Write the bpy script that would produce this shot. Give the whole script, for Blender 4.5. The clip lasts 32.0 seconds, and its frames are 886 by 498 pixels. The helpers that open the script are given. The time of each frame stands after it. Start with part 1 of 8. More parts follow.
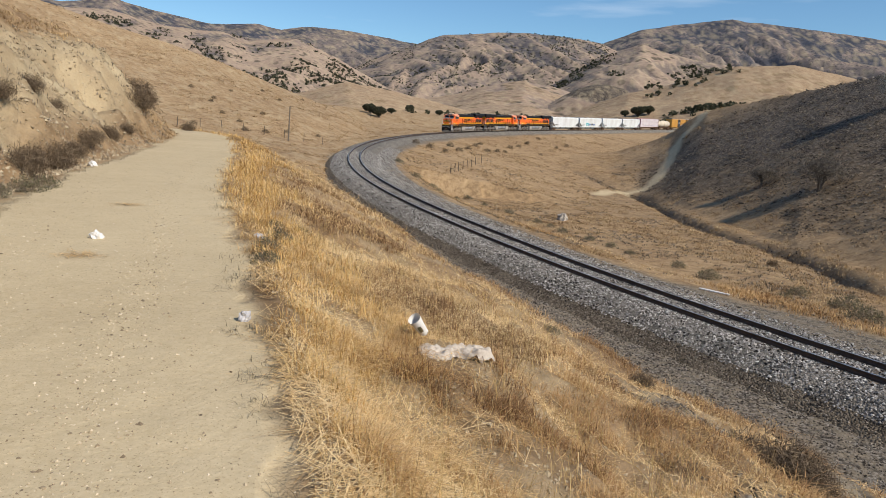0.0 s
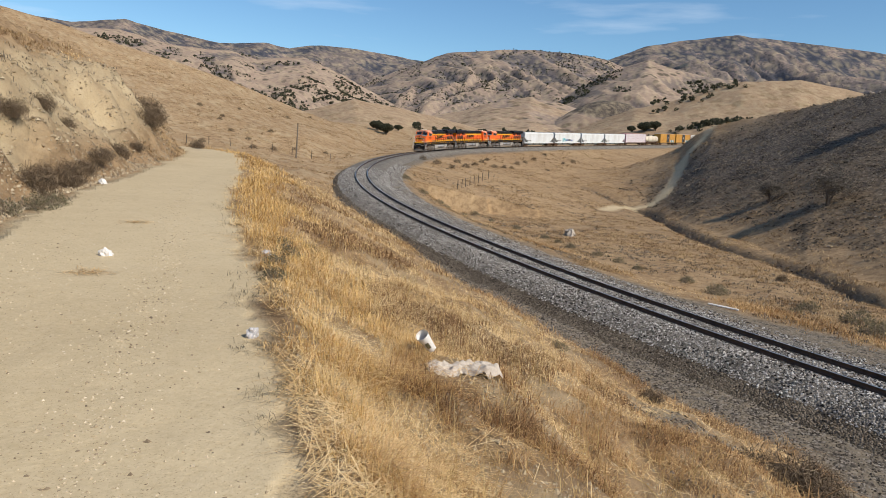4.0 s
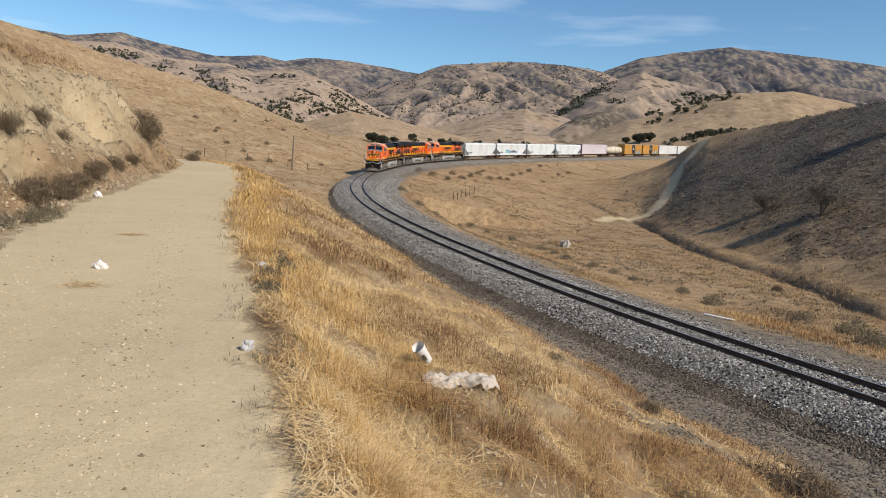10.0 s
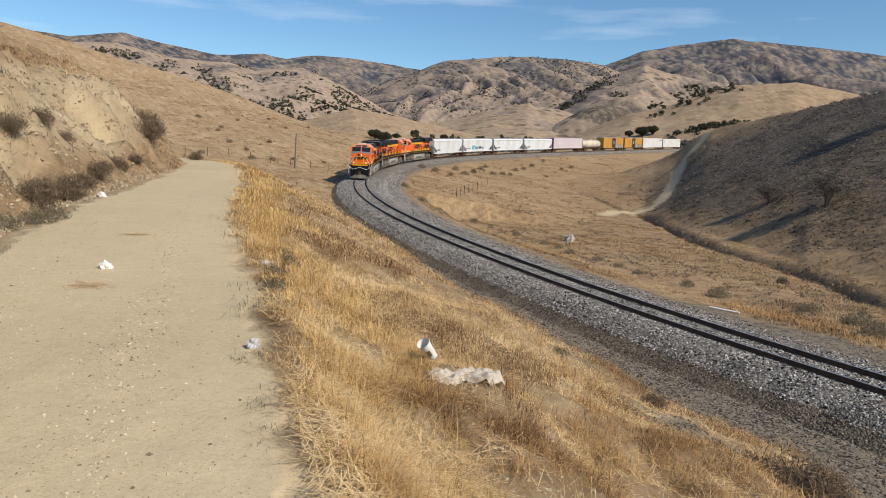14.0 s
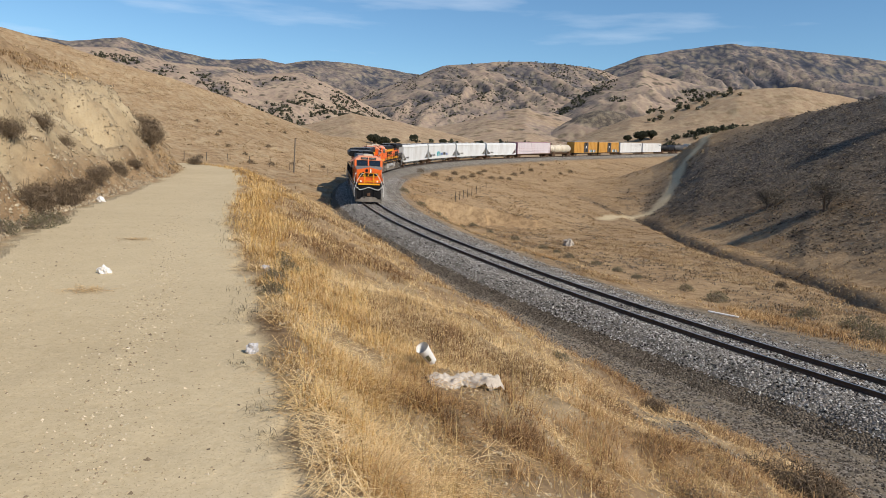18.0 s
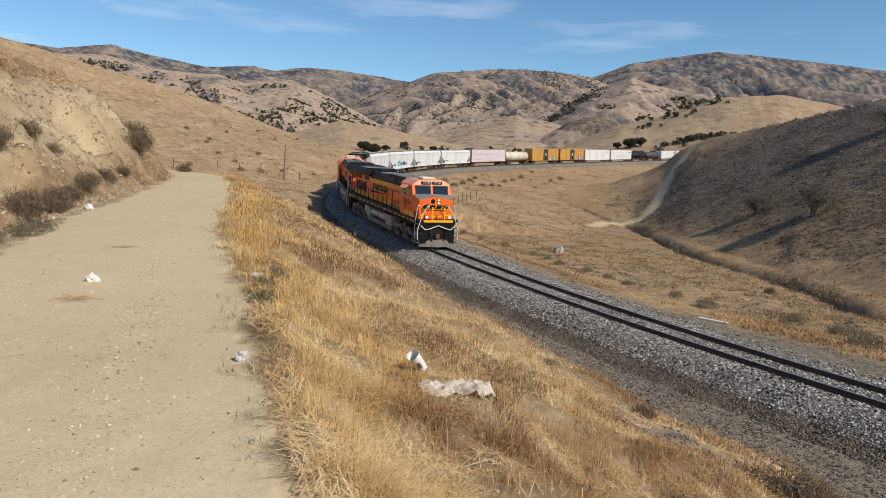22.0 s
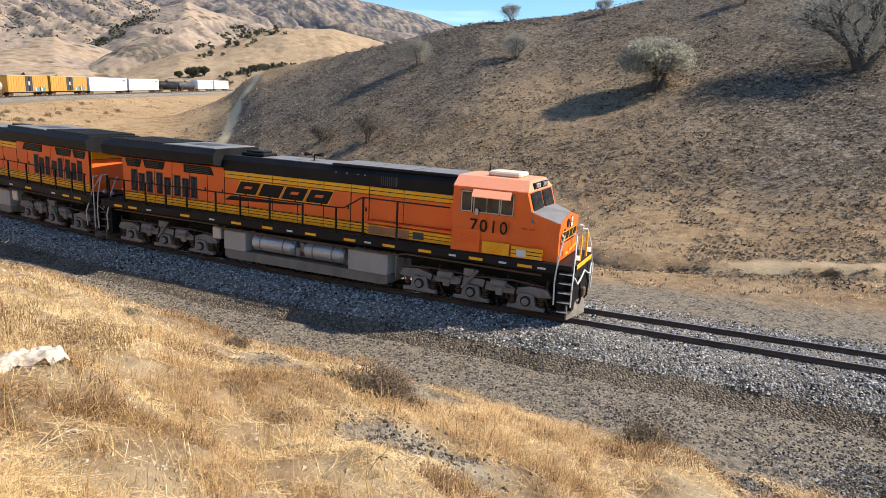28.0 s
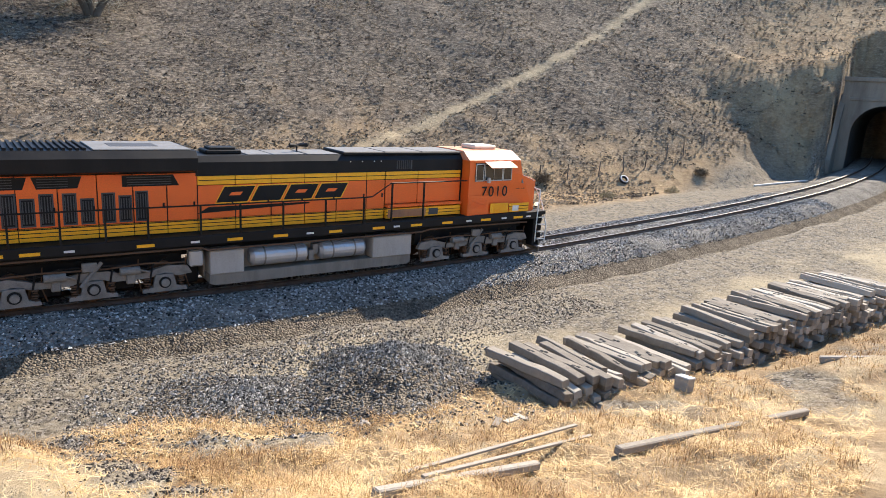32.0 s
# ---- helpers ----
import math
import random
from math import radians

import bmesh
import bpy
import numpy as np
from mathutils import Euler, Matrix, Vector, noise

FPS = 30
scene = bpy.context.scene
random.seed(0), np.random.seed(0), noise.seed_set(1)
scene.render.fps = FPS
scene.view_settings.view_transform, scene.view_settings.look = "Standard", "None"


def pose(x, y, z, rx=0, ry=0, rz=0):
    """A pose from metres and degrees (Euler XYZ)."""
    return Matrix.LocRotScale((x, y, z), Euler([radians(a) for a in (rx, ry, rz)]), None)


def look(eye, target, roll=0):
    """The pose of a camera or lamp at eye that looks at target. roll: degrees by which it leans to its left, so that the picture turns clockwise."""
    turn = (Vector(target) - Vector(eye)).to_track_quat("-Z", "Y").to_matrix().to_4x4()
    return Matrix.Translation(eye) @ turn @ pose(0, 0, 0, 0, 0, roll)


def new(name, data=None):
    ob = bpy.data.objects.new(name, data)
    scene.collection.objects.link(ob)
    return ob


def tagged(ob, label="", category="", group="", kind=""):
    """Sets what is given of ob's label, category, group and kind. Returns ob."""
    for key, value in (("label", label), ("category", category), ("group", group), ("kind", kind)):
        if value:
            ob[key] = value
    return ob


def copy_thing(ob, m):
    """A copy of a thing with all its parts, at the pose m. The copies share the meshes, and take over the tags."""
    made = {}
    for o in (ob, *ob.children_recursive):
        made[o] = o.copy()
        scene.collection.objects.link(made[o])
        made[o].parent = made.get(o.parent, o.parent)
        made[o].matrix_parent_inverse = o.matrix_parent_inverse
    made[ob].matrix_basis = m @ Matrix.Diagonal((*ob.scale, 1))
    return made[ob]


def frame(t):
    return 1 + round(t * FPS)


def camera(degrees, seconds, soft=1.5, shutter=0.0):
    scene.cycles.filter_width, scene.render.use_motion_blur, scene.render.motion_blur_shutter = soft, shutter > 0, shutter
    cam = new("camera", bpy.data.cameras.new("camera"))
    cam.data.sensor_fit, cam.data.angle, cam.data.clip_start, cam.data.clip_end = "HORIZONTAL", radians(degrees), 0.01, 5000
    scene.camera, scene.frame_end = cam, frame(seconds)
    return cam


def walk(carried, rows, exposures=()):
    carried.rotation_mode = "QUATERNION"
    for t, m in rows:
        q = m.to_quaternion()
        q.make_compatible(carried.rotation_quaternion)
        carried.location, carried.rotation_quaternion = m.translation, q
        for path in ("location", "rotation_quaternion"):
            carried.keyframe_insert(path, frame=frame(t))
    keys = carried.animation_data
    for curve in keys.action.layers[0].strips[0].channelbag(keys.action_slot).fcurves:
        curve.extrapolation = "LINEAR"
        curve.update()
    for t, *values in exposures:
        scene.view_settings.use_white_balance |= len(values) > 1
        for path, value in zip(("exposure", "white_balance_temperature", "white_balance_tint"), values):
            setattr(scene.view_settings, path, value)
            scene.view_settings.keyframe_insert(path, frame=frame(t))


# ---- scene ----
cam = camera(66.18, 32.0, soft=0.8)
EYE_Z = 8.0
PATH = [
    (0, 79.68, -3.51, 0.28), (0.5, 79.81, -3.40, 0.38), (1, 79.97, -3.20, 0.35), (1.5, 80.11, -3.13, 0.34),
    (2, 80.33, -3.08, 0.32), (2.5, 80.42, -3.34, 0.50), (3, 80.35, -3.37, 0.60), (3.5, 80.59, -3.31, 0.82),
    (5.5, 82.35, -2.94, 0.63), (6, 82.64, -2.98, 0.43), (6.5, 82.64, -2.86, 0.16), (7, 82.59, -2.87, -0.01),
    (7.5, 82.50, -2.84, -0.00), (8, 82.40, -2.87, 0.11), (8.5, 82.32, -2.92, 0.24), (9, 82.25, -3.10, 0.42),
    (9.5, 82.13, -3.15, 0.52), (10, 81.98, -3.05, 0.48), (10.5, 81.74, -2.76, 0.26), (11, 81.62, -2.36, 0.34),
    (11.5, 81.28, -1.96, 0.37), (12, 81.15, -1.80, 0.44), (12.5, 81.29, -1.79, 0.49),
    (13, 81.48, -2.01, 0.58), (13.5, 81.44, -2.12, 0.69), (14, 81.64, -2.30, 0.70),
    (14.5, 81.70, -2.29, 0.70), (16.5, 82.06, -2.26, 0.76), (17, 82.03, -2.23, 0.73),
    (17.5, 82.13, -2.26, 0.67), (18, 82.02, -2.28, 0.61), (18.5, 81.94, -2.31, 0.56),
    (19, 81.85, -2.31, 0.50), (19.5, 82.07, -2.30, 0.42), (20, 82.16, -2.34, 0.36),
    (20.5, 82.41, -2.39, 0.28), (21, 82.61, -2.38, 0.16), (21.5, 82.77, -2.37, -0.03),
    (22, 82.64, -2.26, -0.19), (22.5, 82.52, -2.65, -0.01), (23, 82.01, -3.00, 0.02),
    (23.5, 81.69, -3.17, 0.03), (24, 81.11, -3.34, 0.15), (24.5, 80.62, -3.38, 0.25),
    (26.5, 80.46, -3.44, -5.90), (27, 80.70, -3.51, -13.21), (27.5, 79.26, -2.68, -26.64),
    (28, 78.30, -2.02, -35.07), (28.4, 78.31, -1.71, -37.38), (28.5, 78.17, -1.56, -38.57),
    (29, 77.99, -1.85, -48.91), (29.5, 77.70, -2.81, -53.36), (30, 77.71, -4.12, -61.06),
    (30.5, 77.77, -4.66, -70.00), (31, 77.66, -4.10, -78.22), (31.5, 77.35, -3.02, -86.25),
    (32, 76.72, -3.23, -92.10),
]
walk(cam, [(t, pose(0, 0, EYE_Z, rx, ry, rz)) for t, rx, ry, rz in PATH],
     exposures=[(0, 0.0), (26.5, -0.02), (27.0, 0.0), (28.0, 0.8), (29.0, 0.9), (30.0, 1.22), (31.0, 1.25), (32.0, 1.27)])

# ---- world, sun, exposure ----
SUN_AZ, SUN_EL = 127.0, 41.0          # degrees, azimuth clockwise from +y
world = bpy.data.worlds.new("sky")
scene.world = world
world.use_nodes = True
wn, wl = world.node_tree.nodes, world.node_tree.links
wn.clear()
sky = wn.new("ShaderNodeTexSky")
sky.sky_type, sky.sun_disc = "NISHITA", False
sky.sun_elevation, sky.sun_rotation = radians(SUN_EL), radians(SUN_AZ)
sky.altitude, sky.air_density, sky.dust_density, sky.ozone_density = 500, 1.0, 0.15, 4.0
bg = wn.new("ShaderNodeBackground")
bg.inputs["Strength"].default_value = 0.122
wout = wn.new("ShaderNodeOutputWorld")
# thin wisps of cirrus over the whole sky
tc = wn.new("ShaderNodeTexCoord")
stretch = wn.new("ShaderNodeMapping")
stretch.inputs["Scale"].default_value = (2.2, 2.2, 16.0)
cirrus = wn.new("ShaderNodeTexNoise")
cirrus.inputs["Scale"].default_value, cirrus.inputs["Detail"].default_value = 1.7, 7.0
cramp = wn.new("ShaderNodeValToRGB")
cramp.color_ramp.elements[0].position, cramp.color_ramp.elements[1].position = 0.56, 0.82
cramp.color_ramp.elements[0].color = (0, 0, 0, 1)
cramp.color_ramp.elements[1].color = (0.4, 0.4, 0.4, 1)
cmix = wn.new("ShaderNodeMixRGB")
cmix.inputs["Color2"].default_value = (8.0, 8.6, 9.4, 1)
wl.new(tc.outputs["Generated"], stretch.inputs["Vector"])
wl.new(stretch.outputs["Vector"], cirrus.inputs["Vector"])
wl.new(cirrus.outputs["Fac"], cramp.inputs["Fac"])
wl.new(cramp.outputs["Color"], cmix.inputs["Fac"])
tone = wn.new("ShaderNodeMixRGB")
tone.blend_type, tone.inputs["Fac"].default_value, tone.inputs["Color2"].default_value = "MULTIPLY", 1.0, (0.76, 0.93, 0.99, 1)
wl.new(sky.outputs["Color"], tone.inputs["Color1"])
wl.new(tone.outputs["Color"], cmix.inputs["Color1"])
wl.new(cmix.outputs["Color"], bg.inputs["Color"])
wl.new(bg.outputs["Background"], wout.inputs["Surface"])
sun = new("sun", bpy.data.lights.new("sun", "SUN"))
sun.data.energy, sun.data.angle, sun.data.color = 4.6, radians(0.53), (1.0, 0.885, 0.745)
sa, se = radians(SUN_AZ), radians(SUN_EL)
sun.matrix_world = look((80, 0, 90), (80 - math.sin(sa) * math.cos(se), -math.cos(sa) * math.cos(se), 90 - math.sin(se)))
scene.view_settings.exposure = 0.0

# ---- materials ----
def node_mat(name, rough=0.8, metal=0.0, spec=0.3):
    m = bpy.data.materials.new(name)
    m.use_nodes = True
    n, l = m.node_tree.nodes, m.node_tree.links
    b = n["Principled BSDF"]
    b.inputs["Roughness"].default_value, b.inputs["Metallic"].default_value = rough, metal
    b.inputs["Specular IOR Level"].default_value = spec
    return m, n, l, b


def noise_tex(n, l, scale, detail=5.0, rough=0.6, vec=None, stretch=None):
    t = n.new("ShaderNodeTexNoise")
    t.inputs["Scale"].default_value, t.inputs["Detail"].default_value = scale, detail
    t.inputs["Roughness"].default_value = rough
    if vec is not None:
        if stretch:
            mp = n.new("ShaderNodeMapping")
            mp.inputs["Scale"].default_value = stretch
            l.new(vec, mp.inputs["Vector"])
            vec = mp.outputs["Vector"]
        l.new(vec, t.inputs["Vector"])
    return t.outputs["Fac"]


def ramp(n, l, fac, stops):
    r = n.new("ShaderNodeValToRGB")
    e = r.color_ramp.elements
    while len(e) < len(stops):
        e.new(0.5)
    for el, (p, c) in zip(e, stops):
        el.position, el.color = p, (*c, 1) if len(c) == 3 else c
    l.new(fac, r.inputs["Fac"])
    return r.outputs["Color"]


def mix(n, l, fac, a, b, how="MIX"):
    m = n.new("ShaderNodeMixRGB")
    m.blend_type = how
    for key, v in (("Fac", fac), ("Color1", a), ("Color2", b)):
        if isinstance(v, (int, float)):
            m.inputs[key].default_value = v
        elif isinstance(v, tuple):
            m.inputs[key].default_value = (*v, 1)
        else:
            l.new(v, m.inputs[key])
    return m.outputs["Color"]


def maths(n, l, op, a, b=0.0, clamp=False):
    m = n.new("ShaderNodeMath")
    m.operation, m.use_clamp = op, clamp
    for i, v in enumerate((a, b)):
        if isinstance(v, (int, float)):
            m.inputs[i].default_value = v
        else:
            l.new(v, m.inputs[i])
    return m.outputs["Value"]


def bump(n, l, b, height, strength=0.5, dist=0.02):
    bm_ = n.new("ShaderNodeBump")
    bm_.inputs["Strength"].default_value, bm_.inputs["Distance"].default_value = strength, dist
    l.new(height, bm_.inputs["Height"])
    l.new(bm_.outputs["Normal"], b.inputs["Normal"])


def coords(n, kind="Object"):
    return n.new("ShaderNodeTexCoord").outputs[kind]


def worn(name, base, dark, rough=0.5, metal=0.0, scale=1.5, grime=0.35, spec=0.4, fine=40.0, streak=True):
    """Painted or bare surface with soft stains, rain streaks and a fine grain."""
    m, n, l, b = node_mat(name, rough, metal, spec)
    v = coords(n)
    big = noise_tex(n, l, scale, 6, 0.65, v, (1, 1, 0.25) if streak else None)
    small = noise_tex(n, l, fine, 3, 0.6, v)
    f = ramp(n, l, big, [(0.42, (0, 0, 0)), (0.75, (grime, grime, grime))])
    c = mix(n, l, f, base, dark)
    g = ramp(n, l, small, [(0.3, (0.86, 0.86, 0.86)), (0.7, (1.08, 1.08, 1.08))])
    l.new(mix(n, l, 1.0, c, g, "MULTIPLY"), b.inputs["Base Color"])
    rr = maths(n, l, "MULTIPLY_ADD", big, 0.3)
    rr.node.inputs[2].default_value = rough - 0.12
    l.new(rr, b.inputs["Roughness"])
    bump(n, l, b, small, 0.15, 0.004)
    return m


def tinted(name, stops, rough=0.85, scale=3.0, per="object", bump_scale=30.0, bump_d=0.01, spec=0.2, leaf=0.0, drift=0.0):
    """Natural surface; each piece takes its own shade."""
    m, n, l, b = node_mat(name, rough, 0, spec)
    v = coords(n)
    if per == "object":
        rnd = n.new("ShaderNodeObjectInfo").outputs["Random"]
    else:
        rnd = n.new("ShaderNodeNewGeometry").outputs["Random Per Island"]
    t = noise_tex(n, l, scale, 6, 0.65, v)
    f = maths(n, l, "ADD", maths(n, l, "MULTIPLY", rnd, 0.6), maths(n, l, "MULTIPLY", t, 0.4))
    if drift:                                 # broad patches of darker and paler growth
        broad = ramp(n, l, noise_tex(n, l, 0.45, 5, 0.6, v), [(0.36, (0, 0, 0)), (0.64, (1, 1, 1))])
        f = maths(n, l, "ADD", maths(n, l, "MULTIPLY", f, 1 - drift), maths(n, l, "MULTIPLY", broad, drift))
    c = ramp(n, l, f, stops)
    l.new(c, b.inputs["Base Color"])
    if leaf:
        thin, both = n.new("ShaderNodeBsdfTranslucent"), n.new("ShaderNodeMixShader")
        l.new(c, thin.inputs["Color"])
        both.inputs["Fac"].default_value = leaf
        l.new(b.outputs["BSDF"], both.inputs[1])
        l.new(thin.outputs["BSDF"], both.inputs[2])
        l.new(both.outputs["Shader"], n["Material Output"].inputs["Surface"])
    else:
        bump(n, l, b, noise_tex(n, l, bump_scale, 4, 0.65, v), 0.6, bump_d)
    return m


def ground_material():
    m, n, l, b = node_mat("ground_cover", 0.95, 0, 0.1)
    v = coords(n)
    at = n.new("ShaderNodeVertexColor")
    at.layer_name = "cover"
    sep = n.new("ShaderNodeSeparateColor")
    l.new(at.outputs["Color"], sep.inputs["Color"])
    road, gravel, burnt = sep.outputs["Red"], sep.outputs["Green"], sep.outputs["Blue"]
    scrub = at.outputs["Alpha"]
    n_far = noise_tex(n, l, 0.012, 7, 0.62, v)
    n_mid = noise_tex(n, l, 0.16, 7, 0.65, v)
    n_near = noise_tex(n, l, 2.3, 8, 0.7, v)
    n_fine = noise_tex(n, l, 22.0, 5, 0.7, v)
    # dry grass over pale soil
    dry = ramp(n, l, n_near, [(0.32, (0.16, 0.10, 0.05)), (0.5, (0.345, 0.24, 0.138)), (0.66, (0.48, 0.365, 0.225))])
    dry = mix(n, l, 0.45, dry, ramp(n, l, n_mid, [(0.35, (0.25, 0.16, 0.085)), (0.62, (0.45, 0.33, 0.19))]))
    dry = mix(n, l, 0.35, dry, ramp(n, l, n_far, [(0.4, (0.30, 0.21, 0.12)), (0.6, (0.46, 0.335, 0.19))]))
    speck = noise_tex(n, l, 0.9, 9, 0.8, v)
    dry = mix(n, l, 0.55, dry, mix(n, l, 1.0, dry, ramp(n, l, speck, [(0.40, (0.42, 0.36, 0.32)), (0.5, (0.95, 0.92, 0.9)), (0.60, (1.25, 1.22, 1.15))]), "MULTIPLY"))
    # dusty road
    rd = ramp(n, l, n_near, [(0.3, (0.50, 0.405, 0.245)), (0.7, (0.60, 0.495, 0.315))])
    rd = mix(n, l, 0.35, rd, ramp(n, l, n_fine, [(0.35, (0.36, 0.29, 0.18)), (0.6, (0.60, 0.51, 0.355))]))
    rd = mix(n, l, 0.3, rd, ramp(n, l, n_mid, [(0.36, (0.44, 0.35, 0.21)), (0.62, (0.63, 0.525, 0.335))]))
    grit = noise_tex(n, l, 75.0, 3, 0.7, v)
    rd = mix(n, l, 1.0, rd, ramp(n, l, grit, [(0.30, (0.55, 0.52, 0.48)), (0.42, (1.0, 1.0, 1.0)), (0.62, (1.0, 1.0, 1.0)), (0.72, (1.22, 1.22, 1.2))]), "MULTIPLY")
    # gravel
    vor = n.new("ShaderNodeTexVoronoi")
    vor.inputs["Scale"].default_value = 14.0
    l.new(v, vor.inputs["Vector"])
    gr = ramp(n, l, vor.outputs["Color"], [(0.2, (0.045, 0.04, 0.034)), (0.55, (0.14, 0.123, 0.10)), (0.85, (0.32, 0.29, 0.245))])
    gr = mix(n, l, ramp(n, l, n_near, [(0.42, (0, 0, 0)), (0.6, (0.75, 0.75, 0.75))]), gr, (0.27, 0.225, 0.16))
    # burnt hillside
    tuft = noise_tex(n, l, 1.7, 9, 0.8, v, (1, 1, 3.2))
    bu = ramp(n, l, tuft, [(0.41, (0.016, 0.014, 0.013)), (0.48, (0.070, 0.058, 0.048)), (0.53, (0.165, 0.138, 0.108)), (0.60, (0.33, 0.275, 0.21))])
    bu = mix(n, l, 0.32, bu, ramp(n, l, n_mid, [(0.38, (0.05, 0.04, 0.034)), (0.64, (0.25, 0.20, 0.145))]))
    # chaparral on the mountains, bush by bush over tan soil; blue-grey and pinkish tones paint in distant haze
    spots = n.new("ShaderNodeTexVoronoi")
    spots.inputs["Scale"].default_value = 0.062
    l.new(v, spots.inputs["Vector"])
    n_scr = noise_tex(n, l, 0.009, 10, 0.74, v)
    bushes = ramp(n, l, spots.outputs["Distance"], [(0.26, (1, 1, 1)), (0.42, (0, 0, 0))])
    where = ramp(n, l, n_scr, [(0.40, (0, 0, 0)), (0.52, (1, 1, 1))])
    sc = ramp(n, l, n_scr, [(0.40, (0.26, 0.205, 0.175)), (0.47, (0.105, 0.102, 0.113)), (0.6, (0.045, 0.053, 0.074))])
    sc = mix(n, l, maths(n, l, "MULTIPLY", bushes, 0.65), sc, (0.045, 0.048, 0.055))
    hazed = mix(n, l, 0.5, ramp(n, l, n_far, [(0.4, (0.29, 0.215, 0.165)), (0.6, (0.40, 0.305, 0.23))]), ramp(n, l, n_mid, [(0.35, (0.23, 0.17, 0.13)), (0.65, (0.42, 0.325, 0.24))]))
    hazed = mix(n, l, maths(n, l, "MULTIPLY", maths(n, l, "MULTIPLY", bushes, where), 0.8), hazed, (0.07, 0.062, 0.045))
    c = mix(n, l, maths(n, l, "MULTIPLY", scrub, 3.33, True), dry, hazed)
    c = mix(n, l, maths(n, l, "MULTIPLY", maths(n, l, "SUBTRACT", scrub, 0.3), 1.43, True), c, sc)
    c = mix(n, l, burnt, c, bu)
    c = mix(n, l, gravel, c, gr)
    c = mix(n, l, road, c, rd)
    l.new(c, b.inputs["Base Color"])
    hsum = maths(n, l, "ADD", maths(n, l, "MULTIPLY", n_near, 0.7), maths(n, l, "MULTIPLY", n_fine, 0.35))
    hsum = maths(n, l, "ADD", hsum, maths(n, l, "MULTIPLY", tuft, 0.5))
    crags = maths(n, l, "MULTIPLY", maths(n, l, "MULTIPLY", noise_tex(n, l, 0.02, 9, 0.72, v), scrub), 75.0)
    calm = maths(n, l, "SUBTRACT", 1.0, maths(n, l, "MULTIPLY", maths(n, l, "POWER", road, 5.0), 0.85))
    bump(n, l, b, maths(n, l, "ADD", maths(n, l, "MULTIPLY", hsum, calm), crags), 0.9, 0.12)
    return m


M_GROUND = ground_material()
M_STONE = tinted("ballast_stone", [(0.25, (0.03, 0.028, 0.026)), (0.42, (0.19, 0.18, 0.167)), (0.62, (0.37, 0.355, 0.33)), (0.78, (0.62, 0.60, 0.56))], 0.95, 8, "island", 60, 0.01, spec=0.05)
M_SPALL = tinted("dusty_brown_gravel", [(0.25, (0.03, 0.026, 0.021)), (0.5, (0.11, 0.092, 0.073)), (0.75, (0.30, 0.26, 0.21))], 0.9, 8, "island", 60, 0.01)
M_GRASS = tinted("dry_grass", [(0.15, (0.17, 0.085, 0.03)), (0.35, (0.46, 0.26, 0.085)), (0.55, (0.70, 0.46, 0.165)), (0.85, (0.84, 0.64, 0.31))], 0.8, 1.5, "island", leaf=0.08, drift=0.25)
M_MATTED = tinted("matted_grass_blade", [(0.2, (0.13, 0.065, 0.03)), (0.34, (0.40, 0.24, 0.10)), (0.48, (0.68, 0.475, 0.22)), (0.74, (0.86, 0.68, 0.39))], 0.85, 1.5, "island", leaf=0.07, drift=0.34)
M_HILLGRASS = tinted("hill_grass_blade", [(0.2, (0.15, 0.09, 0.045)), (0.45, (0.36, 0.245, 0.13)), (0.8, (0.56, 0.42, 0.235))], 0.9, 1.5, "island", leaf=0.1, drift=0.4)
M_HEAPSTONE = tinted("dusty_crushed_stone", [(0.22, (0.03, 0.028, 0.025)), (0.45, (0.15, 0.14, 0.122)), (0.62, (0.26, 0.243, 0.215)), (0.82, (0.48, 0.455, 0.41))], 0.95, 8, "island", 60, 0.01, spec=0.05)
M_STUBBLE = tinted("scorched_tuft", [(0.25, (0.03, 0.025, 0.022)), (0.42, (0.13, 0.108, 0.085)), (0.7, (0.33, 0.275, 0.205))], 0.9, 1.5, "island", leaf=0.3, drift=0.4)
M_BRUSH = tinted("brush_twig", [(0.2, (0.075, 0.054, 0.036)), (0.6, (0.17, 0.125, 0.08)), (0.9, (0.29, 0.225, 0.145))], 0.9, 3, "island", 30, 0.002)
M_SCORCHED = tinted("scorched_oak_twig", [(0.2, (0.09, 0.077, 0.062)), (0.6, (0.18, 0.155, 0.125)), (0.9, (0.29, 0.255, 0.21))], 0.9, 3, "island", 30, 0.002)
M_SAGE = tinted("sage_leaf", [(0.2, (0.10, 0.095, 0.058)), (0.6, (0.21, 0.195, 0.115)), (0.9, (0.34, 0.31, 0.19))], 0.85, 3, "island", leaf=0.35)
M_OAK = tinted("oak_leaf", [(0.2, (0.04, 0.043, 0.027)), (0.6, (0.07, 0.072, 0.043)), (0.9, (0.115, 0.11, 0.066))], 0.8, 0.4, "island", leaf=0.3)
M_BARE = tinted("singed_leaf", [(0.2, (0.30, 0.285, 0.22)), (0.6, (0.44, 0.42, 0.335)), (0.9, (0.56, 0.54, 0.43))], 0.9, 2, "island", leaf=0.45)
M_TWIG = tinted("fine_dry_twig", [(0.2, (0.15, 0.12, 0.088)), (0.6, (0.28, 0.23, 0.17)), (0.9, (0.42, 0.36, 0.27))], 0.9, 2, "island", leaf=0.25)
M_PALETWIG = tinted("pale_grey_twig", [(0.2, (0.26, 0.245, 0.205)), (0.6, (0.38, 0.36, 0.305)), (0.9, (0.50, 0.475, 0.41))], 0.9, 2, "island", leaf=0.35)
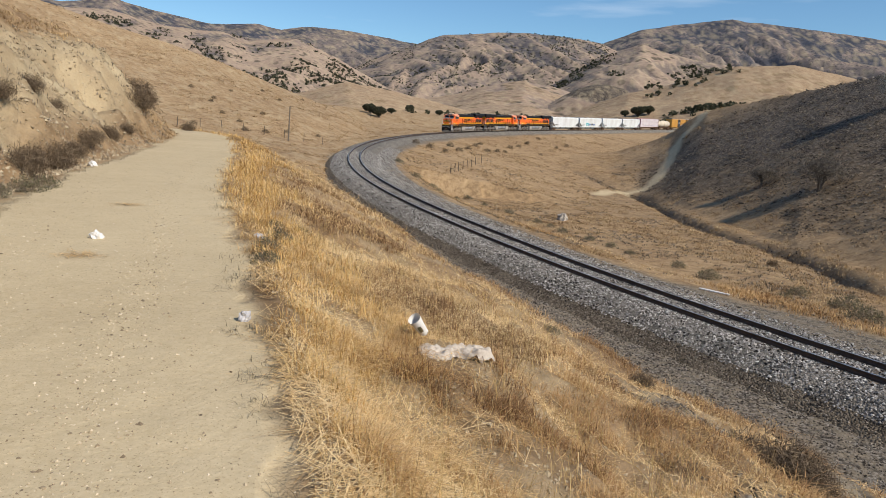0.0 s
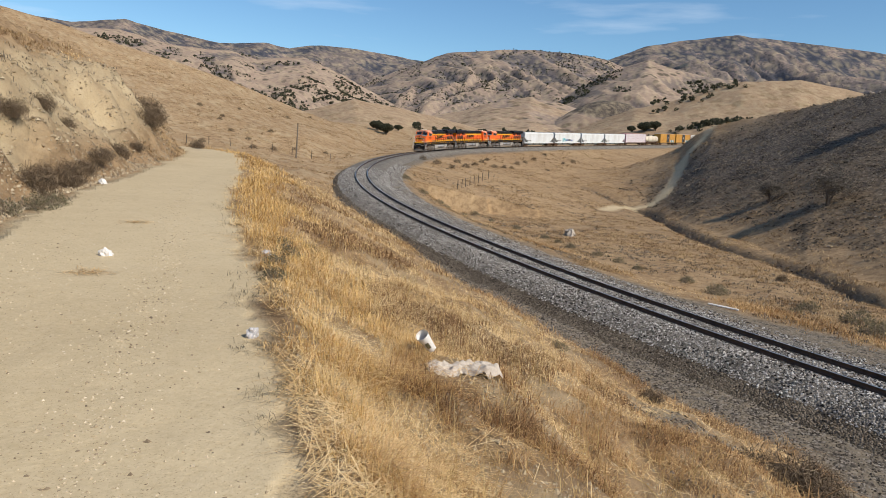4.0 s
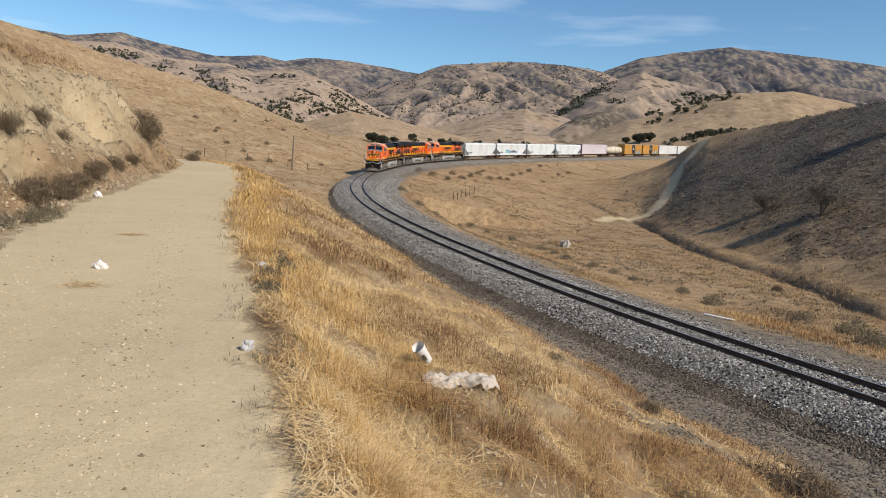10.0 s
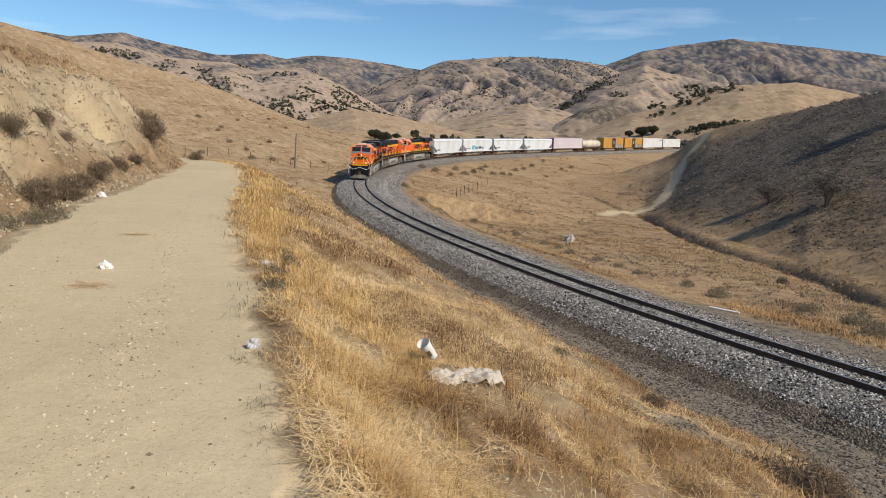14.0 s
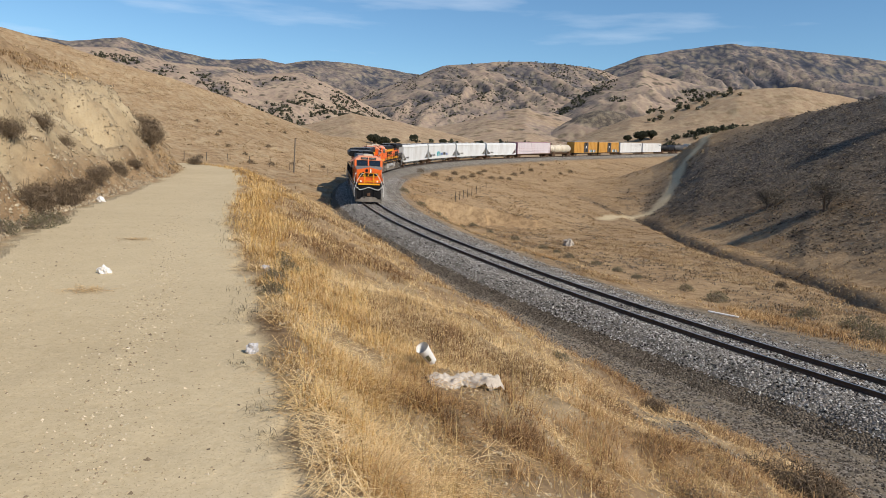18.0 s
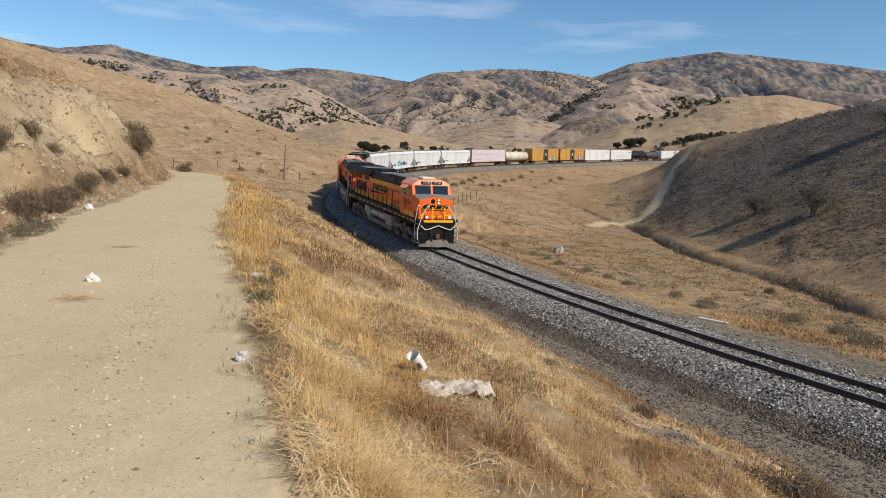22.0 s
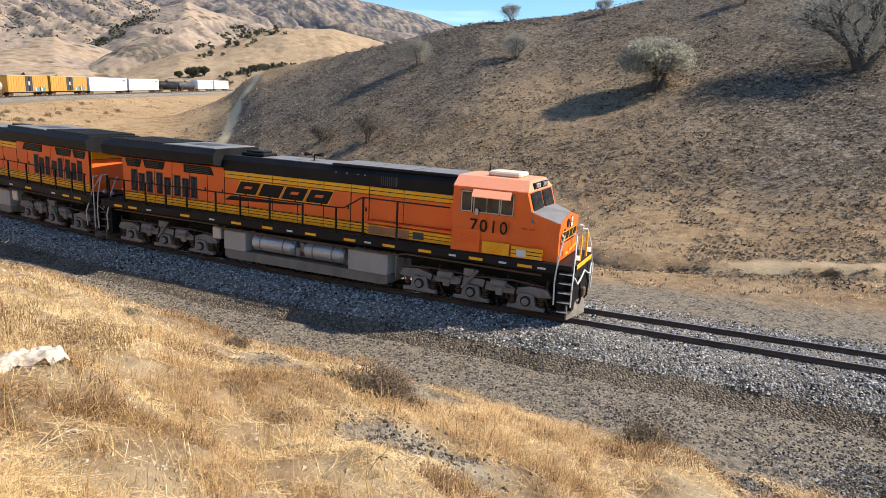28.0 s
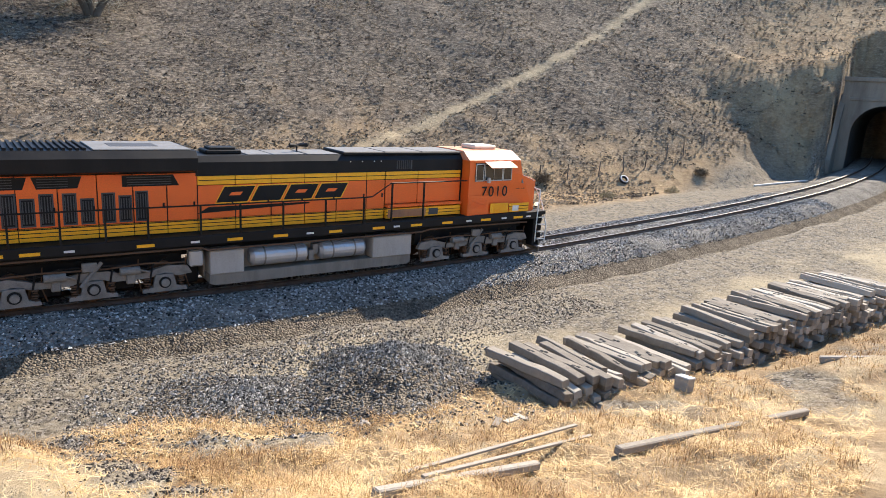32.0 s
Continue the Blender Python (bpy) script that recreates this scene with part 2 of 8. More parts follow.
M_WEED = tinted("grey_dead_weed", [(0.2, (0.10, 0.085, 0.055)), (0.6, (0.24, 0.205, 0.13)), (0.9, (0.40, 0.35, 0.23))], 0.9, 2, "island", leaf=0.15)
M_BROWNBRUSH = tinted("russet_dead_brush", [(0.2, (0.13, 0.07, 0.035)), (0.6, (0.31, 0.185, 0.09)), (0.9, (0.50, 0.34, 0.18))], 0.9, 2, "island", leaf=0.2)
M_RUSSET = tinted("russet_grass_blade", [(0.2, (0.11, 0.055, 0.026)), (0.38, (0.33, 0.185, 0.08)), (0.56, (0.54, 0.35, 0.16)), (0.82, (0.70, 0.50, 0.26))], 0.88, 1.5, "island", leaf=0.06, drift=0.3)
M_STALK = tinted("bleached_stalk", [(0.2, (0.42, 0.28, 0.11)), (0.6, (0.60, 0.44, 0.20)), (0.9, (0.74, 0.58, 0.31))], 0.85, 2, "island", leaf=0.25)
M_CLOD = tinted("dry_soil_clod", [(0.2, (0.30, 0.235, 0.15)), (0.6, (0.44, 0.365, 0.245)), (0.9, (0.54, 0.46, 0.33))], 0.95, 4, "island", 40, 0.006)
M_PEBBLE = tinted("road_pebble", [(0.2, (0.16, 0.125, 0.085)), (0.45, (0.42, 0.345, 0.23)), (0.8, (0.66, 0.57, 0.42))], 0.95, 4, "island", 40, 0.004)
M_BARK = tinted("bark", [(0.2, (0.06, 0.05, 0.042)), (0.8, (0.17, 0.145, 0.12))], 0.95, 6, "object", 20, 0.02)
M_RAIL = worn("rail_steel", (0.11, 0.075, 0.055), (0.05, 0.038, 0.03), 0.6, 0.5, 3, 0.6, 0.4, 60, False)
M_RAILTOP = worn("rail_head", (0.55, 0.53, 0.51), (0.35, 0.32, 0.30), 0.28, 0.9, 2, 0.4, 0.5, 60, False)
M_TIE = tinted("tie_wood", [(0.1, (0.07, 0.058, 0.047)), (0.5, (0.15, 0.125, 0.10)), (0.9, (0.24, 0.205, 0.165))], 0.92, 5, "object", 24, 0.02)
M_OLDTIE = tinted("weathered_tie", [(0.1, (0.13, 0.11, 0.088)), (0.45, (0.29, 0.253, 0.205)), (0.9, (0.46, 0.415, 0.35))], 0.92, 5, "object", 24, 0.03)
M_ORANGE = worn("orange_paint", (0.93, 0.158, 0.018), (0.60, 0.115, 0.025), 0.42, 0, 1.0, 0.3, 0.5)
M_PALEORANGE = worn("sun_faded_orange_paint", (0.86, 0.34, 0.19), (0.66, 0.25, 0.13), 0.5, 0, 1.0, 0.4, 0.45)
M_FADED = worn("dirt_browned_paint", (0.42, 0.20, 0.10), (0.20, 0.11, 0.07), 0.7, 0, 3.0, 0.8, 0.3)
M_BLACK = worn("black_paint", (0.008, 0.008, 0.009), (0.026, 0.023, 0.020), 0.5, 0, 1.2, 0.6, 0.22)
M_DARKGREY = worn("grey_roof_paint", (0.07, 0.07, 0.073), (0.035, 0.034, 0.032), 0.55, 0, 1.2, 0.7, 0.4, 40, False)
M_YELLOW = worn("yellow_paint", (1.0, 0.46, 0.012), (0.55, 0.26, 0.03), 0.45, 0, 2.0, 0.25, 0.45)
M_TRUCK = worn("dusty_grey_steel", (0.27, 0.245, 0.215), (0.10, 0.09, 0.078), 0.75, 0.1, 2.5, 0.7, 0.3, 30, False)
# grey for dusty tops, paled to hold the sheen of sun on them
M_SUNTOP = worn("dusty_sunlit_grey", (0.20, 0.195, 0.19), (0.11, 0.105, 0.10), 0.6, 0, 1.5, 0.6, 0.4, 50, False)
M_TANK = worn("grey_tank_paint", (0.44, 0.41, 0.37), (0.26, 0.23, 0.19), 0.6, 0, 1.2, 0.6, 0.35)
M_SKIRT = worn("dirty_tank_skirt", (0.24, 0.215, 0.18), (0.10, 0.088, 0.07), 0.7, 0, 1.6, 0.8, 0.3)
M_SILVER = worn("silver_paint", (0.52, 0.52, 0.53), (0.30, 0.28, 0.26), 0.38, 0.55, 1.5, 0.4, 0.5)
M_WHITE = worn("white_paint", (0.72, 0.71, 0.68), (0.45, 0.40, 0.34), 0.55, 0, 0.7, 0.5, 0.35)
M_HOPPER = worn("dusty_white_hopper_paint", (0.70, 0.72, 0.71), (0.44, 0.42, 0.38), 0.6, 0, 0.5, 0.55, 0.3)
M_PINK = worn("lumber_wrap", (0.66, 0.60, 0.61), (0.50, 0.40, 0.42), 0.5, 0, 0.7, 0.5, 0.4)
M_MAROON = worn("wrap_print", (0.42, 0.22, 0.25), (0.35, 0.2, 0.2), 0.5, 0, 2.0, 0.3, 0.4)
M_BOXYEL = worn("box_car_yellow", (0.56, 0.29, 0.06), (0.34, 0.17, 0.05), 0.6, 0, 0.6, 0.6, 0.3)
M_CREAM = worn("cream_tank_paint", (0.70, 0.62, 0.48), (0.42, 0.32, 0.22), 0.5, 0, 0.6, 0.55, 0.35)
M_TEAL = worn("spray_teal", (0.02, 0.36, 0.42), (0.2, 0.4, 0.42), 0.6, 0, 2, 0.5, 0.3)
M_BLUEP = worn("spray_blue", (0.12, 0.20, 0.42), (0.4, 0.4, 0.45), 0.6, 0, 2, 0.5, 0.3)
M_RUST = worn("rusted_steel", (0.15, 0.085, 0.05), (0.07, 0.045, 0.032), 0.85, 0.1, 3, 0.6, 0.2, 30, False)
M_CONC = worn("stained_concrete", (0.27, 0.243, 0.20), (0.10, 0.088, 0.075), 0.9, 0, 0.35, 0.9, 0.2, 12)
M_PLASTIC = worn("white_plastic", (0.80, 0.79, 0.76), (0.55, 0.50, 0.42), 0.4, 0, 5, 0.4, 0.4, 60, False)
M_FILM = worn("cloudy_plastic_film", (0.52, 0.51, 0.51), (0.32, 0.29, 0.26), 0.3, 0, 9, 0.7, 0.5, 60, False)
M_CLOTH = worn("dirty_cloth", (0.58, 0.52, 0.44), (0.30, 0.25, 0.20), 0.95, 0, 7, 0.8, 0.1, 90, False)
M_BAGBLUE = worn("blue_plastic", (0.25, 0.42, 0.62), (0.18, 0.28, 0.4), 0.4, 0, 6, 0.4, 0.4, 60, False)
M_RUBBER = worn("tyre_rubber", (0.03, 0.03, 0.03), (0.10, 0.09, 0.08), 0.8, 0, 5, 0.7, 0.3, 40, False)
M_ROCK = tinted("pale_rock", [(0.1, (0.30, 0.26, 0.21)), (0.9, (0.52, 0.47, 0.40))], 0.9, 3, "object", 12, 0.03)
M_POST = tinted("fence_post", [(0.1, (0.07, 0.055, 0.042)), (0.9, (0.20, 0.165, 0.13))], 0.9, 5, "object", 20, 0.01)


def glass_material():
    m, n, l, b = node_mat("dark_window_glass", 0.06, 0, 0.6)
    b.inputs["Base Color"].default_value = (0.012, 0.016, 0.02, 1)
    b.inputs["Coat Weight"].default_value = 0.4
    return m


def glow_material(name, col, strength):
    m, n, l, b = node_mat(name, 0.3)
    b.inputs["Base Color"].default_value = (*col, 1)
    b.inputs["Emission Color"].default_value = (*col, 1)
    b.inputs["Emission Strength"].default_value = strength
    return m


M_GLASS = glass_material()
M_LAMP = glow_material("lit_headlight", (0.75, 0.68, 0.55), 0.55)

# ---- the line of the track ----
# curvature at every 30 m, from 110 m past the near point back up the line; s grows against the train's travel
CURV = [-0.00972, -0.00659, -0.00336, -0.00071, -0.00461, -0.0076, -0.00635, -0.00552, -0.00564, -0.00559,
        -0.00337, -0.00082, 0.00024, 0.00017, -0.00035, -0.00095]
TS = np.arange(-110.0, 441.0, 1.0)
_k = np.interp(TS, np.arange(-110.0, 341.0, 30.0), CURV)
_i0 = 110


def run_up(a):
    c = np.concatenate([[0.0], np.cumsum((a[1:] + a[:-1]) / 2)])
    return c - c[_i0]


TH = run_up(_k) + 2.0901
TX, TY = run_up(np.cos(TH)) + 9.550, run_up(np.sin(TH)) + 29.697
TZ = EYE_Z - 6.811 + np.where(TS > 0, 0.03326 * TS, 0.012 * TS) + np.where(TS < -35, -0.0444 * (TS + 35), 0.0)
TZ = np.convolve(np.pad(TZ, 8, "reflect", reflect_type="odd"), np.ones(17) / 17, "valid")   # eased changes of grade
PORTAL_S = -99.0


def track_at(s, off=0.0, up=0.0):
    """A point by the track: off metres to the outer (road) side of its middle, up metres over the rail's top."""
    x, y, z, th = (float(np.interp(s, TS, a)) for a in (TX, TY, TZ, TH))
    return Vector((x - math.sin(th) * off, y + math.cos(th) * off, z + up))


def track_coords(x, y):
    """Nearest place along the track, signed distance from it (outer side positive), rail height there."""
    s, d, z = np.empty(len(x)), np.empty(len(x)), np.empty(len(x))
    tx, ty = TX[::2], TY[::2]
    for a in range(0, len(x), 20000):
        q = slice(a, a + 20000)
        i = np.argmin((x[q, None] - tx) ** 2 + (y[q, None] - ty) ** 2, axis=1) * 2
        dx, dy = x[q] - TX[i], y[q] - TY[i]
        along = dx * np.cos(TH[i]) + dy * np.sin(TH[i])
        s[q] = TS[i] + np.clip(along, -1, 1)
        d[q] = -dx * np.sin(TH[i]) + dy * np.cos(TH[i])
        far = np.hypot(dx, dy)
        d[q] = np.where(np.abs(along) > 1.5, np.sign(d[q]) * far, d[q])
        z[q] = np.interp(s[q], TS, TZ)
    return s, d, z


# ---- the ground, one sheet from the road to the mountains ----
ROAD = np.array([(24, -60), (12, -36), (4.6, -20), (0.7, -8), (-1.25, 0), (-2.13, 2.46), (-3.0, 4.87), (-3.7, 7.1), (-4.75, 10), (-6.3, 14), (-8.0, 20), (-10.9, 30), (-14.1, 40),
                 (-18.5, 50), (-27, 58), (-42, 64), (-80, 70)], float)
ROAD_HALF = 1.65


def eased(pts, n=6):
    """A smooth line through the points."""
    p = np.vstack([2 * pts[0] - pts[1], pts, 2 * pts[-1] - pts[-2]])
    out = []
    for i in range(1, len(p) - 2):
        for k in range(n):
            t = k / n
            out.append(0.5 * (2 * p[i] + (p[i + 1] - p[i - 1]) * t + (2 * p[i - 1] - 5 * p[i] + 4 * p[i + 1] - p[i + 2]) * t * t + (3 * p[i] - p[i - 1] - 3 * p[i + 1] + p[i + 2]) * t ** 3))
    return np.array(out + [pts[-1]])


ROAD = eased(ROAD)


def line_coords(pts, x, y):
    """Distance along a line of points and signed distance from it (right of it positive)."""
    best, u, d = np.full(len(x), 1e18), np.zeros(len(x)), np.zeros(len(x))
    run = 0.0
    for a, b in zip(pts[:-1], pts[1:]):
        v = b - a
        ln = float(np.hypot(*v))
        t = np.clip(((x - a[0]) * v[0] + (y - a[1]) * v[1]) / ln ** 2, 0, 1)
        ex, ey = x - a[0] - t * v[0], y - a[1] - t * v[1]
        q = ex * ex + ey * ey
        nearer = q < best
        best[nearer], u[nearer] = q[nearer], (run + t * ln)[nearer]
        d[nearer] = (np.sqrt(q) * np.sign(ex * v[1] - ey * v[0]))[nearer]
        run += ln
    return u, d


def smooth(a, b, v):
    t = np.clip((v - a) / (b - a), 0, 1)
    return t * t * (3 - 2 * t)


_rng = np.random.RandomState(5)
_lat = _rng.rand(64, 64)


def val_noise(x, y, size):
    """Smooth value noise, -1 to 1, with cells of the given size in metres."""
    u, v = np.asarray(x) / size, np.asarray(y) / size
    i, j = np.floor(u).astype(int), np.floor(v).astype(int)
    a, b = u - i, v - j
    a, b = a * a * (3 - 2 * a), b * b * (3 - 2 * b)
    g = lambda p, q: _lat[(i + p) % 64, (j + q) % 64]
    return 2 * ((g(0, 0) * (1 - a) + g(1, 0) * a) * (1 - b) + (g(0, 1) * (1 - a) + g(1, 1) * a) * b) - 1


def rough_noise(x, y, size, octaves=4, gain=0.5):
    out, amp = 0.0, 1.0
    for o in range(octaves):
        out = out + amp * val_noise(x + 37.7 * o, y - 21.3 * o, size / 2 ** o)
        amp *= gain
    return out


def ridged(x, y, size, octaves=4):
    out, amp = 0.0, 1.0
    for o in range(octaves):
        out = out + amp * (1 - np.abs(val_noise(x + 11.1 * o, y + 53.9 * o, size / 2 ** o)))
        amp *= 0.5
    return out / 1.9


# ranges round the valley: distance, depth of the near flank, depth of the far flank, crest angles by compass bearing
RANGES = [
    (4300, 2200, 1500, 1.0, [(2, 2), (8, 4), (10, 5.9), (12.2, 7.2), (14.9, 8.3), (18, 8.7), (21.4, 9.05), (25, 8.65), (27, 8.3), (30.5, 7.75), (33, 7.3), (35, 6.7), (40, 5.4), (50, 4), (70, 4)]),
    (3900, 1900, 1500, 1.0, [(-70, 6), (-40, 7.4), (-31, 7.05), (-28.8, 7.0), (-25.5, 7.55), (-22, 6.95), (-18.8, 6.6), (-15.4, 6.9), (-13.6, 6.6), (-11.9, 7.05), (-7.4, 6.9), (-2.7, 6.4), (3, 5.5), (9, 3)]),
    (2300, 1000, 900, 0.85, [(-14, 1), (-8.2, 3.9), (-7.3, 4.4), (-4.6, 5.6), (-0.9, 7.1), (2.3, 7.5), (6.2, 7.7), (9.2, 7.45), (12, 7.1), (13.7, 6.4), (18, 5), (24, 4), (34, 3)]),
    (1550, 800, 500, 0.75, [(-60, 6), (-40, 6.5), (-28.8, 6.6), (-25.9, 6.75), (-22, 6.0), (-17.9, 6.05), (-15.8, 5.6), (-12.3, 6.05), (-9.1, 4.7), (-4.9, 2.7), (0, 1.5)]),
    (1150, 500, 400, 0.5, [(5, 1.5), (9.4, 4.4), (12, 6.1), (15, 7.2), (17.2, 6.5), (19.3, 6.0), (22.6, 5.6), (27, 5), (36, 4)]),
    (800, 300, 300, 0.4, [(-8, 0.8), (0.3, 2.5), (3, 3.4), (6.2, 4.05), (9.5, 3.36), (11.8, 2.55), (15, 1.4)]),
    (660, 260, 300, 0.0, [(8, 0.8), (12.3, 2.6), (14.4, 3.5), (16.8, 3.95), (19, 4.75), (22.2, 5.75), (26, 5.9), (29.7, 5.05), (34, 4), (44, 3)]),
    (480, 170, 200, 0.15, [(-17, 0.8), (-11.3, 2.1), (-8.2, 2.98), (-4.4, 2.5), (0.3, 1.57), (6, 0.6)]),
    (215, 115, 160, 0.0, [(-75, 8.4), (-50, 8.2), (-33, 7.4), (-29.6, 6.7), (-25.9, 5.72), (-22, 4.87), (-17.9, 3.7), (-13.6, 2.2), (-9, 0.65), (-7.1, -0.2), (-5, -1.4), (-2, -2.4)]),
]
HILL_FOOT = [(10, 150), (16, 135), (20, 104), (24, 84), (28, 68), (34, 57), (40, 50), (50, 46), (66, 46), (80, 49), (97, 53), (110, 60), (118, 66), (150, 80)]
HILL_CREST_R = [(10, 210), (18, 195), (24, 172), (31, 150), (38, 132), (45, 130), (60, 130), (90, 125), (118, 112), (150, 115)]
HILL_CREST_EL = [(10, -1.8), (14, -1.2), (16.5, -0.3), (18, 0.5), (19.2, 1.6), (20.5, 2.4), (24.4, 3.4), (28, 4.3), (31.7, 5.3), (35.5, 6.4), (38, 6.9), (44.6, 7.6), (49.3, 8.5), (60, 10.5), (75, 12), (95, 13.5), (108, 12), (116, 9), (122, 8.2), (150, 9)]
TOE = [(-110, 12.5), (-60, 12.5), (-38, 12), (-31, 8.6), (-20, 7.4), (-8, 6.0), (0, 5.6), (12, 4.8), (25, 3.9), (60, 3.4), (90, 3.6), (440, 6)]
BANK_FORM = [(-110, 0.5), (-34, 0.52), (-22, 0.74), (-6, 1.0), (10, 1.12), (440, 1.12)]      # hollow where the yard lies, bulging up the line
CREEK = np.array([(70, -2), (46, 10), (32, 23), (30, 30), (28.5, 44), (29.5, 60), (29.7, 76), (33, 100), (36, 131), (30, 150)], float)
PATHS = [np.array([(27.5, 120), (30, 126), (35.2, 134), (41.9, 136), (49.5, 150.4), (55, 163), (62.7, 171.7), (68, 182)], float),
         np.array([(35, 22), (38.9, 18.8), (43.1, 15), (48.8, 11.6), (52.8, 7.2), (56.4, 4.0), (67.1, -5.9), (79.6, -17.7), (99, -34.4)], float)]


SPILLS = [(4.6, 7.1, 1.0), (14.2, 10.7, 0.8), (5.7, 13.5, 0.9), (3.9, 13.3, 0.5), (13.1, 7.0, 0.6), (11.9, 5.9, 0.5), (10.8, 4.9, 0.5), (9.7, 3.9, 0.45), (8.7, 2.9, 0.5)]          # stone spilt on the bank: x, y, half-width
CREEK = eased(CREEK)
PATHS = [eased(p) for p in PATHS]


def table(pairs, v):
    a = np.array(pairs, float)
    return np.interp(v, a[:, 0], a[:, 1])


def terrain(x, y):
    """Height and cover (road, gravel, burnt, scrub) at places on the plan."""
    x, y = np.asarray(x, float), np.asarray(y, float)
    r, az = np.hypot(x, y), np.degrees(np.arctan2(x, y))
    s, d, zr = track_coords(x, y)
    u, dr = line_coords(ROAD, x, y)
    crumble = rough_noise(x, y, 2.2, 4)
    # outer side: gravel, grassy bank, road, cut bank and hill
    toe = table(TOE, s)
    foot = zr - 1.0 + 0.01 * np.clip(d - 4, 0, 9)
    level = np.full(len(x), EYE_Z - 1.62)
    dist_toe, dist_road = np.clip(d - toe, 0, None), np.clip(dr - ROAD_HALF - 0.2, 0, None)
    frac = dist_toe / (dist_toe + dist_road + 1e-6)
    bank = level - (level - foot) * np.clip(1 - frac, 0, 1) ** table(BANK_FORM, s)
    bank += (0.15 * crumble + 0.20 * rough_noise(x + 50, y, 3.4, 2) + 0.10 * rough_noise(x, y + 20, 0.7, 3)) * smooth(0, 0.15, frac) * smooth(0, 0.12, 1 - frac)
    cut_len = smooth(61.5, 58.5, u - 60 + 0.6 * crumble) * smooth(-6, 4, u - 60)
    dl = np.clip(-dr - ROAD_HALF, 0, None)
    cut = level + ((3.1 + 1.0 * smooth(30, 55, u - 60)) * smooth(0.3, 4.4, dl + 0.55 * crumble) + 0.45 * np.clip(dl - 4.0, 0, 12) + 0.35 * smooth(0, 2, dl)) * (0.06 + 0.94 * cut_len)
    cut += (0.32 * crumble + 0.15 * rough_noise(x, y, 0.7, 3) + 0.45 * (ridged(u + 0.7 * dl, dl * 0.8, 1.7, 3) - 0.62) + 0.22 * (ridged(x, y, 0.55, 3) - 0.6) + 0.10 * rough_noise(u * 2.2, dl * 0.7 + 9, 0.6, 3)) * smooth(0.3, 1.6, dl) * smooth(16, 7, dl)
    ledge = np.exp(-(np.hypot(x - 0.25, y - 6.95) / 0.8) ** 2)        # a hummock on the bank
    bank = bank * (1 - ledge) + 5.62 * ledge
    for hx, hy, wide, tall in ((11.1, 7.3, 1.0, 0.55), (9.6, 6.0, 1.2, 0.4), (3.2, 5.6, 0.9, 0.22), (4.4, 9.6, 1.0, 0.25), (7.6, 7.6, 0.9, 0.28)):
        bank = bank + tall * np.exp(-(np.hypot(x - hx, y - hy) / wide) ** 2)
    verge = np.where(dr < -ROAD_HALF, cut, np.where(dr > ROAD_HALF + 0.2, bank, level + 0.008 * val_noise(x, y, 1.3) + 0.006 * val_noise(x, y, 0.25)))
    out = np.where(d < toe, foot + 0.05 * crumble, verge)
    # inner side: shoulder, valley, creek, burnt hill
    cu, cd = line_coords(CREEK, x, y)
    valley = EYE_Z - 8.0 - 0.026 * np.clip(y - 25, -15, 110) + 0.25 * rough_noise(x, y, 14, 3)
    shoulder = zr - 1.0 - 0.17 * np.clip(-d - 5, 0, None) + 0.05 * crumble
    floor_in = np.where(-d < 5, zr - 1.0 + 0.05 * crumble, np.where(s > 70, np.maximum(valley, shoulder), valley + (zr - 1.0 - valley) * smooth(14, 5, -d)))
    floor_in -= 1.9 * np.exp(-((cd + 0.4 * crumble) / 1.25) ** 2) * smooth(2, 12, cu - 20) * (1 + 0.3 * crumble)
    hf, hc, he = table(HILL_FOOT, az), table(HILL_CREST_R, az), table(HILL_CREST_EL, az)
    zc = EYE_Z + hc * np.tan(np.radians(he))
    t = (r - hf) / (hc - hf)
    hz = floor_in + (zc - floor_in) * np.clip(t, 0, 1) * (0.82 + 0.18 * np.clip(t, 0, 1)) - np.clip(r - hc, 0, 150) * 0.22
    on_hill = (az > 10) & (az < 150) & (t > 0)
    gully = ridged(x, y, 34, 3) - 0.55
    hz += np.where(t > 0, 1, 0) * (1.6 * gully * smooth(0, 0.25, t) * smooth(1.0, 0.75, t) + 0.22 * rough_noise(x, y, 4, 4) * smooth(0, 0.1, t))
    # the cutting that leads to the tunnel
    near_portal = np.clip(PORTAL_S + 11.0 - s + 1.5 * crumble, 0, None) * smooth(4.0, 4.6, np.abs(d))
    cut_top = zr - 1.0 + np.clip(np.abs(d) - 6.5 + 1.2 * crumble * smooth(6.5, 9, np.abs(d)), 0, None) * 1.0 + 0.75 * near_portal + 30 * smooth(-74, -52, s)
    hz = np.where(s < -50, np.minimum(hz, np.maximum(cut_top, floor_in)), hz)
    inn = np.where(on_hill, np.maximum(hz, np.where(s > 100, shoulder, floor_in - 5)), floor_in)
    z = np.where(d > 0, out, inn)
    side = (s < -62) & (d > 6) & (az > 90)
    z = np.where(side, np.maximum(z, zr - 1.0 + np.clip(d - 7.5, 0, 16) * 0.75 * smooth(-62, -90, s)), z)
    over = EYE_Z + 4.6 + 0.12 * (r - 79) + 0.5 * crumble + 0.7 * rough_noise(x, y, 5, 4)
    lifted = z + (np.maximum(over, z) - z) * smooth(PORTAL_S + 13, PORTAL_S - 3, s + 2.0 * crumble)
    lifted = np.minimum(lifted, np.maximum(zr - 1.0 + 0.95 * np.clip(np.abs(d) - 5.5, 0, None) + 1.0 * near_portal + 0.6 * rough_noise(x, y, 3.0, 4) * smooth(4.5, 7, np.abs(d)), zr - 1.0))
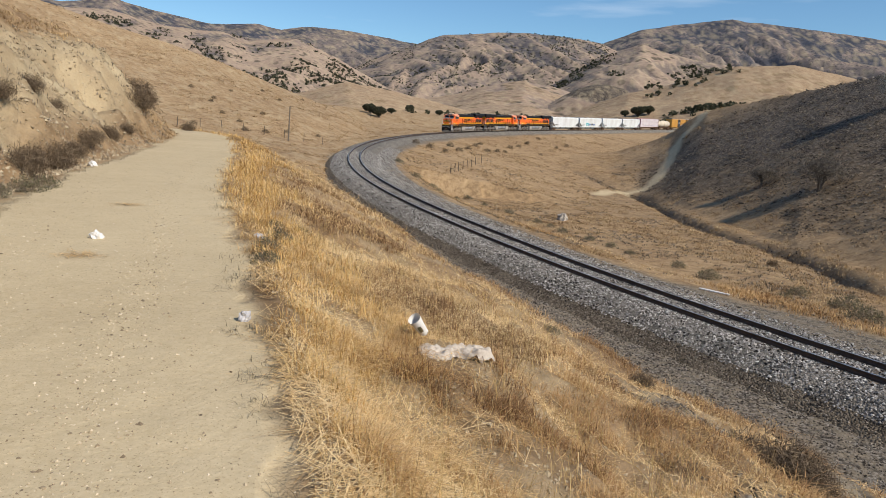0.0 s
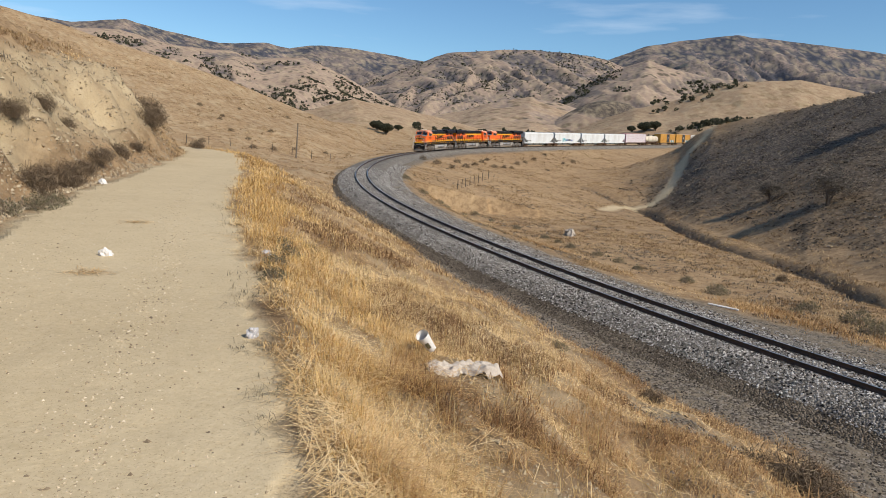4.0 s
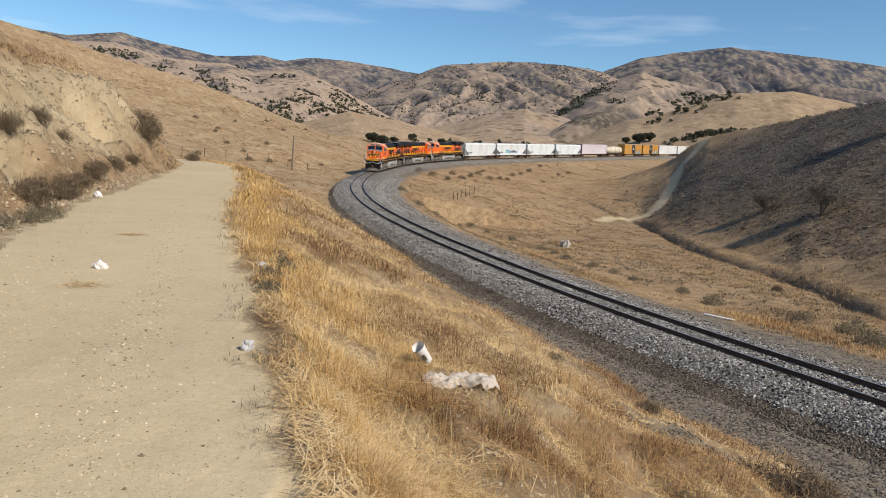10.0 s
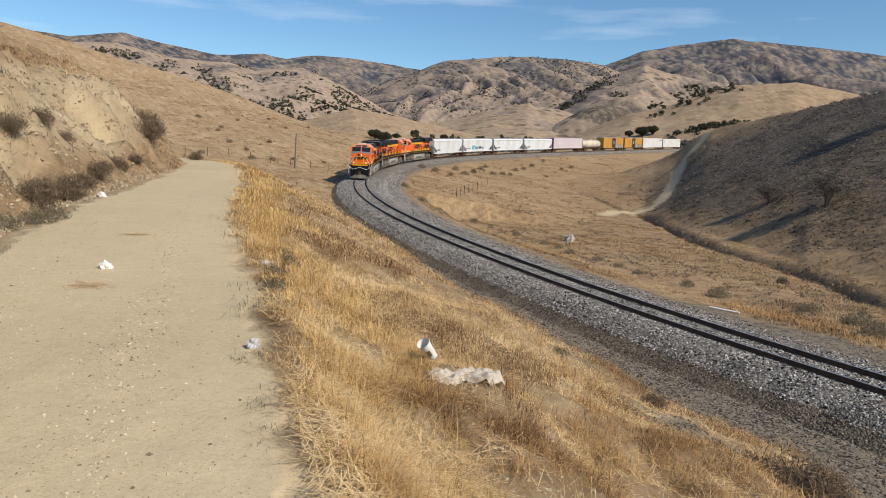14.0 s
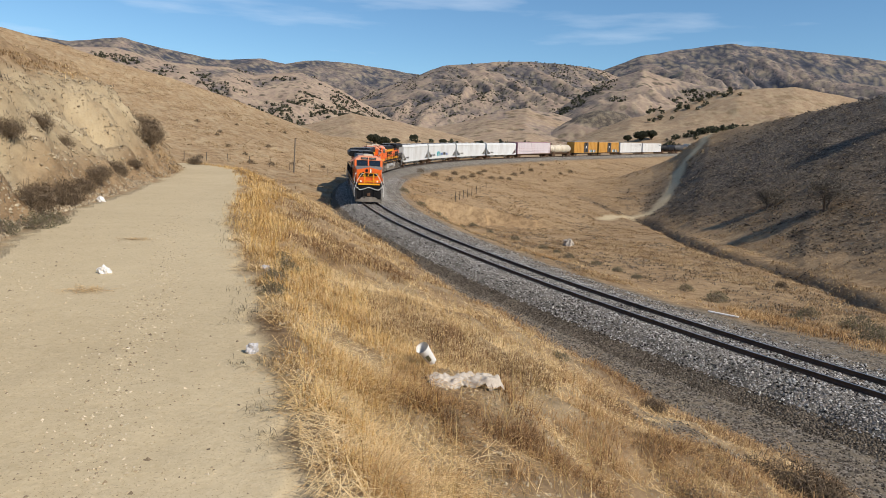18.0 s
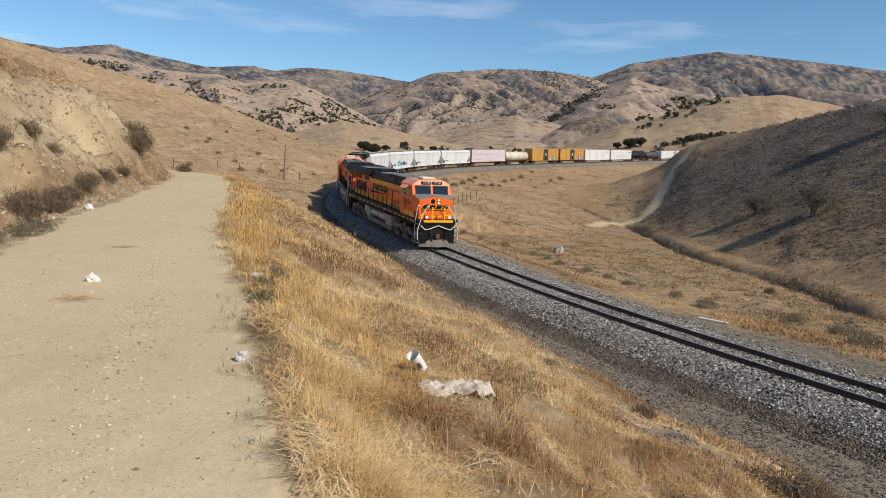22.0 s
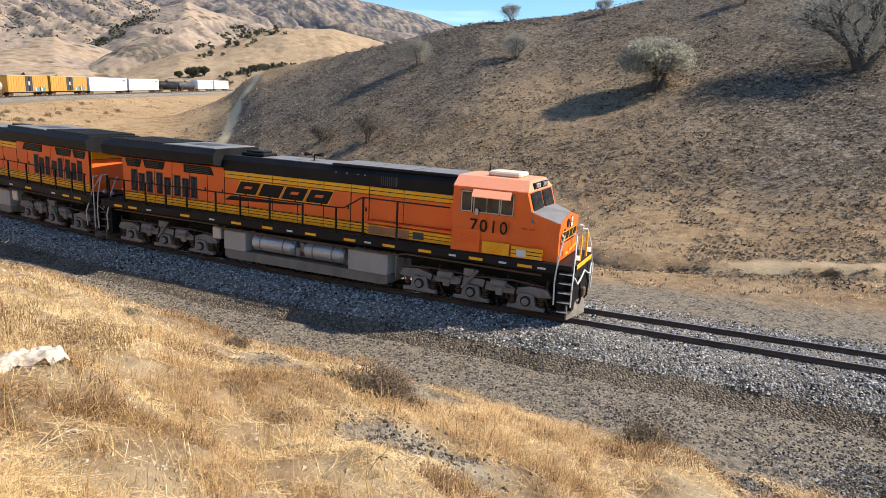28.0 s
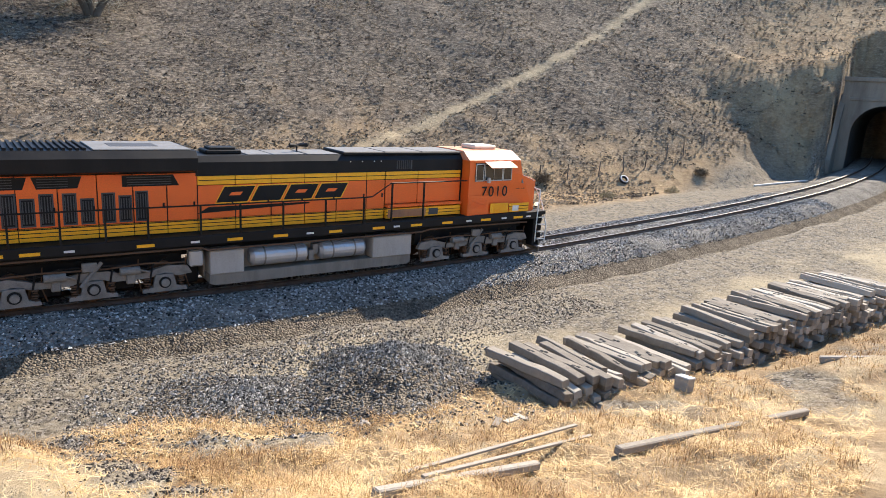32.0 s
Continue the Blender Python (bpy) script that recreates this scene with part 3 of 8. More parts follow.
    hole = (np.abs(d) < 4.2) & (s > -109)
    z = np.where((s < PORTAL_S + 13) & (az > 96) & (az < 160) & (np.abs(d) < 60) & ~hole, lifted, z)
    # bench and ranges beyond the loop
    bench = EYE_Z + 5.5 * smooth(30, 90, d) + 0.4 * rough_noise(x, y, 40, 3)
    z = np.where((d > 8) & (s > 90) & (az > -12), np.maximum(np.where(s > 90, foot - 0.02 * (d - 8), z), bench * smooth(20, 60, d) + (1 - smooth(20, 60, d)) * (zr - 1.2)), z)
    scrub, burn2 = np.zeros(len(x)), np.zeros(len(x))
    for dist, near, far, woods, crest in RANGES:
        el = table(crest, az)
        top = EYE_Z + dist * np.tan(np.radians(el))
        t = np.where(r < dist, (dist - r) / near, (r - dist) / far)
        prof = np.clip(1 - t, 0, 1)
        prof = prof ** 1.25 if dist < 300 else prof * (0.55 + 0.45 * prof)
        flank = smooth(0.02, 0.3, t) * smooth(1.0, 0.6, t)
        base = EYE_Z - 4.0
        zz = base + (top - base) * prof
        gul = fine = np.full(len(x), 0.66)
        facing = np.where(r < dist * 1.02, 1, 0)
        if dist > 300:
            arc = np.radians(az) * dist + 0.10 * dist * rough_noise(x, y, dist * 0.22, 2) + (dist - r) * 0.45 * val_noise(x, y, dist * 0.4)
            gul = ridged(arc, r * 0.4, dist * 0.075, 4)
        if dist > 1000:
            fine = ridged(arc + (dist - r) * 0.3 * val_noise(x, y, dist * 0.1), r * 0.3, dist * 0.026, 3)
            zz += flank * (top - base) * (0.17 if dist > 2000 else 0.11) * (fine - 0.66) * facing
        amp = 0.21 if dist > 2000 else 0.13 if dist > 1000 else 0.07 if dist > 300 else 0.0
        zz += flank * (top - base) * amp * (gul - 0.66) * np.where(r < dist * 1.02, 1, 0)
        zz += flank * (top - base) * (0.24 if dist > 1000 else 0.14 if dist > 300 else 0.08) * (ridged(x, y, dist * 0.2, 5) - 0.66) * np.where(r < dist * 1.02, 1, 0)
        zz += dist * 0.0011 * rough_noise(x, y, dist * 0.03, 3) * (dist > 300)
        ok = (prof > 0) & ((az > crest[0][0]) & (az < crest[-1][0])) & ((d > 3) | (r > 240))
        if dist < 300:
            ok &= (d > 5) & ((y > 42) | (dr < -6))
            zz = np.where(ok, z + (zz - z) * smooth(5, 25, d), zz)
        up = ok & (zz > z)
        z = np.where(up, zz, z)
        # scrub colour deepens towards the gully floors
        in_gully = smooth(0.74 if dist > 2000 else 0.66, 0.54, 0.55 * gul + 0.45 * fine + 0.06 * rough_noise(x, y, dist * 0.03, 3))
        # the farther the range, the more of the painted haze tint it takes
        hazed = 0.3 if dist > 1000 else 0.18 if dist > 700 else 0.1 if dist > 300 else 0.0
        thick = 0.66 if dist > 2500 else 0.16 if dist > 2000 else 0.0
        scrub = np.where(up, hazed + 0.7 * woods * np.clip(thick + in_gully, 0, 1), scrub)
    crest = table([(5, 0.2), (7.5, 1.7), (9.3, 2.9), (10.6, 3.6), (11.7, 3.9), (13, 3.95), (14.1, 3.7), (15.8, 2.6), (17.5, 1.2), (20, 0.2)], az)
    t = np.clip(1 - np.abs(r - 720) / 95, 0, 1)
    knob = EYE_Z + 3 + 2.0 * rough_noise(x, y, 80, 3) * t * (1 - t) * 4 + (720 * np.tan(np.radians(crest)) - 3) * t * (2 - t)
    up = (t > 0) & (az > 5) & (az < 20) & (knob > z)
    z = np.where(up, knob, z)
    seen_at = np.degrees(np.arctan2(knob - EYE_Z, r)) + 0.25 * rough_noise(x, y, 40, 3)
    burn2 = 0.95 * up * smooth(2.55, 2.8, seen_at)
    scrub = np.where(up, 0.25 + 0.75 * smooth(2.55, 2.8, seen_at), scrub)
    # cover
    wob = 0.5 * crumble
    road = smooth(ROAD_HALF + 0.22, ROAD_HALF - 0.12, np.abs(dr + 0.05) + 0.3 * wob + 0.12 * rough_noise(x, y, 0.45, 3)) * (u > 5)
    face = smooth(0.9, 2.0, dl) * smooth(6.5, 4.4, dl + wob) * cut_len * (d > 0)
    road = np.maximum(road, (0.72 + 0.25 * rough_noise(x, y, 0.8, 3)) * face)
    for p, wide in zip(PATHS, (1.4, 0.52)):
        pu, pd = line_coords(p, x, y)
        road = np.maximum(road, (0.95 if wide > 1 else 0.5) * smooth(wide + 0.5, wide - 0.5, np.abs(pd) + 0.7 * wob))
    yard = smooth(0.5, 0.72, d / toe + 0.06 * crumble) * smooth(toe + 1.2, toe - 1.0, d + wob) * smooth(-20, -30, s + 1.5 * crumble) * (s > PORTAL_S)
    road = np.maximum(road, 0.45 * yard * smooth(-0.7, 0.5, rough_noise(x, y, 3.5, 4)))
    gravel = np.where(d > 0, smooth(0.8, -0.6, d - toe + 1.1 * wob), smooth(7.0, 4.6, -d + 1.2 * wob - 3.5 * smooth(12, -12, s))) * (s > PORTAL_S)
    gravel = gravel * (1 - smooth(-82, -92, s) * smooth(4.3, 5.2, np.abs(d) + 0.5 * wob))
    slip = smooth(PORTAL_S + 14, PORTAL_S + 8, s + 2 * crumble) * smooth(4.5, 5.5, np.abs(d)) * smooth(20, 10, np.abs(d) + 3 * crumble) * (az > 90)
    road = np.maximum(road, 0.16 * slip * smooth(-0.2, 0.7, rough_noise(x, y, 2.0, 4)))
    burnt = on_hill * (d < 0) * smooth(12, 18, az + 1.5 * crumble) * (0.35 * smooth(0.0, 0.1, t_hill(r, az) + 0.03 * crumble) + 0.65 * smooth(0.03, 0.2, t_hill(r, az) + 0.06 * crumble))
    singed = (d < -9) * (1 - burnt) * (r < 150) * smooth(10, 34, x + 4 * crumble) * 0.32
    singed = np.maximum(singed, 0.95 * (d < -9) * (1 - burnt) * smooth(1.9, 0.9, np.abs(cd) + 0.6 * crumble) * smooth(2, 12, cu - 20))
    burnt = np.maximum(burnt, singed)
    burnt = burnt * (1 - 0.4 * smooth(-58, -78, s + 4 * crumble) * smooth(22, 9, np.abs(d) + 4 * crumble) * smooth(104, 112, az))
    burnt = burnt * (1 - 0.85 * smooth(150, 185, r) * (az < 30))
    # the burnt cover thins low on the slope beside the curve
    burnt = burnt * (1 - 0.5 * smooth(64, 46, az) * smooth(0, 0.5, 0.6 + 0.3 * smooth(28, 46, az) - t_hill(r, az) + 0.15 * rough_noise(x, y, 12, 3)))
    burnt = np.maximum(burnt, burn2) * (1 - 0.45 * slip)
    burnt = np.maximum(burnt, 0.55 * slip * smooth(-0.3, 0.35, rough_noise(x + 5, y, 2.6, 4)))
    # bare soil and spilt stone on the bank
    on_bank = (d > toe) * (dr > ROAD_HALF + 0.3)
    for hx, hy, wide in ((11.1, 7.3, 0.9), (9.8, 6.2, 0.9), (8.6, 5.0, 0.7)):
        road = np.maximum(road, 0.5 * smooth(wide + 0.3, wide - 0.4, np.hypot(x - hx, y - hy) + 0.5 * crumble))
    road = np.maximum(road, 0.36 * on_bank * smooth(0.05, 0.6, rough_noise(x + 9, y, 1.1, 4)))
    burnt = np.maximum(burnt, on_bank * (0.12 + 0.20 * smooth(-0.4, 0.5, rough_noise(x + 70, y, 2.4, 3))) * smooth(-4, -16, s))
    for px, py, wide in SPILLS:
        gravel = np.maximum(gravel, smooth(wide + 0.25, wide - 0.25, np.hypot(x - px, y - py) + 0.5 * crumble))
    gravel = np.maximum(gravel, on_bank * smooth(0.34, 0.55, rough_noise(x - 30, y + 8, 2.6, 3)) * smooth(0.62, 0.15, frac) * smooth(16, 0, s))
    return z, np.stack([road, gravel, burnt, scrub], 1)


def t_hill(r, az):
    hf, hc = table(HILL_FOOT, az), table(HILL_CREST_R, az)
    return (r - hf) / (hc - hf)


def sheet(name, verts, quads, material, smooth_shade=True):
    me = bpy.data.meshes.new(name)
    me.vertices.add(len(verts))
    me.vertices.foreach_set("co", np.asarray(verts, np.float32).ravel())
    quads = np.asarray(quads, np.int32)
    k = quads.shape[1]
    me.loops.add(quads.size)
    me.loops.foreach_set("vertex_index", quads.ravel())
    me.polygons.add(len(quads))
    me.polygons.foreach_set("loop_start", np.arange(0, quads.size, k, dtype=np.int32))
    me.polygons.foreach_set("use_smooth", np.full(len(quads), smooth_shade))
    me.materials.append(material)
    me.update(calc_edges=True)
    return me


def build_ground():
    az = np.concatenate([np.arange(-52, -36, 0.5), np.arange(-36, 36, 0.22), np.arange(36, 128, 0.28), np.arange(128, 308, 4.0)])
    rr = [0.6]
    while rr[-1] < 4900:
        rr.append(rr[-1] + (max(0.065, 0.0135 * rr[-1]) if rr[-1] < 260 else 0.0065 * rr[-1]))
    rr = np.array(rr)
    a, r = np.meshgrid(np.radians(az), rr)
    x, y = (r * np.sin(a)).ravel(), (r * np.cos(a)).ravel()
    z, cover = terrain(x, y)
    na, nr = len(az), len(rr)
    i = np.arange(na)
    j = np.arange(nr - 1)[:, None]
    quads = np.stack([j * na + i, j * na + (i + 1) % na, (j + 1) * na + (i + 1) % na, (j + 1) * na + i], -1).reshape(-1, 4)
    verts = np.column_stack([x, y, z])
    q = np.arange(na // 2 - 1)                 # closes the sheet under the eye
    quads = np.concatenate([quads, np.stack([q + 1, q, na - 1 - q, na - 2 - q], -1)])
    me = sheet("ground", verts, quads[:, ::-1], M_GROUND)
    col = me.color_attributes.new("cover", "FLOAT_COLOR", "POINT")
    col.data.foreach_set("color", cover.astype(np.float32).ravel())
    return tagged(new("ground", me), "dry golden hills, dusty road and burnt slope under the sky", "ground", kind="structure")


ground = build_ground()


def height(x, y):
    return float(terrain(np.array([x]), np.array([y]))[0][0])


def heights(x, y):
    return terrain(np.asarray(x, float), np.asarray(y, float))[0]

# ---- helpers for parts ----
def part(name, bm, material, parent, label="", m=None):
    """One mesh object of a bmesh under a thing or part."""
    me = bpy.data.meshes.new(name)
    bm.normal_update()
    bm.to_mesh(me)
    bm.free()
    me.materials.append(material)
    ob = new(name, me)
    ob.parent = parent
    if m is not None:
        ob.matrix_basis = m
    if label:
        ob["label"] = label
    return ob


def share(name, ob, parent, m):
    """Another piece on the same mesh."""
    o = new(name, ob.data)
    o.parent = parent
    o.matrix_basis = m
    return o


def thing(name, label, category, group="", at=None, kind=""):
    ob = new(name)
    ob.empty_display_size = 0.2
    if at is not None:
        ob.matrix_basis = at
    return tagged(ob, label, category, group, kind)


def box(bm, x0, x1, y0, y1, z0, z1, bevel=0.0):
    r = bmesh.ops.create_cube(bm, size=1.0, matrix=Matrix.LocRotScale(((x0 + x1) / 2, (y0 + y1) / 2, (z0 + z1) / 2), None, (abs(x1 - x0), abs(y1 - y0), abs(z1 - z0))))
    if bevel:
        es = list({e for v in r["verts"] for e in v.link_edges})
        bmesh.ops.bevel(bm, geom=es, offset=bevel, segments=1, affect="EDGES")
    return bm


def rod(bm, a, b, rad, seg=8, rad2=None):
    a, b = Vector(a), Vector(b)
    v = b - a
    m = Matrix.Translation((a + b) / 2) @ v.to_track_quat("Z", "Y").to_matrix().to_4x4()
    bmesh.ops.create_cone(bm, cap_ends=True, segments=seg, radius1=rad, radius2=rad if rad2 is None else rad2, depth=v.length, matrix=m)
    return bm


def pipe(bm, pts, rad, seg=6):
    for a, b in zip(pts[:-1], pts[1:]):
        rod(bm, a, b, rad, seg)
    return bm


def prism(bm, outline, y0, y1):
    """An outline in x, z pushed out from y0 to y1."""
    a = [bm.verts.new((x, y0, z)) for x, z in outline]
    b = [bm.verts.new((x, y1, z)) for x, z in outline]
    bm.faces.new(a)
    bm.faces.new(b[::-1])
    k = len(a)
    for i in range(k):
        bm.faces.new((a[i], b[i], b[(i + 1) % k], a[(i + 1) % k]))
    bmesh.ops.recalc_face_normals(bm, faces=bm.faces)
    return bm


def new_bm():
    return bmesh.new()


# ---- ballast, ties, rails ----
def swept(name, profile, s0, s1, step, material, bumpy=0.0, closed=False):
    """A profile of (offset, height over the rail's top) carried along the track."""
    ss = np.arange(s0, s1 + 0.01, step)
    x, y, z, th = (np.interp(ss, TS, a) for a in (TX, TY, TZ, TH))
    pr = np.array(profile, float)
    k, n = len(pr), len(ss)
    vx = x[:, None] - np.sin(th)[:, None] * pr[:, 0]
    vy = y[:, None] + np.cos(th)[:, None] * pr[:, 0]
    vz = z[:, None] + pr[:, 1]
    if bumpy:
        vz = vz + bumpy * rough_noise(vx, vy, 0.9, 3)
    verts = np.stack([vx, vy, vz], -1).reshape(-1, 3)
    i, j = np.arange(n - 1)[:, None], np.arange(k if closed else k - 1)
    quads = np.stack([i * k + j, i * k + (j + 1) % k, (i + 1) * k + (j + 1) % k, (i + 1) * k + j], -1).reshape(-1, 4)
    return sheet(name, verts, quads, material)


def ballast_material(name, tint):
    m, n, l, b = node_mat(name, 0.95, 0, 0.05)
    v = coords(n)
    vor = n.new("ShaderNodeTexVoronoi")
    vor.inputs["Scale"].default_value = 15.0
    l.new(v, vor.inputs["Vector"])
    c = ramp(n, l, vor.outputs["Color"], [(0.15, (0.05, 0.046, 0.04)), (0.5, (0.165, 0.152, 0.132)), (0.85, (0.36, 0.335, 0.295))])
    c = mix(n, l, 0.5, c, ramp(n, l, noise_tex(n, l, 0.8, 6, 0.6, v), [(0.35, (0.097, 0.089, 0.077)), (0.65, (0.25, 0.23, 0.198))]))
    c = mix(n, l, 1.0, c, tint, "MULTIPLY")
    l.new(c, b.inputs["Base Color"])
    bump(n, l, b, maths(n, l, "SUBTRACT", 1.0, vor.outputs["Distance"]), 1.0, 0.08)
    return m


M_BALLAST = ballast_material("ballast_bed", (1.2, 1.2, 1.2))
M_FOOT = ballast_material("ballast_foot_gravel", (0.86, 0.77, 0.66))
ballast = tagged(new("ballast", swept("ballast", [(2.9, -0.62), (2.3, -0.30), (1.9, -0.19), (1.3, -0.17), (0.9, -0.20), (0.4, -0.20), (0, -0.2), (-0.4, -0.20), (-0.9, -0.20), (-1.3, -0.17),
                                               (-1.9, -0.19), (-2.3, -0.30), (-2.9, -0.62)], -108, 420, 0.6, M_BALLAST, 0.03)),
                 "grey crushed-stone ballast bed under the curving track", "ballast", kind="structure")
for side in (-1, 1):
    prof = [(side * o, h) for o, h in ((4.1, -1.15), (3.6, -0.98), (2.9, -0.62))]
    tagged(new("ballast_foot", swept("ballast_foot", prof if side > 0 else prof[::-1], -108, 420, 0.6, M_FOOT if side > 0 else M_BALLAST, 0.03)),
           "dusty gravel at the sloping foot of the ballast", "gravel", kind="structure")
track = thing("railway_track", "single curving railway track of dark worn rails on buried ties", "railway track", kind="structure")
GAUGE = 0.755
for side in (-1, 1):
    o = side * GAUGE
    prof = [(o - 0.07, -0.175), (o - 0.07, -0.155), (o - 0.012, -0.13), (o - 0.012, -0.05), (o - 0.036, -0.035), (o - 0.036, -0.002), (o - 0.03, 0.0)]
    prof += [(2 * o - a, b) for a, b in prof[::-1]]
    rail = new("rail", swept("rail", prof[:6] + prof[8:], -108, 420, 1.0, M_RAIL, 0, True))
    rail.parent = track
    head = new("rail_head", swept("rail_head", [(o + 0.033, 0.001), (o - 0.033, 0.001)], -108, 420, 1.0, M_RAILTOP))
    head.parent = rail

# ---- the train ----
def glyph(ch, size, name, material, parent, m):
    cu = bpy.data.curves.new(name, "FONT")
    cu.body, cu.size, cu.extrude, cu.align_x, cu.align_y, cu.offset = ch, size, 0.004, "CENTER", "CENTER", 0.006 * size
    tmp = bpy.data.objects.new(name, cu)
    me = bpy.data.meshes.new_from_object(tmp)
    bpy.data.objects.remove(tmp)
    me.materials.clear()
    me.materials.append(material)
    ob = new(name, me)
    ob.parent, ob.matrix_basis = parent, m
    return ob


def text_mesh(words, size, name, material, parent, m, label=""):
    """Each character as a piece of its own, side by side."""
    step = size * 0.6
    for k, ch in enumerate(words):
        glyph(ch, size, name, material, parent, m @ Matrix.Translation(((k - (len(words) - 1) / 2) * step, 0, 0)))


def one_box(name, mat, parent, x0, x1, y0, y1, z0, z1, bevel=0.0, label=""):
    return part(name, box(new_bm(), x0, x1, y0, y1, z0, z1, bevel), mat, parent, label)


def wheelset(parent, x, radius=0.53, name="wheelset"):
    bm = new_bm()
    rod(bm, (0, -0.78, 0), (0, 0.78, 0), 0.09, 10)
    for s in (-1, 1):
        rod(bm, (0, s * 0.69, 0), (0, s * 0.82, 0), radius, 28)
        rod(bm, (0, s * 0.66, 0), (0, s * 0.69, 0), radius + 0.03, 28)
        rod(bm, (0, s * 0.82, 0), (0, s * 0.9, 0), 0.2, 14)
        for k in range(6):
            a = k * math.pi / 3
            rod(bm, (0.33 * math.cos(a), s * 0.815, 0.33 * math.sin(a)), (0.33 * math.cos(a), s * 0.84, 0.33 * math.sin(a)), 0.06, 8)
    return part(name, bm, M_RUST, parent, "", Matrix.Translation((x, 0, radius)))


WHEELS = []


def loco_truck(t, cx):
    tr = thing("truck", "", "")
    tr.parent, tr.matrix_basis = t, Matrix.Translation((cx, 0, 0))
    tr["label"] = "dusty grey three-axle truck"
    for s in (-1, 1):
        out = [(-2.95, 0.72), (-2.8, 0.98), (-2.2, 1.04), (-1.5, 0.86), (-0.9, 0.88), (-0.4, 1.02), (0.4, 1.02), (0.9, 0.88), (1.5, 0.86), (2.2, 1.04), (2.8, 0.98), (2.95, 0.72),
               (2.5, 0.66), (2.1, 0.8), (1.6, 0.66), (0.6, 0.66), (0.2, 0.78), (-0.2, 0.78), (-0.6, 0.66), (-1.6, 0.66), (-2.1, 0.8), (-2.5, 0.66)]
        part("side_frame", prism(new_bm(), out, s * 1.0, s * 1.16), M_TRUCK, tr)
        for ax in (-2.07, 0, 2.07):
            bm = new_bm()
            prism(bm, [(ax - 0.68, 0.2), (ax + 0.68, 0.2), (ax + 0.66, 0.31), (ax + 0.36, 0.36), (ax + 0.27, 0.76), (ax - 0.27, 0.76), (ax - 0.36, 0.36), (ax - 0.66, 0.31)], s * 1.05, s * 1.24)
            jb = part("journal_box", bm, M_TRUCK, tr)
            part("bearing_ring", rod(new_bm(), (ax, s * 1.23, 0.5), (ax, s * 1.27, 0.5), 0.19, 16), M_BLACK, jb)
            part("bearing_cap", rod(new_bm(), (ax, s * 1.26, 0.5), (ax, s * 1.33, 0.5), 0.13, 14), M_TRUCK, jb)
            for q in (-0.52, 0.52):
                bm = new_bm()
                for k in range(5):
                    rod(bm, (ax + q, s * 1.13, 0.31 + k * 0.08), (ax + q, s * 1.13, 0.35 + k * 0.08), 0.115 if k % 2 == 0 else 0.08, 10)
                part("coil_spring", bm, M_RUST, tr)
        for q in (-1.03, 1.03):
            bm = new_bm()
            rod(bm, (q - 0.28, s * 1.22, 0.98), (q + 0.3, s * 1.22, 0.98), 0.13, 12)
            rod(bm, (q + 0.3, s * 1.22, 0.98), (q + 0.55, s * 1.22, 0.9), 0.035, 8)
            box(bm, q - 0.1, q + 0.16, s * 1.1, s * 1.24, 0.55, 0.95, 0.03)
            part("brake_cylinder", bm, M_TRUCK, tr)
        part("brake_pipe", pipe(new_bm(), [(-2.7, s * 1.2, 1.1), (-1.4, s * 1.24, 1.16), (0.2, s * 1.2, 1.1), (1.5, s * 1.24, 1.18), (2.7, s * 1.2, 1.1)], 0.03, 6), M_RUST, tr)
        for q in (-2.78, -1.32, 1.32, 2.78):
            part("sand_pipe", pipe(new_bm(), [(q, s * 1.1, 1.3), (q - 0.05, s * 1.12, 0.7), (q + 0.1, s * 0.95, 0.2)], 0.022, 5), M_RUST, tr)
        for q in (-1.62, -0.45, 0.45, 1.62):
            part("brake_shoe", prism(new_bm(), [(q - 0.1, 0.3), (q + 0.1, 0.34), (q + 0.06, 0.72), (q - 0.06, 0.76)], s * 0.86, s * 1.0), M_RUST, tr)
            part("brake_hanger", rod(new_bm(), (q, s * 1.19, 0.55), (q + 0.12, s * 1.19, 1.18), 0.03, 6), M_BLACK, tr)
        one_box("cable_box", M_TRUCK, tr, -0.3, 0.12, s * 1.16, s * 1.3, 1.08, 1.36, 0.02)
        part("motor_cable", pipe(new_bm(), [(-2.2, s * 0.9, 1.25), (-1.6, s * 1.15, 1.0), (-0.9, s * 1.2, 1.22), (0.9, s * 1.22, 1.2), (1.5, s * 1.15, 0.98), (2.2, s * 0.9, 1.25)], 0.032, 6), M_BLACK, tr)
        part("shock_absorber", rod(new_bm(), (-0.35, s * 1.26, 0.62), (0.25, s * 1.26, 1.35), 0.06, 8), M_TRUCK, tr)
    # black bolster and motor blocks, added to stop light showing through the truck
    one_box("bolster", M_BLACK, tr, -2.75, 2.75, -0.62, 0.62, 0.75, 1.3)
    for ax in (-1.1, 1.0, 3.0):
        one_box("dark_motor_block", M_BLACK, tr, ax - 0.72, ax + 0.3, -0.6, 0.6, 0.22, 0.8, 0.05)
    for ax in (-2.07, 0, 2.07):
        WHEELS.append(wheelset(tr, ax))


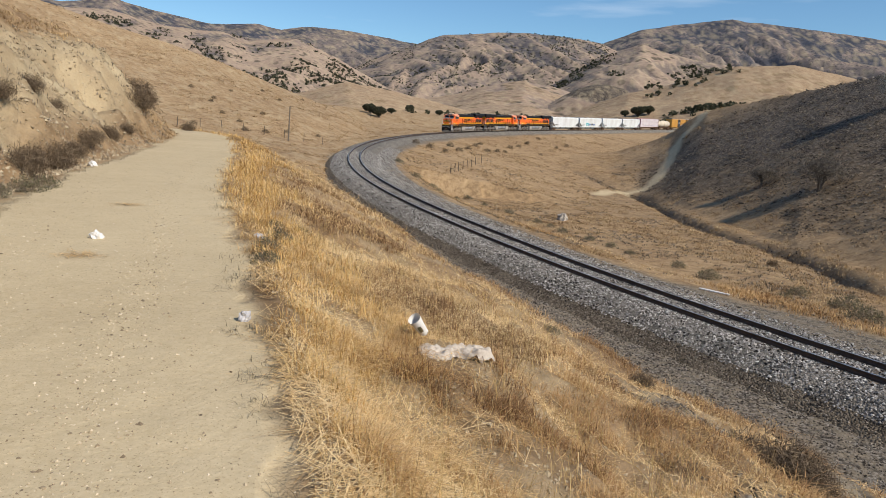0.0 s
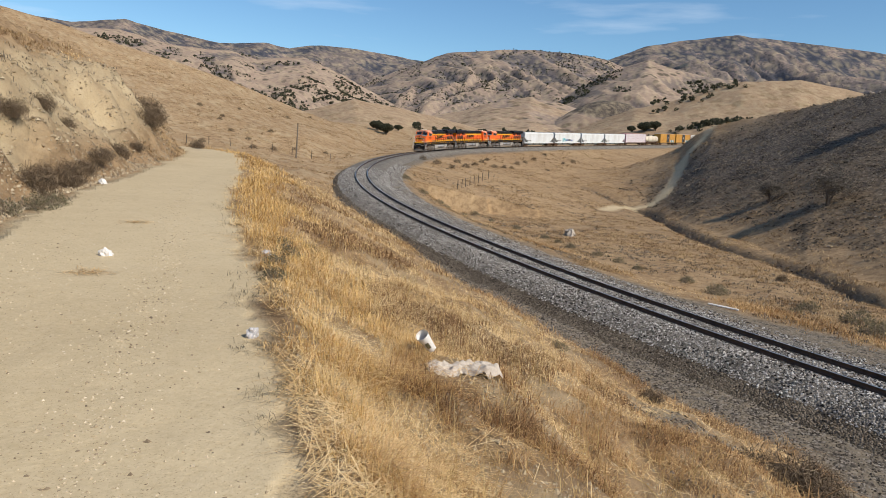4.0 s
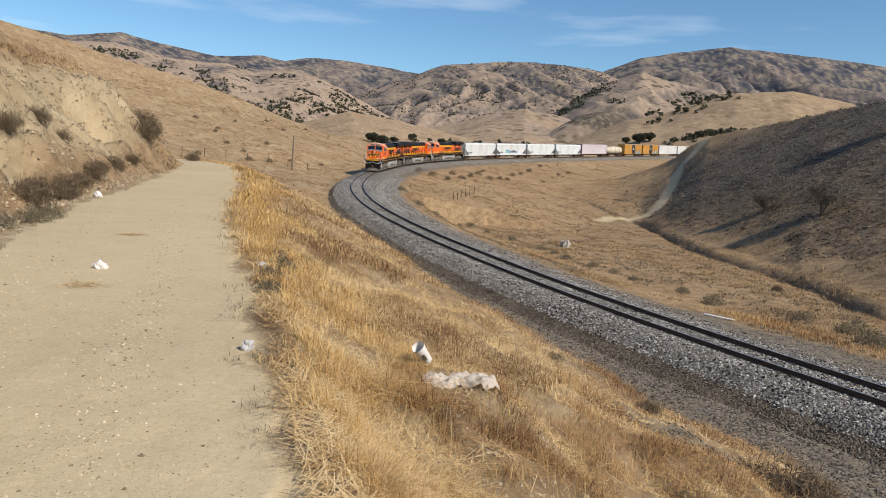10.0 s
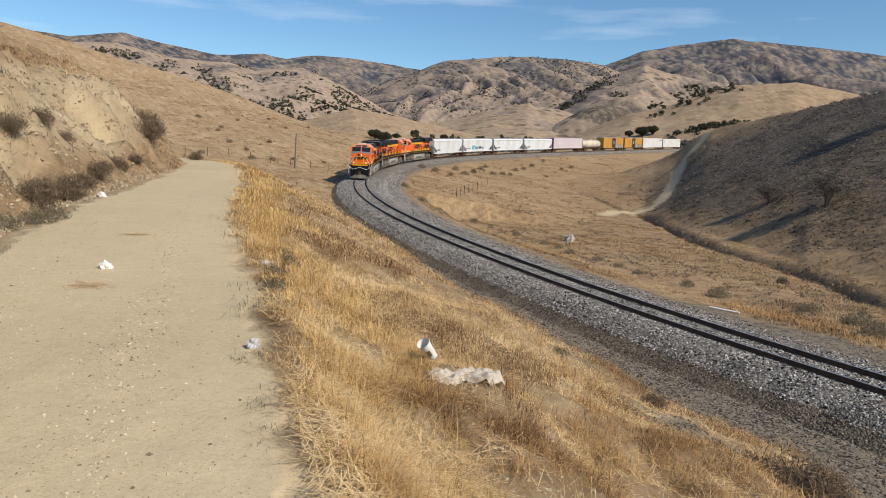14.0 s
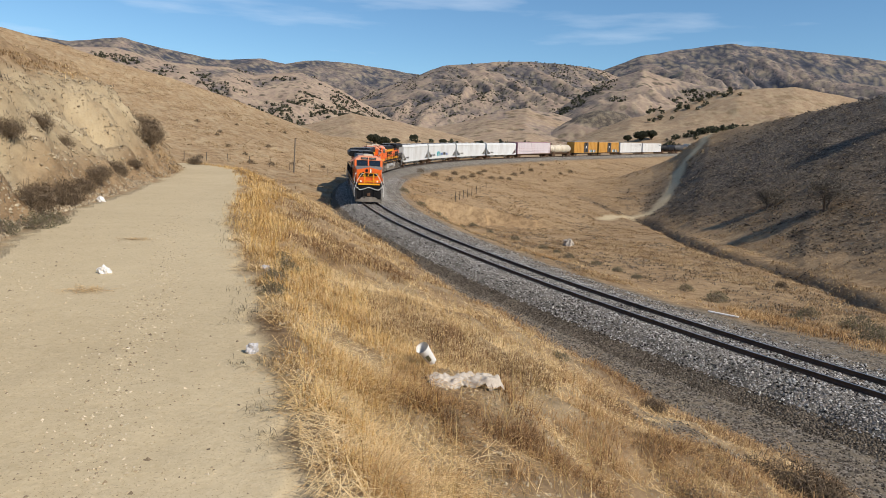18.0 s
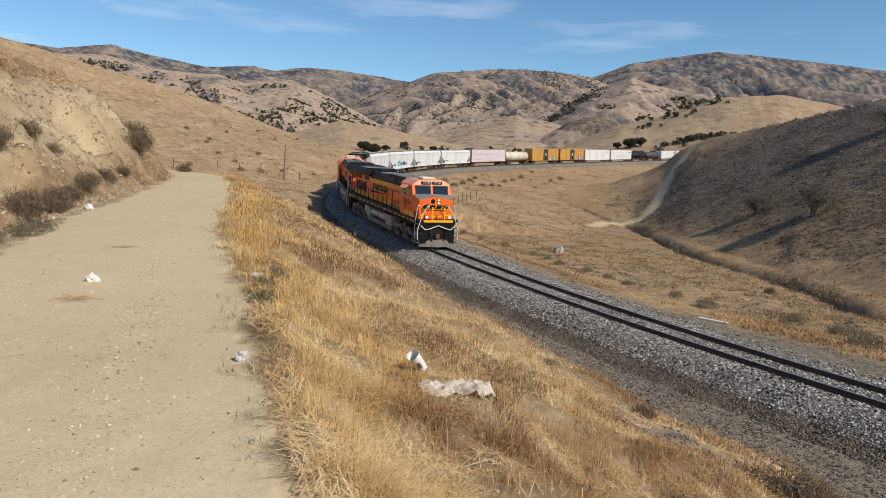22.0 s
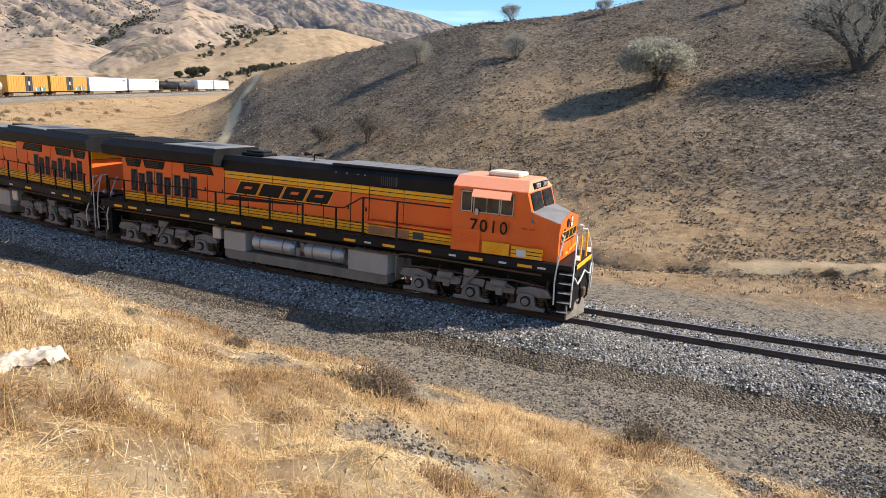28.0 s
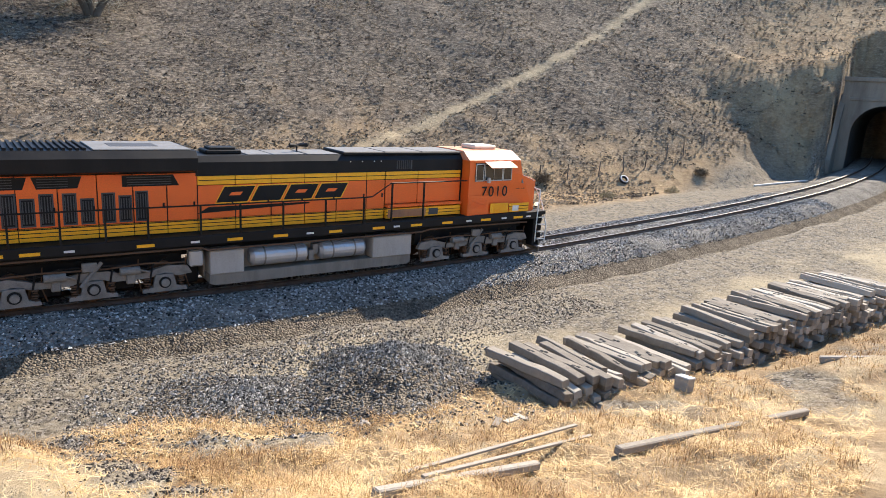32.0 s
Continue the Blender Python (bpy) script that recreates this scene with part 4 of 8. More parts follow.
def logo(t, s, x0, z0, w, h):
    """Slanted black blocks with yellow edges over a long wedge."""
    e, y = 0.045, s * 0.985
    sk = h * 0.55
    cell = w / 4
    for k in range(4):
        a, b = x0 + k * cell + 0.05, x0 + (k + 1) * cell - 0.08
        if s < 0:
            pts = [(a, z0), (b, z0), (b + sk, z0 + h), (a + sk, z0 + h)]
        else:
            pts = [(a, z0), (b, z0), (b - sk, z0 + h), (a - sk, z0 + h)]
        cx, cz = sum(p[0] for p in pts) / 4, sum(p[1] for p in pts) / 4
        edge = [(cx + (px - cx) * 1.07, cz + (pz - cz) * 1.16) for px, pz in pts]
        bk = part("emblem_edge", prism(new_bm(), edge, y, y + s * 0.006), M_YELLOW, t)
        part("emblem_block", prism(new_bm(), pts, y + s * 0.007, y + s * 0.011), M_BLACK, bk)
        mid = [(cx + (px - cx) * 0.36, cz + 0.02 + (pz - cz) * 0.22) for px, pz in pts]
        if k != 1:
            part("emblem_gap", prism(new_bm(), mid, y + s * 0.012, y + s * 0.016), M_ORANGE, bk)
    w0, w1 = (x0 - 0.55, x0 + w * 0.72) if s < 0 else (x0 + w + 0.55, x0 + w * 0.28)
    out = [(w0, z0 - 0.34), (w1, z0 - 0.18), (w1, z0 - 0.12), (w0 + (0.35 if s < 0 else -0.35), z0 - 0.14)]
    part("emblem_wedge", prism(new_bm(), out, y + s * 0.002, y + s * 0.008), M_BLACK, t)


def locomotive(label, number):
    t = thing("locomotive", label, "locomotive", "locomotives of the train")
    # running gear and frame
    for cx in (-7.38, 7.38):
        loco_truck(t, cx)
    bm = new_bm()
    box(bm, -10.7, 10.55, -1.5, 1.5, 1.68, 2.02, 0.03)
    box(bm, -10.4, 10.4, -0.55, 0.55, 1.2, 1.68)
    part("frame", bm, M_BLACK, t)
    for s in (-1, 1):
        for x in (-9.9, -9.0, -5.9, -3.1, -1.5, 0.6, 2.4, 4.1, 5.6, 7.6, 9.4):
            one_box("sill_reflector", M_YELLOW, t, x - 0.26, x + 0.26, s * 1.5, s * 1.506, 1.76, 1.86)
        for x in (-8.0, -4.4, -0.4, 3.2, 6.7, 8.6, 10.0):
            one_box("sill_stencil", M_WHITE, t, x - 0.14, x + 0.14, s * 1.5, s * 1.505, 1.78, 1.85)
        part("sill_pipe", pipe(new_bm(), [(-10.2, s * 1.42, 1.6), (-4.2, s * 1.44, 1.6), (-4.0, s * 1.44, 1.5), (4.4, s * 1.44, 1.5), (4.8, s * 1.44, 1.58), (10, s * 1.42, 1.55)], 0.035), M_RUST, t)
    # fuel tank and air reservoirs
    out = [(-3.95, 0.42), (-3.8, 0.2), (3.9, 0.2), (4.05, 0.42), (4.05, 1.3), (-3.95, 1.3)]
    part("fuel_tank", prism(new_bm(), out, -0.72, 0.72), M_TANK, t)
    for s in (-1, 1):
        part("tank_skirt", prism(new_bm(), [(-3.9, 0.3), (-3.7, 0.22), (3.8, 0.22), (4.0, 0.3), (4.0, 0.6), (-3.9, 0.6)], s * 0.72, s * 1.3), M_SKIRT, t)
        one_box("battery_box", M_TANK, t, -3.9, -2.75, s * 0.7, s * 1.36, 0.6, 1.42, 0.03)
        one_box("filter_box", M_TANK, t, 2.25, 4.0, s * 0.7, s * 1.36, 0.6, 1.42, 0.03)
        one_box("vent_pot", M_SILVER, t, -4.55, -4.1, s * 0.95, s * 1.35, 0.95, 1.5, 0.05)
        for x0, x1 in ((-2.5, -0.35), (0.1, 2.0)):
            bm = new_bm()
            rod(bm, (x0 + 0.12, s * 1.05, 1.05), (x1 - 0.12, s * 1.05, 1.05), 0.33, 20)
            rod(bm, (x0, s * 1.05, 1.05), (x0 + 0.12, s * 1.05, 1.05), 0.2, 20, 0.33)
            rod(bm, (x1 - 0.12, s * 1.05, 1.05), (x1, s * 1.05, 1.05), 0.33, 20, 0.2)
            ar = part("air_reservoir", bm, M_SILVER, t, "silver air reservoir")
            for q in (x0 + 0.5, x1 - 0.5):
                part("strap", rod(new_bm(), (q - 0.03, s * 1.05, 1.05), (q + 0.03, s * 1.05, 1.05), 0.34, 20), M_TRUCK, ar)
        part("valve_block", box(box(new_bm(), -0.3, -0.12, s * 0.85, s * 1.2, 0.75, 1.1), -0.12, 0.08, s * 0.9, s * 1.15, 0.95, 1.3), M_TRUCK, t)
    # hood: dark core with panels set on it
    one_box("hood_core", M_BLACK, t, -10.15, 6.6, -0.93, 0.93, 2.02, 4.12)
    edges = [-10.1, -9.2, -8.15, -7.1, -6.1, -5.1, -4.15, -2.9, -1.65, -0.4, 0.85, 2.1, 2.9]
    for s in (-1, 1):
        for a, b in zip(edges[:-1], edges[1:]):
            one_box("hood_door", M_ORANGE, t, a + 0.012, b - 0.012, s * 0.93, s * 0.98, 2.46, 3.56 if a > -4.2 else 3.98, 0.012)
            one_box("lower_stripe", M_YELLOW, t, a + 0.012, b - 0.012, s * 0.93, s * 0.984, 2.06, 2.44, 0.01)
            if a > -4.2:
                one_box("upper_stripe", M_YELLOW, t, a + 0.012, b - 0.012, s * 0.93, s * 0.984, 3.58, 3.87, 0.01)
            one_box("door_latch", M_BLACK, t, b - 0.14, b - 0.08, s * 0.98, s * 1.0, 2.9, 3.05)
        for z in (2.19, 2.31, 3.73):
            one_box("stripe_line", M_BLACK, t, -4.1 if z > 3 else -10.1, 6.5, s * 0.984, s * 0.987, z - 0.012, z + 0.012)
        for x in edges[1:-1]:
            one_box("door_seam", M_BLACK, t, x - 0.014, x + 0.014, s * 0.978, s * 0.986, 2.46, 3.56 if x > -4.2 else 3.5)
        one_box("faded_panel", M_FADED, t, 3.0, 4.75, s * 1.124, s * 1.13, 2.1, 2.4, 0.002, "dirt-browned panel where the paint has faded")
        # cab-side walkway cabinets
        for a, b in ((2.92, 4.4), (4.4, 6.5)):
            one_box("cabinet_door", M_ORANGE, t, a + 0.012, b - 0.012, s * 0.93, s * 0.985, 2.62, 3.56, 0.012)
            one_box("cabinet_stripe", M_YELLOW, t, a + 0.012, b - 0.012, s * 0.93, s * 0.985, 3.58, 3.87, 0.01)
            cg = one_box("cabinet_grille", M_YELLOW, t, a + 0.012, b - 0.012, s * 0.93, s * 1.12, 2.06, 2.44, 0.01)
            for z in (2.19, 2.31):
                one_box("stripe_line", M_BLACK, cg, a + 0.012, b - 0.012, s * 1.12, s * 1.123, z - 0.012, z + 0.012)
            one_box("grille_vent", M_DARKGREY, cg, a + 0.5, a + 0.95, s * 1.12, s * 1.126, 2.12, 2.38)
            one_box("cabinet_step", M_ORANGE, t, a + 0.012, b - 0.012, s * 0.93, s * 1.2, 2.5, 2.6, 0.01)
        for q, x in enumerate((-9.4, -8.93, -8.45, -7.85, -7.38, -6.8, -6.33, -5.85)):
            hi = (3.45, 3.3, 3.42, 3.42, 3.25, 3.4, 3.3, 3.42)[q]
            one_box("louvre_frame", M_DARKGREY, t, x - 0.19, x + 0.19, s * 0.98, s * 0.992, 2.5, hi + 0.04)
            lv = one_box("louvre", M_BLACK, t, x - 0.145, x + 0.145, s * 0.992, s * 1.0, 2.55, hi)
            for k in range(4):
                one_box("slat", M_DARKGREY, lv, x - 0.13 + k * 0.075, x - 0.1 + k * 0.075, s * 1.0, s * 1.012, 2.6, hi - 0.05)
        for a, b in ((-9.9, -8.9), (-8.8, -7.5), (-6.4, -4.6)):
            lean = 0.12 if b < -7 else -0.3
            ri = part("radiator_intake", prism(new_bm(), [(a + max(lean, 0), 3.60), (b - 0.12, 3.60), (b - max(-lean, 0), 3.95), (a, 3.95)], s * 0.97, s * 1.0), M_BLACK, t)
            for k in range(4):
                one_box("slat", M_DARKGREY, ri, a + 0.14, b - 0.36, s * 1.0, s * 1.012, 3.65 + k * 0.075, 3.67 + k * 0.075)
        logo(t, s, -3.6 if s < 0 else -2.4, 2.98, 4.7, 0.52)
    one_box("hood_back", M_ORANGE, t, -10.2, -10.15, -0.9, 0.9, 2.06, 3.6, 0.01)
    one_box("back_stripe", M_YELLOW, t, -10.21, -10.16, -0.9, 0.9, 3.62, 4.0, 0.01)
    for y in (-0.12, 0.12):
        part("rear_lamp", rod(new_bm(), (-10.2, y, 4.0), (-10.27, y, 4.0), 0.09, 12), M_SILVER, t)
    # black roof over the engine
    bm = new_bm()
    v = [(-0.98, 3.885), (-0.98, 4.32), (-0.82, 4.52), (0.82, 4.52), (0.98, 4.32), (0.98, 3.885)]
    a = [bm.verts.new((-4.2, y, z)) for y, z in v]
    b = [bm.verts.new((6.55, y, z)) for y, z in v]
    for i in range(6):
        bm.faces.new((a[i], a[(i + 1) % 6], b[(i + 1) % 6], b[i]))
    bm.faces.new(a[::-1]); bm.faces.new(b)
    bmesh.ops.recalc_face_normals(bm, faces=bm.faces)
    part("engine_roof", bm, M_BLACK, t)
    one_box("roof_hatch", M_BLACK, t, 1.15, 6.5, -0.9, 0.9, 4.5, 4.62, 0.03)
    # paler plates put dust and the sun's sheen onto the black roof
    for a, b in ((1.2, 2.85), (2.95, 4.55), (4.65, 6.45)):
        one_box("hatch_sunlit_top", M_SUNTOP, t, a, b, -0.86, 0.86, 4.62, 4.632, 0.004)
    for a, b in ((-2.4, -1.55), (-1.5, -0.3), (-0.2, 1.0)):
        one_box("roof_panel", M_SUNTOP, t, a, b, -0.76, 0.76, 4.52, 4.55, 0.01)
    for x in (2.9, 4.6):
        one_box("roof_seam", M_DARKGREY, t, x, x + 0.03, -0.9, 0.9, 4.62, 4.635)
    for s in (-1, 1):
        gr = one_box("intake_grille", M_DARKGREY, t, 3.4, 4.1, s * 0.975, s * 0.99, 3.96, 4.3)
        for k in range(7):
            one_box("slat", M_BLACK, gr, 3.44 + k * 0.09, 3.48 + k * 0.09, s * 0.99, s * 1.005, 3.96, 4.3)
        for x in (1.4, 1.9, 2.4, 2.7):
            part("roof_bolt", rod(new_bm(), (x, s * 0.97, 4.28), (x, s * 0.99, 4.28), 0.025, 8), M_SILVER, t)
    bm = new_bm()
    box(bm, -3.7, -2.5, -0.45, 0.45, 4.52, 4.66, 0.03)
    box(bm, -3.55, -2.65, -0.3, 0.3, 4.66, 4.74, 0.02)
    part("exhaust", bm, M_BLACK, t)
    hn = part("horn_bracket", rod(new_bm(), (-0.3, 0, 4.55), (-0.3, 0, 4.78), 0.03, 8), M_BLACK, t)
    for q, y in ((0.4, 0), (0.34, 0.14), (-0.34, -0.14)):
        part("horn", rod(new_bm(), (-0.3, y, 4.78), (-0.3 + q, y, 4.8), 0.025, 10, 0.085), M_BLACK, hn)
    # flared radiator
    bm = new_bm()
    v = [(-0.95, 4.0), (-1.5, 4.12), (-1.52, 4.52), (-1.3, 4.74), (1.3, 4.74), (1.52, 4.52), (1.5, 4.12), (0.95, 4.0)]
    a = [bm.verts.new((-10.75, y, z)) for y, z in v]
    b = [bm.verts.new((-4.25, y, z)) for y, z in v]
    for i in range(8):
        bm.faces.new((a[i], a[(i + 1) % 8], b[(i + 1) % 8], b[i]))
    bm.faces.new(a[::-1]); bm.faces.new(b)
    bmesh.ops.recalc_face_normals(bm, faces=bm.faces)
    rad = part("radiator", bm, M_BLACK, t)
    one_box("radiator_cover", M_SUNTOP, rad, -7.2, -4.4, -1.28, 1.28, 4.74, 4.79, 0.02)
    one_box("cover_inset", M_DARKGREY, rad, -6.6, -5.2, -0.5, 0.5, 4.79, 4.80)
    for k in range(18):
        one_box("fin", M_BLACK, rad, -10.5 + k * 0.18, -10.42 + k * 0.18, -1.25, 1.25, 4.74, 4.82)
    # cab
    bm = new_bm()
    out = [(6.6, 2.02), (10.45, 2.02), (10.45, 3.32), (9.5, 3.66), (9.3, 4.32), (6.6, 4.32)]
    prism(bm, out, -1.46, 1.46)
    for vv in bm.verts:                       # nose narrows towards the front
        if vv.co.x > 10:
            vv.co.y *= 0.86
    cab = part("cab", bm, M_ORANGE, t)
    bm = new_bm()
    lo = [bm.verts.new(p) for p in ((6.58, -1.47, 4.30), (9.34, -1.47, 4.30), (9.34, 1.47, 4.30), (6.58, 1.47, 4.30))]
    hi = [bm.verts.new(p) for p in ((6.58, -0.98, 4.66), (9.2, -0.98, 4.66), (9.2, 0.98, 4.66), (6.58, 0.98, 4.66))]
    bm.faces.new(hi); bm.faces.new(lo[::-1])
    for i in range(4):
        bm.faces.new((lo[i], lo[(i + 1) % 4], hi[(i + 1) % 4], hi[i]))
    bmesh.ops.recalc_face_normals(bm, faces=bm.faces)
    rf = part("cab_roof", bm, M_PALEORANGE, cab, "sun-faded orange cab roof")
    one_box("air_conditioner", M_CREAM, t, 7.5, 8.7, -0.5, 0.5, 4.66, 4.84, 0.05, "pale air conditioner on the roof")
    part("antenna", rod(new_bm(), (7.2, 0.5, 4.66), (7.2, 0.5, 5.0), 0.02, 6), M_BLACK, t)
    bm = new_bm()
    back = [bm.verts.new(p) for p in ((9.5, -1.44, 3.3), (9.5, -1.44, 3.672), (9.5, 0, 3.72), (9.5, 1.44, 3.672), (9.5, 1.44, 3.3))]
    front = [bm.verts.new(p) for p in ((10.46, -1.25, 3.2), (10.46, -1.25, 3.34), (10.46, 0, 3.60), (10.46, 1.25, 3.34), (10.46, 1.25, 3.2))]
    bm.faces.new(back[::-1]); bm.faces.new(front)
    for i in range(5):
        bm.faces.new((back[i], back[(i + 1) % 5], front[(i + 1) % 5], front[i]))
    bmesh.ops.recalc_face_normals(bm, faces=bm.faces)
    part("nose_top", bm, M_SUNTOP, cab, "anti-glare grey nose top")
    part("nose_gable", prism(new_bm(), [(-1.255, 3.1), (1.255, 3.1), (1.255, 3.36), (0, 3.62), (-1.255, 3.36)], 0, -0.014), M_ORANGE, cab, "", Matrix.Translation((10.458, 0, 0)) @ Matrix.Rotation(radians(90), 4, "Z"))
    one_box("nose_hatch", M_BLACK, cab, 9.85, 10.05, -0.5, -0.25, 3.52, 3.64, 0.02)
    for s in (-1, 1):
        fr = one_box("side_window_frame", M_BLACK, cab, 6.9, 8.86, s * 1.455, s * 1.475, 3.44, 4.2, 0.005)
        for a, b in ((6.95, 7.3), (7.42, 7.86), (7.9, 8.32), (8.42, 8.82)):
            one_box("pane", M_GLASS, fr, a, b, s * 1.47, s * 1.479, 3.5, 4.15)
            for z in (3.47, 4.16):
                one_box("window_bar", M_SILVER, fr, a - 0.03, b + 0.03, s * 1.474, s * 1.486, z - 0.02, z + 0.02)
            for x in (a - 0.02, b + 0.02):
                one_box("window_bar", M_SILVER, fr, x - 0.018, x + 0.018, s * 1.474, s * 1.486, 3.47, 4.16)
        bm = new_bm()
        vz = [bm.verts.new(p) for p in ((7.35, s * 1.47, 4.27), (8.75, s * 1.47, 4.27), (8.85, s * 1.86, 4.05), (7.45, s * 1.86, 4.05))]
        v2 = [bm.verts.new(v.co - Vector((0, 0, 0.025))) for v in vz]
        bm.faces.new(vz); bm.faces.new(v2[::-1])
        for i in range(4):
            bm.faces.new((vz[i], vz[(i + 1) % 4], v2[(i + 1) % 4], v2[i]))
        bmesh.ops.recalc_face_normals(bm, faces=bm.faces)
        part("sun_visor", bm, M_PALEORANGE, cab)
        part("mirror", box(new_bm(), 7.5, 7.62, s * 1.5, s * 1.62, 3.38, 3.6, 0.01), M_SILVER, cab)
        one_box("cab_stripe", M_YELLOW, cab, 8.86, 9.98, s * 1.462, s * 1.468, 2.06, 2.44)
        for z in (2.19, 2.31):
            one_box("stripe_line", M_BLACK, cab, 8.86, 9.98, s * 1.468, s * 1.471, z - 0.012, z + 0.012)
        bl = one_box("battery_louvre", M_YELLOW, cab, 7.8, 8.8, s * 1.462, s * 1.49, 2.06, 2.48, 0.01)
        cs = one_box("cab_skirt", M_ORANGE, cab, 6.64, 7.7, s * 1.462, s * 1.482, 2.06, 2.85, 0.01)
        for k in range(9):
            one_box("slat", M_YELLOW, bl, 7.98, 8.62, s * 1.49, s * 1.505, 2.1 + k * 0.04, 2.118 + k * 0.04)
            one_box("slat", M_ORANGE, cs, 6.78, 7.58, s * 1.482, s * 1.498, 2.3 + k * 0.05, 2.32 + k * 0.05)
        for k in range(4):
            one_box("small_stencil", M_RUST, cab, 9.2 + k * 0.1 + 0.08 * (k > 1), 9.26 + k * 0.1 + 0.08 * (k > 1), s * 1.462, s * 1.468, 3.06, 3.1)
        one_box("white_placard", M_WHITE, cab, 9.05, 9.4, s * 1.464, s * 1.476, 2.1, 2.34)
        if number:
            turn = Matrix.Rotation(radians(90), 4, "X") if s < 0 else Matrix.Rotation(radians(180), 4, "Z") @ Matrix.Rotation(radians(90), 4, "X")
            text_mesh(number, 0.62, "road_digit", M_BLACK, cab, Matrix.Translation((7.98, s * 1.466, 2.98)) @ turn, "black road number")
        # windshield
        c = Vector((9.42, s * 0.66, 3.98))
        m = Matrix.Translation(c) @ Matrix.Rotation(radians(-17), 4, "Y")
        wf = part("windshield_frame", box(new_bm(), -0.012, 0.03, -0.58, 0.58, -0.32, 0.3, 0.02), M_BLACK, cab, "", m)
        part("pane", box(new_bm(), 0.02, 0.038, -0.52, 0.52, -0.27, 0.25), M_GLASS, wf)
        part("wiper", rod(new_bm(), (0.045, 0.1, 0.26), (0.045, -0.2, -0.05), 0.012, 5), M_BLACK, wf)
        nb = one_box("number_board", M_BLACK, cab, 9.25, 9.36, s * 0.42 - 0.36, s * 0.42 + 0.36, 4.36, 4.58, 0.02)
        if number:
            text_mesh(number, 0.22, "board_digit", M_WHITE, nb, Matrix.Translation((9.362, s * 0.42, 4.47)) @ Matrix.Rotation(radians(90), 4, "Z") @ Matrix.Rotation(radians(90), 4, "X"), "white number on the board")
        else:
            one_box("board_bar", M_WHITE, nb, 9.36, 9.365, s * 0.42 - 0.25, s * 0.42 + 0.25, 4.41, 4.53)
    # nose details
    nd = one_box("nose_door", M_ORANGE, cab, 10.45, 10.475, -0.95, -0.3, 2.1, 3.2, 0.01)
    one_box("pane", M_GLASS, nd, 10.475, 10.482, -0.75, -0.5, 2.85, 3.1)
    part("nose_stripe", prism(new_bm(), [(-1.24, 2.26), (0, 2.1), (1.24, 2.26), (1.24, 2.36), (0, 2.2), (-1.24, 2.36)], 0, -0.012), M_YELLOW, cab, "", Matrix.Translation((10.462, 0, 0)) @ Matrix.Rotation(radians(90), 4, "Z"))
    for k in range(4):
        sk = 0.12
        out = [(-1.05 + k * 0.5, 2.72), (-0.62 + k * 0.5, 2.72), (-0.62 + k * 0.5 + sk, 3.0), (-1.05 + k * 0.5 + sk, 3.0)]
        rim = [(px + (0.03 if j in (1, 2) else -0.03), pz + (0.03 if j > 1 else -0.03)) for j, (px, pz) in enumerate(out)]
        part("nose_emblem_rim", prism(new_bm(), rim, 0, 0.004), M_YELLOW, cab, "", Matrix.Translation((10.487, 0, 0)) @ Matrix.Rotation(radians(90), 4, "Z"))
        bm = prism(new_bm(), out, -0.006, 0.006)
        part("nose_emblem", bm, M_BLACK, cab, "", Matrix.Translation((10.484, 0, 0)) @ Matrix.Rotation(radians(90), 4, "Z"))
    one_box("nose_emblem_bar", M_BLACK, cab, 10.484, 10.49, -1.1, 0.8, 2.62, 2.67)
    hl = one_box("headlight", M_BLACK, cab, 10.44, 10.5, 0.06, 0.28, 3.08, 3.46, 0.02)
    part("bell_recess", rod(new_bm(), (10.46, -0.25, 3.26), (10.492, -0.25, 3.26), 0.16, 16), M_BLACK, cab)
    for z in (3.17, 3.36):
        part("lens", rod(new_bm(), (10.5, 0.17, z), (10.515, 0.17, z), 0.085, 14), M_LAMP if number == "7010" else M_SILVER, hl)
    # front platform, gates, steps, coupler, plough
    part("front_platform", box(box(new_bm(), 10.45, 11.05, -1.5, 1.5, 1.84, 2.02, 0.02), 10.95, 11.1, -1.1, 1.1, 1.72, 2.0, 0.02), M_BLACK, t)
    one_box("platform_lip", M_YELLOW, t, 11.1, 11.12, -1.1, 1.1, 1.84, 2.0, 0.005)
    one_box("platform_rear", M_BLACK, t, -11.0, -10.7, -1.5, 1.5, 1.68, 2.02, 0.02)
    for e, x in ((1, 10.85), (-1, -10.85)):
        for s in (-1, 1):
            st = one_box("step_well", M_BLACK, t, x - 0.28, x + 0.22, s * 0.85, s * 1.25, 0.38, 1.84, 0.01)
            for k in range(5):
                one_box("step", M_DARKGREY, st, x - 0.24, x + 0.22, s * 1.2, s * 1.49, 0.38 + k * 0.33, 0.41 + k * 0.33)
                if e > 0:
                    one_box("step_edge", M_WHITE, st, x - 0.22, x + 0.2, s * 1.49, s * 1.502, 0.382 + k * 0.33, 0.412 + k * 0.33)
            hr = M_WHITE if e > 0 else M_SILVER
            part("grab_rail", pipe(new_bm(), [(x - 0.34, s * 1.5, 0.62), (x - 0.36, s * 1.53, 1.4), (x - 0.3, s * 1.5, 2.2), (x - 0.18, s * 1.42, 2.95), (x - 0.3, s * 1.25, 3.0)], 0.028), hr, t)
            part("grab_rail", pipe(new_bm(), [(x + 0.24, s * 1.5, 0.62), (x + 0.25, s * 1.53, 1.3), (x + 0.2, s * 1.2, 2.3), (x + 0.1, s * 0.8, 2.95), (x - 0.05, s * 0.6, 2.98)], 0.028), hr, t)
